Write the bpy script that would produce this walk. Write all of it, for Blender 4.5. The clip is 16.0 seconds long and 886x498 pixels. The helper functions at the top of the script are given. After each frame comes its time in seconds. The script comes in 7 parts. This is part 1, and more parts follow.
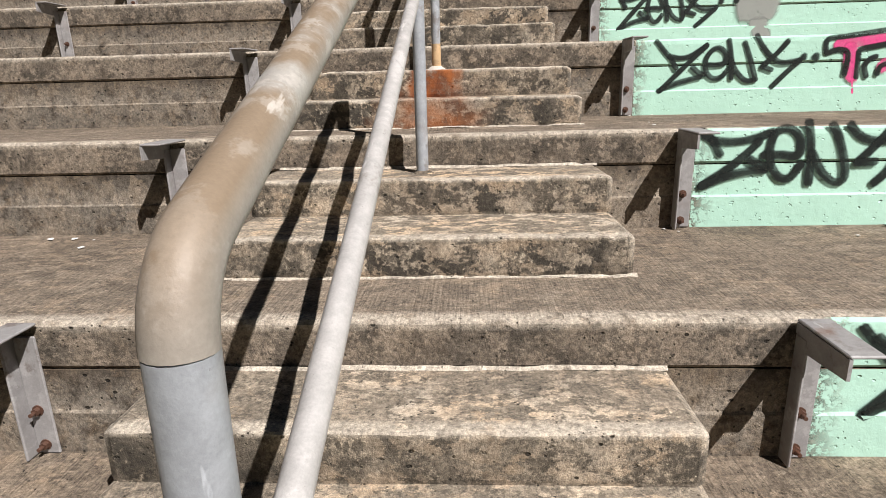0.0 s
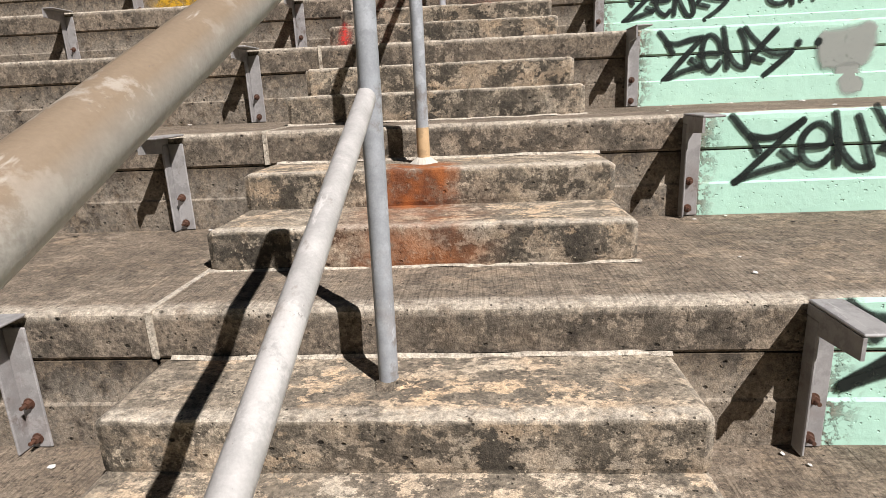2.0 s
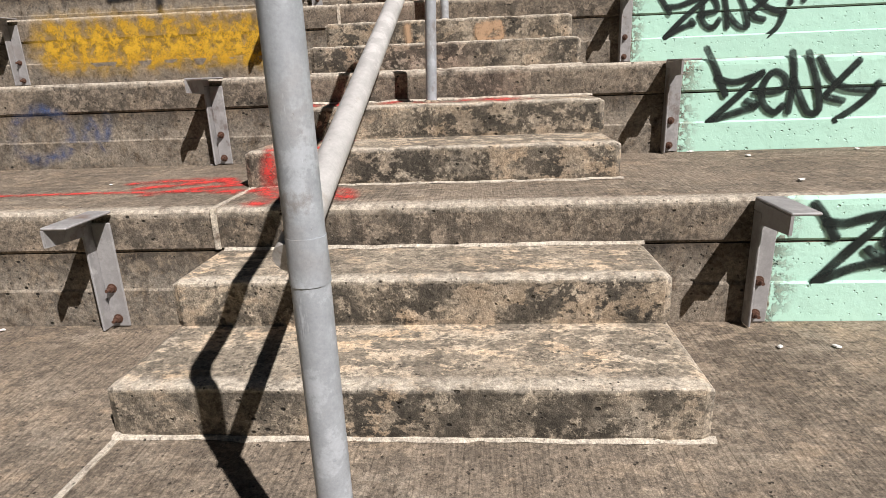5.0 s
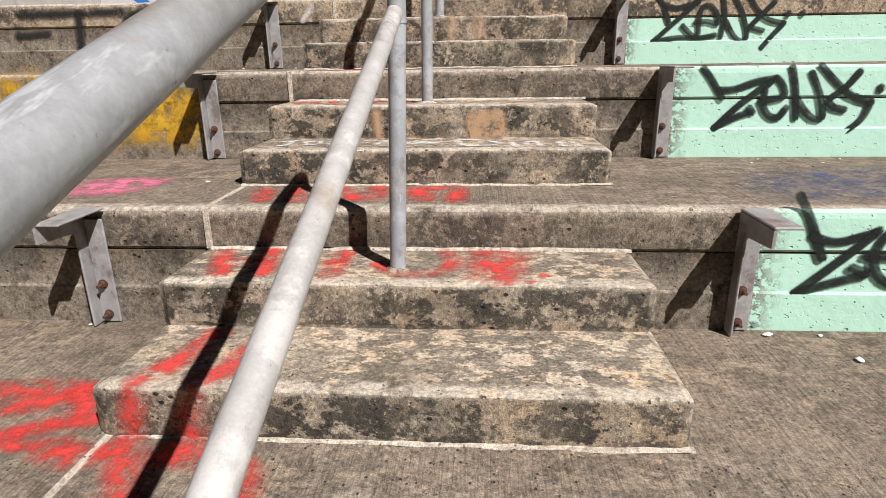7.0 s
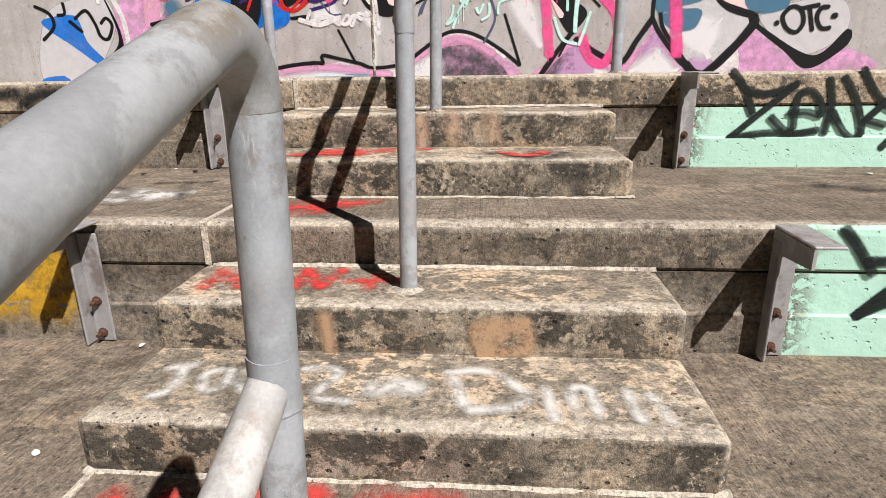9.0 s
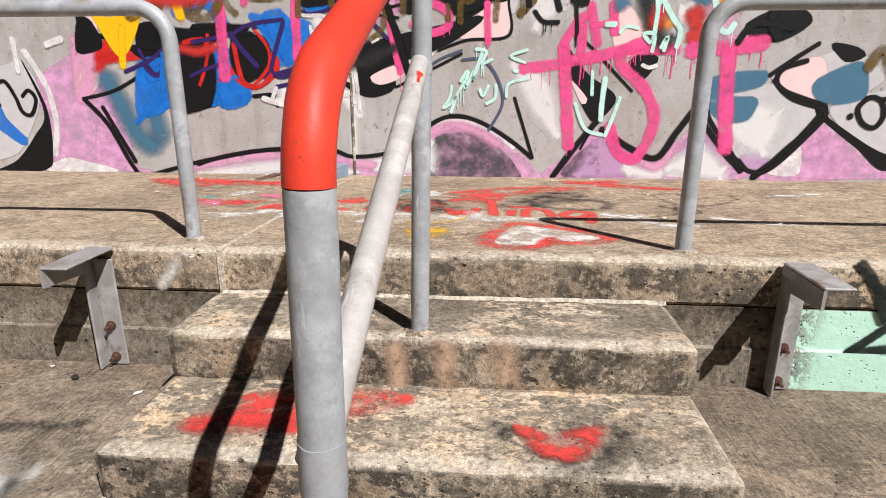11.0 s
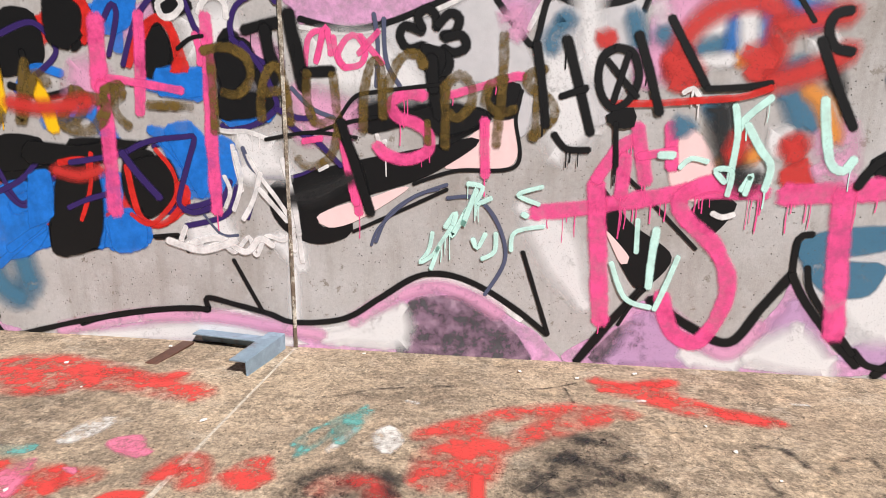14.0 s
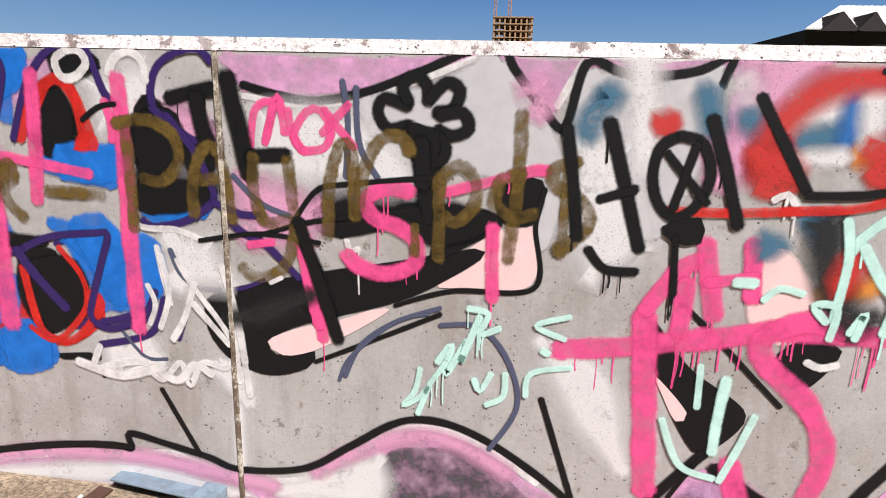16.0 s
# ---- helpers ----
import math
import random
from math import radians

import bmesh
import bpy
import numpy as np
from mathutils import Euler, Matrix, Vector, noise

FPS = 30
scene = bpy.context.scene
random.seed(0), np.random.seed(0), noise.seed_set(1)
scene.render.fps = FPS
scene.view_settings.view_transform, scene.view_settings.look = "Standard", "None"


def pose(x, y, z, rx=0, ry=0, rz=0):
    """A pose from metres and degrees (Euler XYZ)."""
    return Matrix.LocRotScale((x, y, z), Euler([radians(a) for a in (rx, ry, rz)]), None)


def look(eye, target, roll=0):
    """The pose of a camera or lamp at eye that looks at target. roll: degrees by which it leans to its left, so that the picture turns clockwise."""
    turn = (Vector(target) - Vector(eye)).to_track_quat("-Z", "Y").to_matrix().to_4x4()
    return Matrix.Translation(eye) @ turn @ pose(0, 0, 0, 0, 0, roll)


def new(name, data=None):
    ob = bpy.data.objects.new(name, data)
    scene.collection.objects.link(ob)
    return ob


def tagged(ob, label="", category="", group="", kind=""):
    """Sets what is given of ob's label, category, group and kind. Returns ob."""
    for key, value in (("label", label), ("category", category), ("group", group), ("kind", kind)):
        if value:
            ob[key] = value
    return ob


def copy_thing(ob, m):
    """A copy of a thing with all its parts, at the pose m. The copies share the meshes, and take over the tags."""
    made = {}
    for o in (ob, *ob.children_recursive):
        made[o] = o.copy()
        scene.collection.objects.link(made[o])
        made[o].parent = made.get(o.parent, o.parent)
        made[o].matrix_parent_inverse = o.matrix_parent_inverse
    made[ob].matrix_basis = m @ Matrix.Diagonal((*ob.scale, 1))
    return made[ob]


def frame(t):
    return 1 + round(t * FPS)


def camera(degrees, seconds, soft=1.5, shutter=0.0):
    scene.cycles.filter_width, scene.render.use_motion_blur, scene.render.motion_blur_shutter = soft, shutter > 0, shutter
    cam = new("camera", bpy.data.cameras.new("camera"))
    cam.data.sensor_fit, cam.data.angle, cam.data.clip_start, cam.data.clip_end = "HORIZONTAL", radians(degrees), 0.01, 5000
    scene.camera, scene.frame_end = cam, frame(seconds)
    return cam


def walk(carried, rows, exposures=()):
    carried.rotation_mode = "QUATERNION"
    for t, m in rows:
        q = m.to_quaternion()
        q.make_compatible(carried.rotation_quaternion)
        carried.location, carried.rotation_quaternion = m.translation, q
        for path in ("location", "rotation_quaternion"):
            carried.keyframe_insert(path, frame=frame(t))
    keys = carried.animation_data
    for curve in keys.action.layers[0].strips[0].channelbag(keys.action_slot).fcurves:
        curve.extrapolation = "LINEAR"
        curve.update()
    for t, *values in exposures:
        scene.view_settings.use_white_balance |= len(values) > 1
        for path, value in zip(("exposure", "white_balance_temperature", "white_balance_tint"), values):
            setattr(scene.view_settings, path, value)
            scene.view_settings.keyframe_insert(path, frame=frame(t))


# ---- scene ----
cam = camera(74.5, 16.0, soft=0.6)
PATH = [
    (0, (-0.529, 0.337, 0.63), (-0.632, 2.258, 0.083), -1.5),
    (0.5, (-0.509, 0.611, 0.689), (-0.612, 2.535, 0.154), -1.5),
    (1, (-0.529, 0.879, 0.777), (-0.647, 2.805, 0.25), -1.8),
    (1.5, (-0.498, 1.126, 0.874), (-0.63, 3.052, 0.35), -2.2),
    (2, (-0.482, 1.403, 0.973), (-0.629, 3.328, 0.452), -2.6),
    (2.5, (-0.518, 1.688, 1.096), (-0.674, 3.611, 0.57), -2.8),
    (3, (-0.551, 1.967, 1.231), (-0.701, 3.886, 0.687), -2.6),
    (3.5, (-0.568, 2.237, 1.343), (-0.723, 4.154, 0.793), -2.6),
    (4, (-0.5, 2.511, 1.465), (-0.663, 4.422, 0.898), -3.4),
    (4.5, (-0.505, 2.803, 1.568), (-0.665, 4.711, 0.991), -2.9),
    (7, (-0.497, 4.107, 2.147), (-0.621, 6.004, 1.528), -0.8),
    (7.5, (-0.487, 4.376, 2.244), (-0.642, 6.276, 1.64), -1.3),
    (8, (-0.464, 4.644, 2.345), (-0.617, 6.547, 1.746), -1.2),
    (8.5, (-0.5, 4.964, 2.449), (-0.662, 6.864, 1.847), -1.2),
    (9, (-0.508, 5.264, 2.567), (-0.666, 7.165, 1.966), -0.9),
    (9.5, (-0.572, 5.525, 2.669), (-0.707, 7.434, 2.088), -0.6),
    (10, (-0.567, 5.784, 2.807), (-0.702, 7.691, 2.219), -0.1),
    (12.5, (-0.499, 6.982, 3.333), (-0.667, 8.902, 2.799), -0.0),
    (13, (-0.465, 7.184, 3.401), (-0.645, 9.105, 2.873), 0.5),
    (13.5, (-0.487, 7.382, 3.474), (-0.658, 9.308, 2.962), 0.6),
    (14, (-0.502, 7.589, 3.524), (-0.698, 9.522, 3.047), 0.8),
    (14.5, (-0.466, 7.749, 3.587), (-0.674, 9.683, 3.121), 1.1),
    (15, (-0.404, 7.938, 3.665), (-0.625, 9.873, 3.209), 1.3),
    (15.5, (-0.436, 8.13, 3.727), (-0.676, 10.062, 3.266), 1.4),
    (16, (-0.523, 8.317, 3.821), (-0.76, 10.243, 3.334), 1.6),
]
SIZE = 1.1   # the whole plan below is drawn at 1 : 1.1 and enlarged at the end
walk(cam, [(t, look(Vector(eye) * SIZE, Vector(target) * SIZE, roll)) for t, eye, target, roll in PATH])

# ---- light ----
SUN_DIR = Vector((-0.57, 0.66, -1.0)).normalized()   # the way the sunlight travels
sun = new("sun", bpy.data.lights.new("sun", "SUN"))
sun.data.energy, sun.data.angle, sun.data.color = 5.0, radians(0.5), (1.0, 0.957, 0.945)
sun.matrix_world = look((20, -18, 34), Vector((20, -18, 34)) + SUN_DIR)
world = bpy.data.worlds.new("sky")
scene.world = world
world.use_nodes = True
wn = world.node_tree
sky = wn.nodes.new("ShaderNodeTexSky")
sky.sky_type, sky.sun_disc = "NISHITA", False
sky.sun_elevation = math.asin(-SUN_DIR.z)
sky.sun_rotation = math.atan2(-SUN_DIR.x, -SUN_DIR.y)
sky.air_density, sky.dust_density, sky.ozone_density = 1.2, 0.0, 3.0
wn.links.new(sky.outputs[0], wn.nodes["Background"].inputs[0])
wn.nodes["Background"].inputs[1].default_value = 0.005
scene.view_settings.exposure = 0.44


# ---- materials ----
def shader(name):
    m = bpy.data.materials.new(name)
    m.use_nodes = True
    t = m.node_tree
    return m, t, t.nodes["Principled BSDF"]


def node(t, kind, inputs=None, operation="", data_type="", blend_type="", attribute_name="", use_clamp=False):
    n = t.nodes.new("ShaderNode" + kind)
    if operation:
        n.operation = operation
    if data_type:
        n.data_type = data_type
    if blend_type:
        n.blend_type = blend_type
    if attribute_name:
        n.attribute_name = attribute_name
    if use_clamp:
        n.use_clamp = True
    for k, v in (inputs or {}).items():
        if isinstance(v, bpy.types.NodeSocket):
            t.links.new(v, n.inputs[k])
        else:
            n.inputs[k].default_value = v
    return n


def where(t):
    p = node(t, "NewGeometry").outputs["Position"]
    return node(t, "VectorMath", {0: p, 1: (1 / SIZE,) * 3}, operation="MULTIPLY").outputs[0]


def speckle(t, pos, scale, detail=4.0, rough=0.6, stretch=None):
    """Noise in world metres, 0..1."""
    if stretch:
        pos = node(t, "VectorMath", {0: pos, 1: stretch}, operation="MULTIPLY").outputs[0]
    return node(t, "TexNoise", {"Vector": pos, "Scale": scale, "Detail": detail, "Roughness": rough}).outputs["Fac"]


def ramp(t, fac, lo, hi):
    return node(t, "MapRange", {"Value": fac, "From Min": lo, "From Max": hi}).outputs["Result"]


def mix(t, fac, a, b):
    n = node(t, "Mix", data_type="RGBA")
    for sock, v in ((0, fac), (6, a), (7, b)):
        if isinstance(v, bpy.types.NodeSocket):
            t.links.new(v, n.inputs[sock])
        else:
            n.inputs[sock].default_value = (*v, 1) if isinstance(v, tuple) else v
    return n.outputs[2]


def calc(t, op, a, b=0.0):
    return node(t, "Math", {0: a, 1: b}, operation=op, use_clamp=True).outputs[0]


def bump(t, b, height, distance, strength=1.0):
    n = node(t, "Bump", {"Height": height, "Distance": distance, "Strength": strength})
    t.links.new(n.outputs[0], b.inputs["Normal"])


def box_mask(t, pos, lo, hi, soft, wobble=0.0, scale=18.0):
    """1 inside the box lo..hi of the world, with a ragged edge."""
    if wobble:
        n = node(t, "TexNoise", {"Vector": pos, "Scale": scale, "Detail": 5.0}).outputs["Color"]
        n = node(t, "VectorMath", {0: n, 1: (0.5, 0.5, 0.5)}, operation="SUBTRACT").outputs[0]
        n = node(t, "VectorMath", {0: n, 1: (wobble, wobble, wobble)}, operation="MULTIPLY").outputs[0]
        pos = node(t, "VectorMath", {0: pos, 1: n}).outputs[0]
    xyz = node(t, "SeparateXYZ", {0: pos})
    out = None
    for i in range(3):
        if lo[i] is not None:
            a = ramp(t, xyz.outputs[i], lo[i] - soft, lo[i] + soft)
            out = a if out is None else calc(t, "MULTIPLY", out, a)
        if hi[i] is not None:
            a = ramp(t, xyz.outputs[i], hi[i] + soft, hi[i] - soft)
            out = a if out is None else calc(t, "MULTIPLY", out, a)
    return out


def concrete(name, tone, pale, dark, lichen, broom=0.0, green_from=None, rust=False, streaks=0.0, relief=0.007, grainy=1.0, flaky=0.0):
    """Weathered cast concrete: broad stains, blotches of black lichen, grain, pits, pale worn edges where 'wear' is set."""
    m, t, b = shader(name)
    pos = where(t)
    broad = speckle(t, pos, 1.7, 3.0)
    mid = speckle(t, pos, 9.0, 6.0, 0.65)
    fine = speckle(t, pos, 70.0, 3.0, 0.7)
    grit = speckle(t, pos, 300.0, 2.0, 0.6)
    col = mix(t, ramp(t, broad, 0.32, 0.68), tone, pale)
    col = mix(t, calc(t, "MULTIPLY", ramp(t, mid, 0.5, 0.62), 0.55), col, pale)
    blot = calc(t, "MULTIPLY", ramp(t, speckle(t, pos, 13.0, 8.0, 0.72), 0.60 - lichen, 0.635 - lichen),
                ramp(t, speckle(t, pos, 3.1, 3.0), 0.36, 0.56))
    top = ramp(t, node(t, "SeparateXYZ", {0: node(t, "NewGeometry").outputs["True Normal"]}).outputs[2], 0.5, 0.9)
    # upright faces blotch more: lichen, plus some of their shade put into colour
    side = node(t, "MapRange", {"Value": top, "To Min": 1.0, "To Max": 0.4}).outputs["Result"]
    col = mix(t, calc(t, "MULTIPLY", blot, side), col, dark)
    small = calc(t, "MULTIPLY", ramp(t, speckle(t, pos, 48.0, 6.0, 0.75), 0.62 - lichen, 0.66 - lichen), ramp(t, mid, 0.42, 0.56))
    col = mix(t, calc(t, "MULTIPLY", calc(t, "MULTIPLY", small, side), 0.8), col, dark)
    if streaks:
        run = speckle(t, pos, 9.0, 5.0, 0.65, (1.0, 1.0, 0.12))
        col = mix(t, calc(t, "MULTIPLY", ramp(t, run, 0.5, 0.7), streaks), col, dark)
    tiny = calc(t, "MULTIPLY", ramp(t, speckle(t, pos, 130.0, 4.0, 0.7), 0.58 - 0.5 * lichen, 0.64 - 0.5 * lichen), ramp(t, speckle(t, pos, 19.0, 4.0), 0.42, 0.58))
    col = mix(t, calc(t, "MULTIPLY", tiny, 0.7 * grainy), col, dark)
    pale_spot = calc(t, "MULTIPLY", ramp(t, speckle(t, pos, 90.0, 3.0, 0.6), 0.66, 0.72), ramp(t, mid, 0.45, 0.6))
    col = mix(t, calc(t, "MULTIPLY", pale_spot, 0.7 * grainy), col, tuple(min(0.8, c * 1.7) for c in pale))
    if flaky:
        scales = calc(t, "MULTIPLY", ramp(t, speckle(t, pos, 15.0, 9.0, 0.72, (0.75, 1.15, 1.0)), 0.50, 0.53), ramp(t, speckle(t, pos, 2.6, 4.0), 0.38, 0.56))
        hue = mix(t, ramp(t, speckle(t, pos, 5.0, 3.0), 0.35, 0.65), (0.62, 0.455, 0.30), (0.52, 0.45, 0.36))
        col = mix(t, calc(t, "MULTIPLY", calc(t, "MULTIPLY", scales, node(t, "MapRange", {"Value": top, "To Min": 0.45, "To Max": 1.0}).outputs["Result"]), flaky), col, hue)
        fleck = ramp(t, speckle(t, pos, 34.0, 8.0, 0.75, (0.8, 1.1, 1.0)), 0.54, 0.57)
        col = mix(t, calc(t, "MULTIPLY", calc(t, "MULTIPLY", fleck, top), 0.75 * flaky), col, tuple(2.2 * c for c in dark))
    wear = node(t, "Attribute", attribute_name="wear").outputs["Fac"]
    worn = calc(t, "MULTIPLY", wear, ramp(t, speckle(t, pos, 16.0, 7.0, 0.7), 0.30, 0.52))
    col = mix(t, calc(t, "MULTIPLY", worn, 0.9), col, (0.52, 0.46, 0.38))
    shade = mix(t, ramp(t, fine, 0.3, 0.7), (0.56, 0.56, 0.56), (1.4, 1.39, 1.36))
    grain = mix(t, ramp(t, grit, 0.25, 0.75), (0.58, 0.58, 0.58), (1.38, 1.38, 1.38))
    col = node(t, "Mix", {0: grainy, 6: col, 7: shade}, data_type="RGBA", blend_type="MULTIPLY").outputs[2]
    col = node(t, "Mix", {0: grainy, 6: col, 7: grain}, data_type="RGBA", blend_type="MULTIPLY").outputs[2]
    cell = node(t, "TexVoronoi", {"Vector": pos, "Scale": 55.0, "Randomness": 1.0})
    pit = calc(t, "MULTIPLY", ramp(t, cell.outputs["Distance"], 0.22, 0.12), ramp(t, speckle(t, pos, 25.0), 0.5, 0.6))
    col = mix(t, calc(t, "MULTIPLY", pit, 0.85), col, (0.03, 0.027, 0.024))
    hole = node(t, "TexVoronoi", {"Vector": node(t, "VectorMath", {0: pos, 1: (0.8, 1.0, 1.1)}, operation="MULTIPLY").outputs[0], "Scale": 26.0, "Randomness": 1.0})
    hole = calc(t, "MULTIPLY", ramp(t, hole.outputs["Distance"], 0.17, 0.11), ramp(t, speckle(t, pos, 7.0, 5.0, 0.7), 0.5, 0.56))
    hole = calc(t, "MULTIPLY", hole, node(t, "MapRange", {"Value": top, "To Min": 0.9 * grainy, "To Max": 0.1 * grainy}).outputs["Result"])
    col = mix(t, hole, col, (0.016, 0.014, 0.012))
    if rust:
        stain = box_mask(t, pos, (-0.86, 3.50, 0.50), (-0.60, 3.72, 0.74), 0.03, 0.16, 12.0)
        low = calc(t, "MULTIPLY", box_mask(t, pos, (-0.95, 3.1, 0.3), (-0.52, 3.6, 0.575), 0.1, 0.3, 9.0), 0.7)
        stain = calc(t, "MAXIMUM", stain, low)
        stain = calc(t, "MULTIPLY", stain, ramp(t, speckle(t, pos, 22.0, 6.0, 0.7), 0.22, 0.46))
        deep = ramp(t, speckle(t, pos, 11.0), 0.4, 0.6)
        col = mix(t, calc(t, "MULTIPLY", stain, 0.9), col, mix(t, deep, (0.17, 0.055, 0.022), (0.36, 0.115, 0.032)))
    if green_from is not None:
        nz = node(t, "SeparateXYZ", {0: node(t, "NewGeometry").outputs["Normal"]})
        face = ramp(t, nz.outputs[1], -0.4, -0.6)
        g = calc(t, "MULTIPLY", box_mask(t, pos, (green_from, None, None), (None, None, None), 0.003, 0.03, 30.0), face)
        chips = calc(t, "MULTIPLY", ramp(t, speckle(t, pos, 34.0, 6.0, 0.7), 0.70, 0.73), 1.0)
        near_edge = box_mask(t, pos, (None, None, None), (green_from + 0.04, None, None), 0.05, 0.12, 6.0)
        chips2 = calc(t, "MULTIPLY", near_edge, ramp(t, speckle(t, pos, 30.0, 7.0, 0.75), 0.48, 0.52))
        g = calc(t, "SUBTRACT", g, calc(t, "MAXIMUM", chips, chips2))
        paint = mix(t, broad, (0.43, 0.69, 0.555), (0.50, 0.75, 0.62))
        paint = mix(t, calc(t, "MULTIPLY", ramp(t, speckle(t, pos, 6.0, 6.0, 0.7), 0.55, 0.75), 0.5), paint, (0.50, 0.72, 0.60))
        col = mix(t, g, col, paint)
        fine = node(t, "Math", {0: fine, 1: node(t, "MapRange", {"Value": g, "To Min": 1.0, "To Max": 0.15}).outputs["Result"]}, operation="MULTIPLY").outputs[0]
        grit = node(t, "Math", {0: grit, 1: node(t, "MapRange", {"Value": g, "To Min": 1.0, "To Max": 0.15}).outputs["Result"]}, operation="MULTIPLY").outputs[0]
    t.links.new(col, b.inputs["Base Color"])
    b.inputs["Roughness"].default_value = 0.92
    b.inputs["Specular IOR Level"].default_value = 0.2
    h = node(t, "Math", {0: fine, 1: 0.5, 2: mid}, operation="MULTIPLY_ADD").outputs[0]
    h = node(t, "Math", {0: grit, 1: 0.25, 2: h}, operation="MULTIPLY_ADD").outputs[0]
    h = node(t, "Math", {0: pit, 1: -0.7, 2: h}, operation="MULTIPLY_ADD").outputs[0]
    h = node(t, "Math", {0: hole, 1: -1.2, 2: h}, operation="MULTIPLY_ADD").outputs[0]
    if broom:
        lines = speckle(t, pos, 90.0, 2.0, 0.5, (1.0, 0.05, 0.05))
        up = ramp(t, node(t, "SeparateXYZ", {0: node(t, "NewGeometry").outputs["True Normal"]}).outputs[2], 0.8, 0.95)
        h = node(t, "Math", {0: calc(t, "MULTIPLY", lines, up), 1: broom, 2: h}, operation="MULTIPLY_ADD").outputs[0]
    bump(t, b, h, relief, 1.0)
    return m


def spray(name, colour, rough=0.55, mottle=0.15):
    m, t, b = shader(name)
    pos = where(t)
    n = speckle(t, pos, 14.0, 5.0, 0.65)
    fine = speckle(t, pos, 160.0, 2.0)
    lo = tuple(c * (1 - mottle) for c in colour)
    hi = tuple(min(1.0, c * (1 + mottle)) for c in colour)
    col = mix(t, n, lo, hi)
    t.links.new(col, b.inputs["Base Color"])
    b.inputs["Roughness"].default_value = rough
    b.inputs["Specular IOR Level"].default_value = 0.25
    bump(t, b, fine, 0.001, 0.4)
    return m


def faded_spray(name, colour, cover=0.5, scale=12.0, strength=0.9):
    """Thin sprayed paint that lets the concrete through; it fades out towards the edge by the 'fade' value."""
    m, t, b = shader(name)
    pos = where(t)
    n = speckle(t, pos, scale, 7.0, 0.72)
    grit = speckle(t, pos, 170.0, 2.0)
    fade = node(t, "Attribute", attribute_name="fade").outputs["Fac"]
    body = node(t, "MapRange", {"Value": n, "From Min": 0.64 - 0.4 * cover, "From Max": 0.80 - 0.4 * cover, "To Min": 0.18, "To Max": 1.0}).outputs["Result"]
    a = calc(t, "MULTIPLY", calc(t, "MULTIPLY", fade, body), strength)
    a = calc(t, "MULTIPLY", a, ramp(t, grit, 0.15, 0.42))
    t.links.new(mix(t, n, tuple(c * 0.85 for c in colour), colour), b.inputs["Base Color"])
    t.links.new(a, b.inputs["Alpha"])
    b.inputs["Roughness"].default_value = 0.75
    return m


def worn_paint(name, colour):
    """Brushed paint on a pipe: uneven tone, small scuffs through to rusty metal."""
    m, t, b = shader(name)
    pos = where(t)
    n = speckle(t, pos, 16.0, 6.0, 0.7)
    fine = speckle(t, pos, 190.0, 3.0)
    col = mix(t, ramp(t, n, 0.3, 0.7), tuple(c * 0.8 for c in colour), tuple(c * 1.12 for c in colour))
    scuff = calc(t, "MULTIPLY", ramp(t, speckle(t, pos, 38.0, 7.0, 0.75), 0.60, 0.64), ramp(t, speckle(t, pos, 6.0, 3.0), 0.46, 0.6))
    col = mix(t, calc(t, "MULTIPLY", scuff, 0.85), col, (0.16, 0.06, 0.045))
    t.links.new(col, b.inputs["Base Color"])
    b.inputs["Roughness"].default_value = 0.5
    b.inputs["Specular IOR Level"].default_value = 0.3
    bump(t, b, node(t, "Math", {0: fine, 1: 0.4, 2: n}, operation="MULTIPLY_ADD").outputs[0], 0.0015, 0.6)
    return m


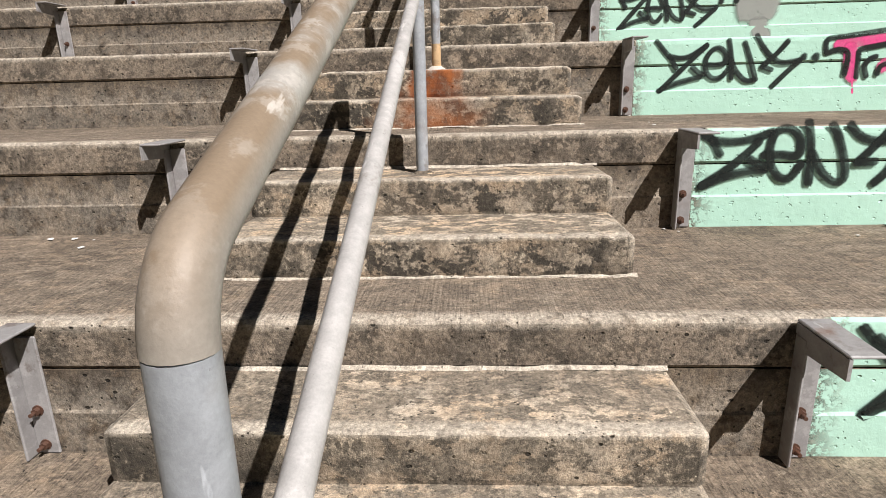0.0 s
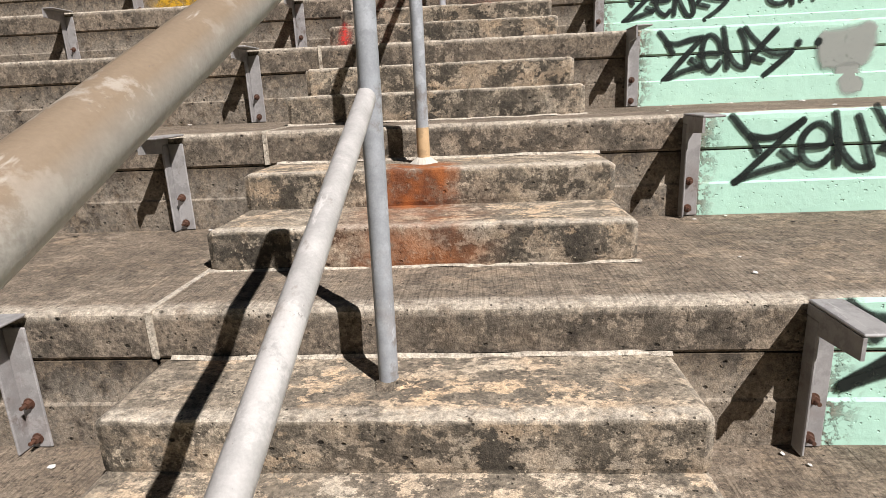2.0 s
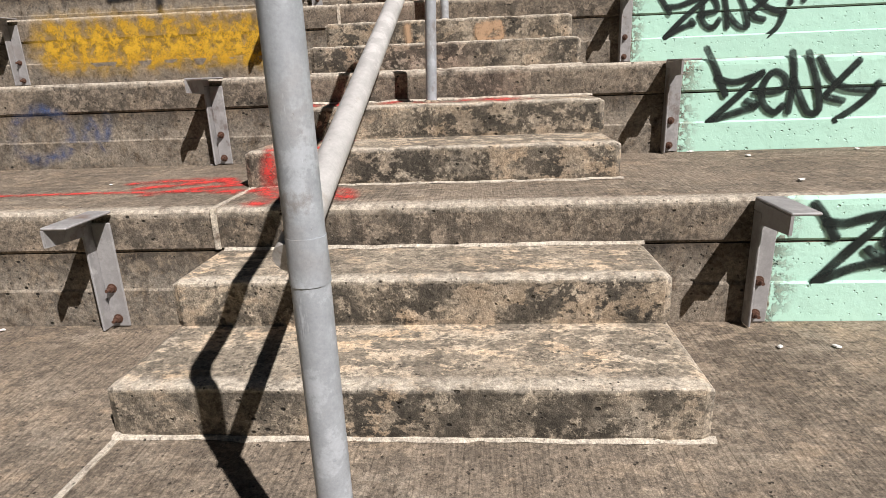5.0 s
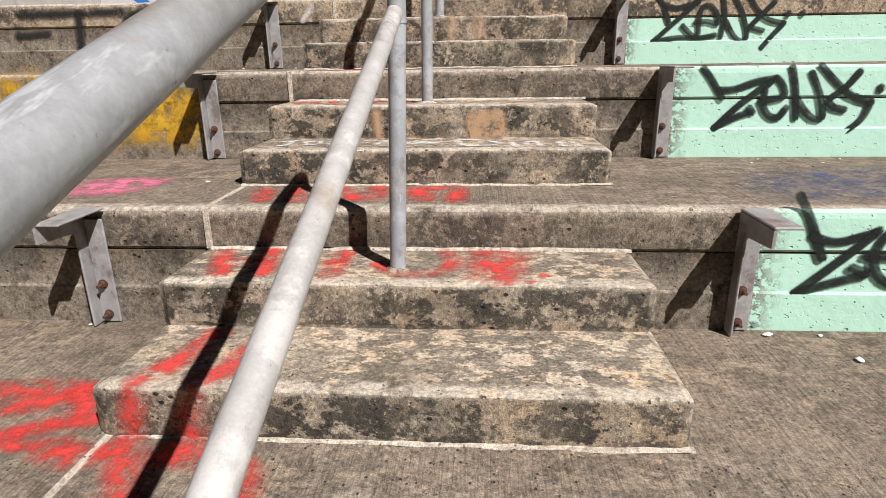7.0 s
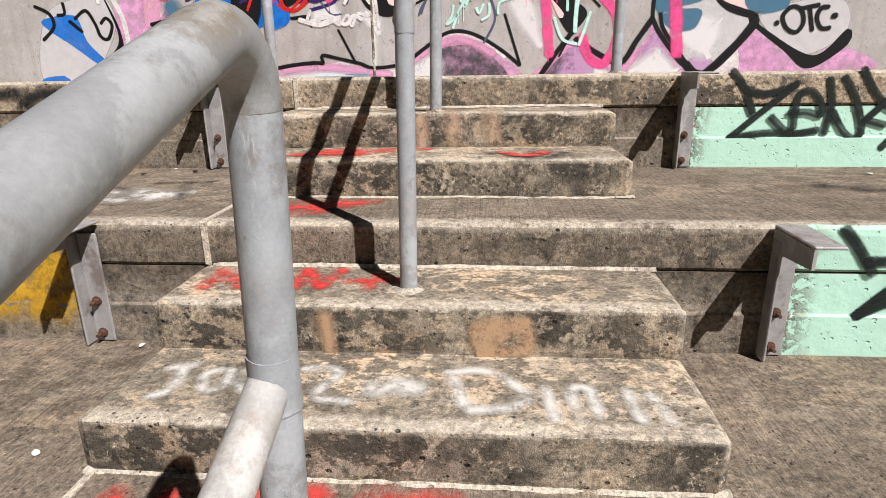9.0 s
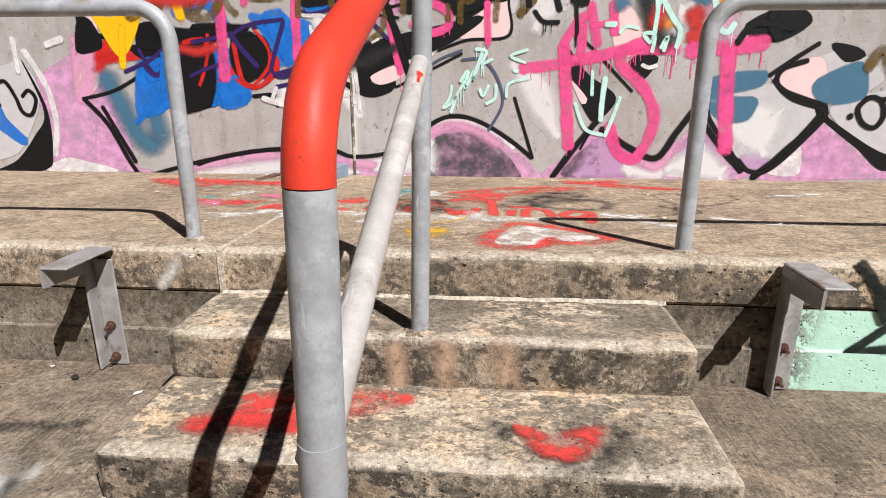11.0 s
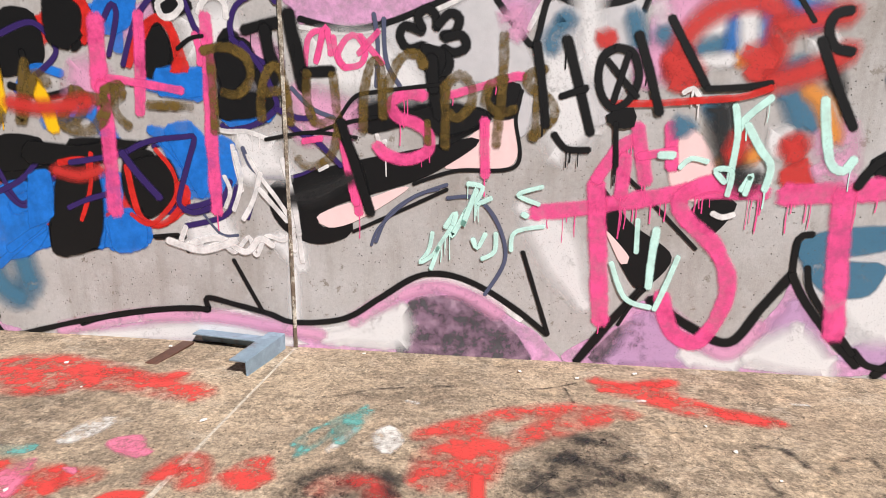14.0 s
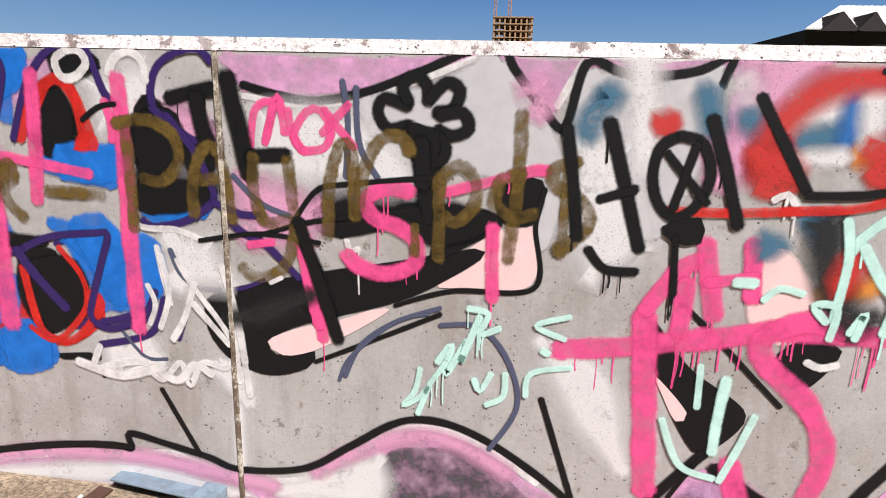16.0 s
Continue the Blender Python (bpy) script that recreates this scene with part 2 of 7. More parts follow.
def worn_steel(name, tone, tan, tan_amount, metal=0.35):
    """Old galvanised pipe, its paint weathered to chalk, tan stains and scratches."""
    m, t, b = shader(name)
    pos = where(t)
    broad = speckle(t, pos, 5.0, 5.0, 0.6)
    mid = speckle(t, pos, 22.0, 6.0, 0.7)
    fine = speckle(t, pos, 240.0, 3.0)
    nz = node(t, "SeparateXYZ", {0: node(t, "NewGeometry").outputs["Normal"]}).outputs[2]
    col = mix(t, ramp(t, mid, 0.35, 0.65), tone, tuple(c * 1.3 for c in tone))
    stain = calc(t, "MULTIPLY", ramp(t, broad, 0.64 - tan_amount, 0.74 - tan_amount), ramp(t, nz, -0.2, 0.6))
    col = mix(t, calc(t, "MULTIPLY", stain, 0.85), col, tan)
    patch = calc(t, "MULTIPLY", ramp(t, speckle(t, pos, 11.0, 7.0, 0.68), 0.52, 0.56), ramp(t, speckle(t, pos, 3.5, 2.0), 0.4, 0.6))
    col = mix(t, calc(t, "MULTIPLY", patch, 0.4), col, tuple(min(0.8, c * 1.75) for c in tone))
    soil = ramp(t, speckle(t, pos, 8.0, 8.0, 0.72, (1.0, 0.7, 0.7)), 0.57, 0.64)
    col = mix(t, calc(t, "MULTIPLY", soil, 0.55), col, tuple(c * 0.6 for c in tan))
    scratch = ramp(t, speckle(t, pos, 26.0, 5.0, 0.7, (1.0, 0.16, 0.16)), 0.64, 0.68)
    col = mix(t, calc(t, "MULTIPLY", scratch, 0.6), col, tuple(min(0.85, c * 2.0) for c in tone))
    chip = ramp(t, speckle(t, pos, 60.0, 6.0, 0.75, (1.0, 0.5, 0.5)), 0.66, 0.70)
    col = mix(t, calc(t, "MULTIPLY", chip, 0.7), col, (0.17, 0.15, 0.13))
    col = node(t, "Mix", {0: 0.6, 6: col, 7: mix(t, fine, (0.7, 0.7, 0.7), (1.25, 1.25, 1.25))}, data_type="RGBA", blend_type="MULTIPLY").outputs[2]
    t.links.new(col, b.inputs["Base Color"])
    b.inputs["Metallic"].default_value = metal
    b.inputs["Roughness"].default_value = 0.55
    bump(t, b, node(t, "Math", {0: fine, 1: 0.3, 2: mid}, operation="MULTIPLY_ADD").outputs[0], 0.0015, 0.6)
    return m


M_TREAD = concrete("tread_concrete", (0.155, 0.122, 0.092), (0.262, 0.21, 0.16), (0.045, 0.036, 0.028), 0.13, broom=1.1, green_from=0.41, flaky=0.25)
# risers darker and streakier than treads: part of their shade sits in this colour
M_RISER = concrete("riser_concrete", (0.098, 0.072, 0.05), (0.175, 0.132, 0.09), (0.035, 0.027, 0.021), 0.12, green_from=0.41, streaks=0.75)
M_BLOCK = concrete("step_concrete", (0.185, 0.15, 0.114), (0.50, 0.42, 0.32), (0.04, 0.034, 0.027), 0.17, rust=True, streaks=0.3, flaky=1.0)
M_PLATFORM = concrete("platform_concrete", (0.275, 0.21, 0.15), (0.50, 0.39, 0.275), (0.06, 0.048, 0.037), 0.12, broom=0.4, flaky=0.5)
M_CAULK = concrete("caulk", (0.42, 0.37, 0.3), (0.66, 0.61, 0.53), (0.16, 0.12, 0.09), 0.15)
M_GROUND = concrete("ground_earth", (0.12, 0.12, 0.07), (0.2, 0.18, 0.11), (0.06, 0.07, 0.03), 0.1)
M_WALL = concrete("wall_grey_paint", (0.36, 0.335, 0.32), (0.47, 0.455, 0.455), (0.25, 0.225, 0.2), 0.0, streaks=0.45, relief=0.0015, grainy=0.16)
M_PIPE = worn_steel("galvanised_pipe", (0.30, 0.315, 0.335), (0.26, 0.2, 0.145), 0.1, 0.1)
M_PIPE_TAN = worn_steel("stained_pipe", (0.33, 0.31, 0.28), (0.235, 0.165, 0.10), 0.3, 0.05)
# darker grey for one rail: its shadow side put into colour, with tan stain
M_PIPE_DARK = worn_steel("dark_grey_pipe", (0.27, 0.275, 0.28), (0.22, 0.18, 0.13), 0.18, 0.1)
M_PIPE_WHITE = worn_steel("chalky_pipe", (0.38, 0.365, 0.35), (0.30, 0.235, 0.18), 0.05, 0.05)
M_PIPE_RED = worn_paint("red_rail_paint", (0.70, 0.052, 0.027))
M_BRACKET = worn_steel("bracket_steel", (0.25, 0.24, 0.235), (0.16, 0.09, 0.06), 0.08, 0.0)
M_FOOT = spray("white_cement", (0.56, 0.52, 0.45), 0.9, 0.2)
M_RUSTY_BASE = worn_steel("rust_stained_pipe", (0.42, 0.29, 0.16), (0.3, 0.12, 0.04), 0.1, 0.0)
M_SCAR = spray("rust_scar", (0.15, 0.06, 0.035), 0.8, 0.4)
M_HOLE_DISC = spray("black_disc", (0.008, 0.008, 0.008), 0.9)
M_RUST = worn_steel("rusty_bolt", (0.09, 0.045, 0.03), (0.16, 0.06, 0.03), 0.1, 0.2)


# ---- mesh helpers ----
def mesh_of(name, bm, *mats):
    me = bpy.data.meshes.new(name)
    bm.normal_update()
    bm.to_mesh(me)
    bm.free()
    for m in mats:
        me.materials.append(m)
    return me


def part(name, bm, mats, parent, label=""):
    mats = mats if isinstance(mats, tuple) else (mats,)
    ob = new(name, mesh_of(name, bm, *mats))
    ob.parent = parent
    if label:
        ob["label"] = label
    return ob


def box(x0, x1, y0, y1, z0, z1, bevel=0.0, bm=None, segments=2):
    made = bm or bmesh.new()
    r = bmesh.ops.create_cube(made, size=1.0)["verts"]
    for v in r:
        v.co = Vector((x0 + (v.co.x + 0.5) * (x1 - x0), y0 + (v.co.y + 0.5) * (y1 - y0), z0 + (v.co.z + 0.5) * (z1 - z0)))
    if bevel:
        es = list({e for v in r for e in v.link_edges})
        bmesh.ops.bevel(made, geom=es, offset=bevel, segments=segments, affect="EDGES", profile=0.5)
    return made


def extrude(profile, xs, rough=0.0, wear=(), seed=0.0, end_round=0.0):
    """A cast length along x of a closed profile of (y, z); rough jitters the arrises, wear gives each profile point its pale wear."""
    bm = bmesh.new()
    lay = bm.verts.layers.float.new("wear")
    rings = []
    cy = sum(p[0] for p in profile) / len(profile)
    cz = sum(p[1] for p in profile) / len(profile)
    for i, x in enumerate(xs):
        ring = []
        pull = end_round if i in (0, len(xs) - 1) else 0.0
        for j, (y, z) in enumerate(profile):
            w = wear[j] if wear else 0.0
            k = rough * (0.1 + w)
            p = Vector((x * 9.0, y * 9.0 + seed, z * 9.0))
            d1 = noise.noise(p) + 0.6 * noise.noise(p * 3.3)
            d2 = noise.noise(p + Vector((7.3, 1.1, 3.7))) + 0.6 * noise.noise(p * 3.1 + Vector((1.0, 9.0, 4.0)))
            chip = max(0.0, noise.noise(p * 1.7 + Vector((5.0, 5.0, 5.0))) - 0.28) * w * rough * 3.2
            v = bm.verts.new((x, y + k * d1 + chip + (pull if y < cy and w > 0 else 0), z + k * d2 * 0.6 - chip - (pull if z > cz and w > 0 else 0)))
            v[lay] = w if not pull else max(w, 0.5 if z > cz else 0.0)
            ring.append(v)
        rings.append(ring)
    n = len(profile)
    for a, b in zip(rings, rings[1:]):
        for j in range(n):
            bm.faces.new((a[j], a[(j + 1) % n], b[(j + 1) % n], b[j]))
    bm.faces.new(rings[0][::-1])
    bm.faces.new(rings[-1])
    bmesh.ops.recalc_face_normals(bm, faces=bm.faces)
    return bm


def spaced(a, b, step):
    n = max(1, round((b - a) / step))
    return [a + (b - a) * i / n for i in range(n + 1)]


def fillet(points, radius, steps=9):
    """The path through points, with its corners rounded."""
    pts = [Vector(p) for p in points]
    out = [pts[0]]
    for a, p, b in zip(pts, pts[1:], pts[2:]):
        u, v = (a - p).normalized(), (b - p).normalized()
        half = u.angle(v) / 2
        cut = min(radius / math.tan(half), (a - p).length * 0.48, (b - p).length * 0.48)
        r = cut * math.tan(half)
        mid = p + (u + v).normalized() * (r / math.sin(half))
        s, e = p + u * cut - mid, p + v * cut - mid
        turn = s.angle(e)
        for i in range(steps + 1):
            f = i / steps
            out.append(mid + (s * math.sin((1 - f) * turn) + e * math.sin(f * turn)) / math.sin(turn))
    out.append(pts[-1])
    return out


def pipe(path, r, sides=18, dent=0.0):
    bm = bmesh.new()
    path = [Vector(p) for p in path]
    dense = [path[0]]
    for a, b in zip(path, path[1:]):
        n = max(1, int((b - a).length / 0.06))
        dense += [a.lerp(b, (i + 1) / n) for i in range(n)]
    path = dense
    rings, up = [], None
    for i, p in enumerate(path):
        d = (path[min(i + 1, len(path) - 1)] - path[max(i - 1, 0)]).normalized()
        if up is None:
            up = d.orthogonal().normalized()
        up = (up - d * up.dot(d)).normalized()
        side = d.cross(up)
        ring = []
        for k in range(sides):
            a = 2 * math.pi * k / sides
            q = up * math.cos(a) + side * math.sin(a)
            rr = r * (1 + dent * noise.noise(p * 14 + q * 1.5))
            ring.append(bm.verts.new(p + q * rr))
        rings.append(ring)
    for a, b in zip(rings, rings[1:]):
        for k in range(sides):
            f = bm.faces.new((a[k], a[(k + 1) % sides], b[(k + 1) % sides], b[k]))
            f.smooth = True
    for ring in (rings[0][::-1], rings[-1]):
        bm.faces.new([bm.verts.new(v.co) for v in ring])
    bmesh.ops.recalc_face_normals(bm, faces=bm.faces)
    return bm


# ---- the stand: tiers, platform, wall ----
RUN, RISE = 1.035, 0.42
X0, X1 = -11.0, 11.0
JOINT = -1.42
FIRST, LAST = -1, 8


def tier_z(k):
    return RISE * (k - 2)


def riser_y(k):
    """Where the tread of tier k ends at the riser up to tier k + 1."""
    return 2.86 + RUN * (k - 2)


def split_xs(x0, x1, step=0.04):
    """Close stations near the stair, wide ones far off."""
    xs = []
    for a, b, s in ((X0, -3.2, 0.4), (-3.2, 2.2, step), (2.2, X1, 0.4)):
        lo, hi = max(a, x0), min(b, x1)
        if hi > lo:
            xs += [x for x in spaced(lo, hi, s) if not xs or x > xs[-1] + 1e-4]
    return xs


def tier(k):
    top, y0 = tier_z(k), riser_y(k - 1)
    y1 = riser_y(k) + 0.1 if k < LAST else 10.4
    back = top if k < LAST else 2.42
    root = tagged(new("tier_%d" % (k + 2)), "weathered brown concrete stadium tier with a green painted riser", "tier", kind="structure")
    prof = [(y0 + 0.008, top - 0.145), (y0, top - 0.135), (y0 - 0.001, top - 0.03), (y0 + 0.001, top - 0.011), (y0 + 0.011, top), (y0 + 0.042, top + 0.001), (y0 + 0.075, top + 0.001),
            (y1, back), (y1, back - 0.145)]
    wear = [0.2, 0.1, 0.15, 0.7, 0.95, 0.8, 0.12, 0.0, 0.0]
    mat = M_TREAD if k < LAST else M_PLATFORM_EDGE
    for a, b in ((X0, JOINT - 0.006), (JOINT + 0.006, X1)):
        part("tread_slab", extrude(prof, split_xs(a, b), 0.004, wear, k * 3.1), mat, root)
    z0 = top - RISE
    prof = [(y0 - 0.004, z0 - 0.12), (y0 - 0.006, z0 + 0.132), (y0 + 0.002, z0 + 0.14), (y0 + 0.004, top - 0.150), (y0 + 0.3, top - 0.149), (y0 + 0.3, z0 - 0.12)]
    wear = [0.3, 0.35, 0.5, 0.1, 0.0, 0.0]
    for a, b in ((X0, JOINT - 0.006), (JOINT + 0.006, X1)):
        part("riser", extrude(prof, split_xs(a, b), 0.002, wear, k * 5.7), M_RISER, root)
    part("joint_filler", extrude([(y0 - 0.007, z0 + 0.28), (y0 - 0.007, top + 0.001), (y0 + 0.012, top + 0.004), (y1 - 0.1, back + 0.003), (y1 - 0.1, back - 0.05), (y0 + 0.05, z0 + 0.28)],
                                 [JOINT - 0.009, JOINT - 0.003, JOINT + 0.004, JOINT + 0.01], 0.004, [1] * 6, k), M_CAULK, root, "white cement filling in the joint")
    return root


M_PLATFORM_EDGE = M_PLATFORM
for k in range(FIRST, LAST + 1):
    tier(k)

BLOCK_X1 = 0.0
BLOCK_LEFT = {0: -1.42, 1: -1.42, 2: -1.405, 3: -1.41, 4: -1.43, 5: -1.445, 6: -1.44, 7: -1.45}   # the west ends are uneven


def step_block(k, upper):
    """One of the two precast blocks that make the stair over each tier."""
    z0 = tier_z(k) + (0.14 if upper else 0.0) + 0.001
    y0 = riser_y(k) - 0.67 + (0.345 if upper else 0.0)
    y1 = riser_y(k) - 0.010
    h, x0 = 0.139, BLOCK_LEFT[k] + (0.006 if upper else 0.0)
    prof = [(y0 + 0.003, z0), (y0, z0 + 0.015), (y0, z0 + h - 0.016), (y0 + 0.001, z0 + h - 0.005), (y0 + 0.005, z0 + h), (y0 + 0.034, z0 + h + 0.001), (y0 + 0.058, z0 + h + 0.001), (y1, z0 + h), (y1, z0)]
    wear = [0.3, 0.05, 0.1, 0.75, 1.0, 0.95, 0.15, 0.1, 0.0]
    root = tagged(new("step_block"), "worn concrete step block with dark lichen and a pale chipped nosing", "step", "step blocks of the stair")
    part("block", extrude(prof, spaced(x0, BLOCK_X1, 0.022), 0.007, wear, k * 2.3 + (9 if upper else 0), 0.012), M_BLOCK, root)
    if not upper:
        seam = extrude([(y0 - 0.009, z0 + 0.0005), (y0 - 0.003, z0 + 0.006), (y0 + 0.01, z0 + 0.008), (y0 + 0.01, z0 + 0.0005)], spaced(x0, BLOCK_X1 + 0.012, 0.03), 0.007, [1, 1, 1, 1], k * 4.4)
        part("mortar_seam", seam, M_CAULK, root, "white mortar seam along the foot")
    else:
        seam = extrude([(y1 - 0.011, z0 + h + 0.0005), (y1 - 0.005, z0 + h + 0.005), (y1, z0 + h + 0.010), (y1, z0 + h + 0.001)], spaced(x0 + 0.03, BLOCK_X1, 0.03), 0.006, [1, 1, 1, 1], k * 4.4)
        part("mortar_seam", seam, M_CAULK, root, "white mortar seam at the back")
    return root


BLOCKS = []
for k in range(FIRST + 1, LAST):
    BLOCKS += [step_block(k, False), step_block(k, True)]

# the parapet wall along the back of the platform
WALL_Y, WALL_TOP = 10.009, 3.992
wall = tagged(new("wall_back"), "grey concrete parapet wall covered in layers of graffiti", "wall", kind="structure")
part("wall_panel", box(X0, JOINT - 0.006, WALL_Y, WALL_Y + 0.25, 2.2, WALL_TOP - 0.04, 0.004), M_WALL, wall)
part("wall_panel", box(JOINT + 0.006, X1, WALL_Y, WALL_Y + 0.25, 2.2, WALL_TOP - 0.04, 0.004), M_WALL, wall)
part("joint_filler", box(JOINT - 0.008, JOINT + 0.008, WALL_Y - 0.010, WALL_Y + 0.1, 2.2, WALL_TOP - 0.04, 0.002), M_CAULK, wall, "white filler in the wall joint")
M_CAP = concrete("wall_cap_paint", (0.62, 0.57, 0.57), (0.80, 0.75, 0.76), (0.2, 0.15, 0.15), 0.05, grainy=0.6)
cap_prof = [(WALL_Y - 0.002, WALL_TOP - 0.04), (WALL_Y + 0.02, WALL_TOP), (WALL_Y + 0.23, WALL_TOP), (WALL_Y + 0.25, WALL_TOP - 0.04)]
part("wall_cap", extrude(cap_prof, split_xs(X0, X1, 0.08), 0.004, [0.1, 0.2, 0.2, 0.1], 3.0), M_CAP, wall, "white painted chamfered cap")

# earth around the stand, out to the horizon
g = bmesh.new()
bmesh.ops.create_grid(g, x_segments=8, y_segments=8, size=3000)
for v in g.verts:
    v.co.z = -1.9
ground = tagged(new("ground", mesh_of("ground", g, M_GROUND)), "flat dry earth around the stand", "ground", kind="structure")


# ---- handrails ----
RAIL_X, PIPE_R = -0.727, 0.0245


def footing(x, y, z, big=False):
    bm = bmesh.new()
    r = 0.052 if big else 0.045
    bmesh.ops.create_cone(bm, cap_ends=True, segments=22, radius1=r, radius2=r * 0.55, depth=0.024 if big else 0.012)
    for v in bm.verts:
        v.co.x *= 1.0 + 0.5 * noise.noise(v.co * 30 + Vector((y, 0, 0)))
        v.co.y *= 1.0 + 0.5 * noise.noise(v.co * 30 + Vector((0, y, 5)))
        v.co += Vector((x, y, z + (0.012 if big else 0.006)))
    return bm


def handrail(low, high, rise, mid, label, rail_mat, mid_mat, post_mat, big=False, cut=0.17, radius=0.075, lean=0.0, tops=(RAIL_X, RAIL_X), aside=(-0.012, -0.012)):
    """A bent pipe rail on two posts with a mid rail welded between them. low, high: the feet (x, y, z); rise and mid: the heights
    of rail and mid rail over the two feet; tops: x of the two bends; aside: how far the mid rail sits beside the posts."""
    root = tagged(new("handrail"), label, "handrail", "handrails down the stair")
    (xa, y0, z0), (xb, y1, z1) = low, high
    bend0, bend1 = Vector((tops[0], y0, z0 + rise[0])), Vector((tops[1], y1 + lean, z1 + rise[1]))
    a = Vector(low).lerp(bend0, 1 - cut / rise[0])
    b = Vector(high).lerp(bend1, 1 - cut / rise[1])
    path = fillet([a, bend0, bend1, b], radius)[1:-1]
    part("post", pipe([low, path[0]], PIPE_R, dent=0.02), post_mat, root)
    part("top_rail", pipe(path, PIPE_R + 0.0004, dent=0.03), rail_mat, root)
    part("post", pipe([path[-1], high], PIPE_R, dent=0.02), post_mat, root)
    m0 = Vector(low).lerp(bend0, mid[0] / rise[0])
    m1 = Vector(high).lerp(bend1, mid[1] / rise[1])
    part("mid_rail", pipe([m0 + Vector((aside[0], 0, 0)), m1 + Vector((aside[1], 0, 0))], PIPE_R - 0.002, dent=0.02), mid_mat, root)
    for m in (m0, m1):
        part("weld", pipe([m - Vector((0, 0, 0.03)), m + Vector((0, 0, 0.03))], PIPE_R + 0.0012, dent=0.08), post_mat, root)
    part("footing", footing(xa, y0, z0, big), M_FOOT if big else M_CAULK, root, "lumpy white cement footing")
    if big:
        part("rusty_base", pipe([low, Vector(low).lerp(bend0, 0.03), Vector(low).lerp(bend0, 0.12)], PIPE_R + 0.0008, dent=0.03), M_RUSTY_BASE, root, "rust-stained tan foot of the post")
    part("footing", footing(xb, y1, z1), M_BLOCK, root)
    return root


rail_low = handrail((-0.727, 0.67, tier_z(0) + 0.28), (-0.731, 2.705, tier_z(2) + 0.28), (1.08, 1.075), (0.64, 0.695),
                    "bent galvanised pipe handrail, tan-stained, on the lower steps", M_PIPE_TAN, M_PIPE_WHITE, M_PIPE, lean=0.03, tops=(-0.716, -0.728), aside=(-0.018, -0.006))
handrail((-0.72, 3.74, tier_z(3) + 0.28), (-0.743, 5.765, tier_z(5) + 0.28), (1.17, 1.075), (0.765, 0.73),
         "bent galvanised pipe handrail with a rusty cemented foot", M_PIPE_DARK, M_PIPE_WHITE, M_PIPE, True, tops=(-0.722, -0.709), aside=(-0.022, -0.004))
rail_red = handrail((-0.735, 6.80, tier_z(6) + 0.28), (-0.737, 7.765, tier_z(7) + 0.28), (1.088, 1.04), (0.715, 0.715),
                    "short pipe handrail with its top rail painted red", M_PIPE_RED, M_PIPE_WHITE, M_PIPE, cut=0.17, radius=0.12, tops=(-0.717, -0.719), aside=(-0.008, -0.003))
low_bend, high_bend = Vector((-0.716, 0.67, 0.52)), Vector((-0.729, 2.735, 1.352))
way = (high_bend - low_bend).normalized()
out = way.cross(Vector((1, 0, 0))).normalized()
for along, wide, spread in ((0.66, 0.008, (0.35, 1.45)), (1.70, 0.006, (0.5, 1.3))):
    bm = bmesh.new()
    centre = low_bend + way * along
    rows = []
    for i in range(15):
        a = spread[0] + (spread[1] - spread[0]) * i / 14
        slip = 0.02 * (i / 14) + 0.006 * noise.noise(Vector((i * 0.5, along * 9, 0)))
        w = wide * (0.25 + math.sin(math.pi * i / 14)) * (1 + 0.5 * noise.noise(Vector((i * 0.9, along, 3))))
        q = (Vector((1, 0, 0)) * math.sin(a) - out * math.cos(a)) * (PIPE_R + 0.0012)
        rows.append([bm.verts.new(centre + q + way * (slip + d)) for d in (-w, 0.0, w)])
    for p, q in zip(rows, rows[1:]):
        for j in range(2):
            bm.faces.new((p[j], p[j + 1], q[j + 1], q[j]))
    part("rust_scar", bm, M_SCAR, rail_low, "rust-brown scar across the rail")
# flat black disc on the post, its colour the shade inside a bolt hole
bm = bmesh.new()
bmesh.ops.create_cone(bm, cap_ends=True, segments=12, radius1=0.007, radius2=0.007, depth=0.004)
bmesh.ops.transform(bm, matrix=pose(RAIL_X + 0.001, 2.732 - PIPE_R + 0.001, 1.245, 90), verts=bm.verts)
part("hole_disc", bm, M_HOLE_DISC, rail_low, "black disc for a bolt hole")


def guard_rail(x, side, y, z, h, label):
    root = tagged(new("guard_rail"), label, "railing", "guard rails at the platform edge")
    path = fillet([(x, y, z + 0.3), (x, y, z + h), (x + side * 1.2, y, z + h)], 0.10)
    part("post", pipe([(x, y, z), (x, y, z + 0.3)], PIPE_R), M_PIPE, root)
    pad = footing(x, y, z - 0.008, True)
    part("footing", pad, M_CAULK, root, "pale cement pad")
    part("bent_rail", pipe(path + [(x + side * 3.4, y, z + h)], PIPE_R, dent=0.02), M_PIPE, root)
    part("post", pipe([(x + side * 3.2, y, z), (x + side * 3.2, y, z + h - 0.01)], PIPE_R), M_PIPE, root)
    return root


guard_rail(0.07, 1, 8.14, 2.513, 0.75, "grey galvanised pipe guard rail with yellow paint along the top")
guard_rail(-1.565, -1, 8.16, 2.513, 0.75, "grey galvanised pipe guard rail, weathered")


# ---- seat brackets ----
def plate(x0, x1, y0, y1, z0, z1):
    return box(x0, x1, y0, y1, z0, z1, 0.003, segments=1)


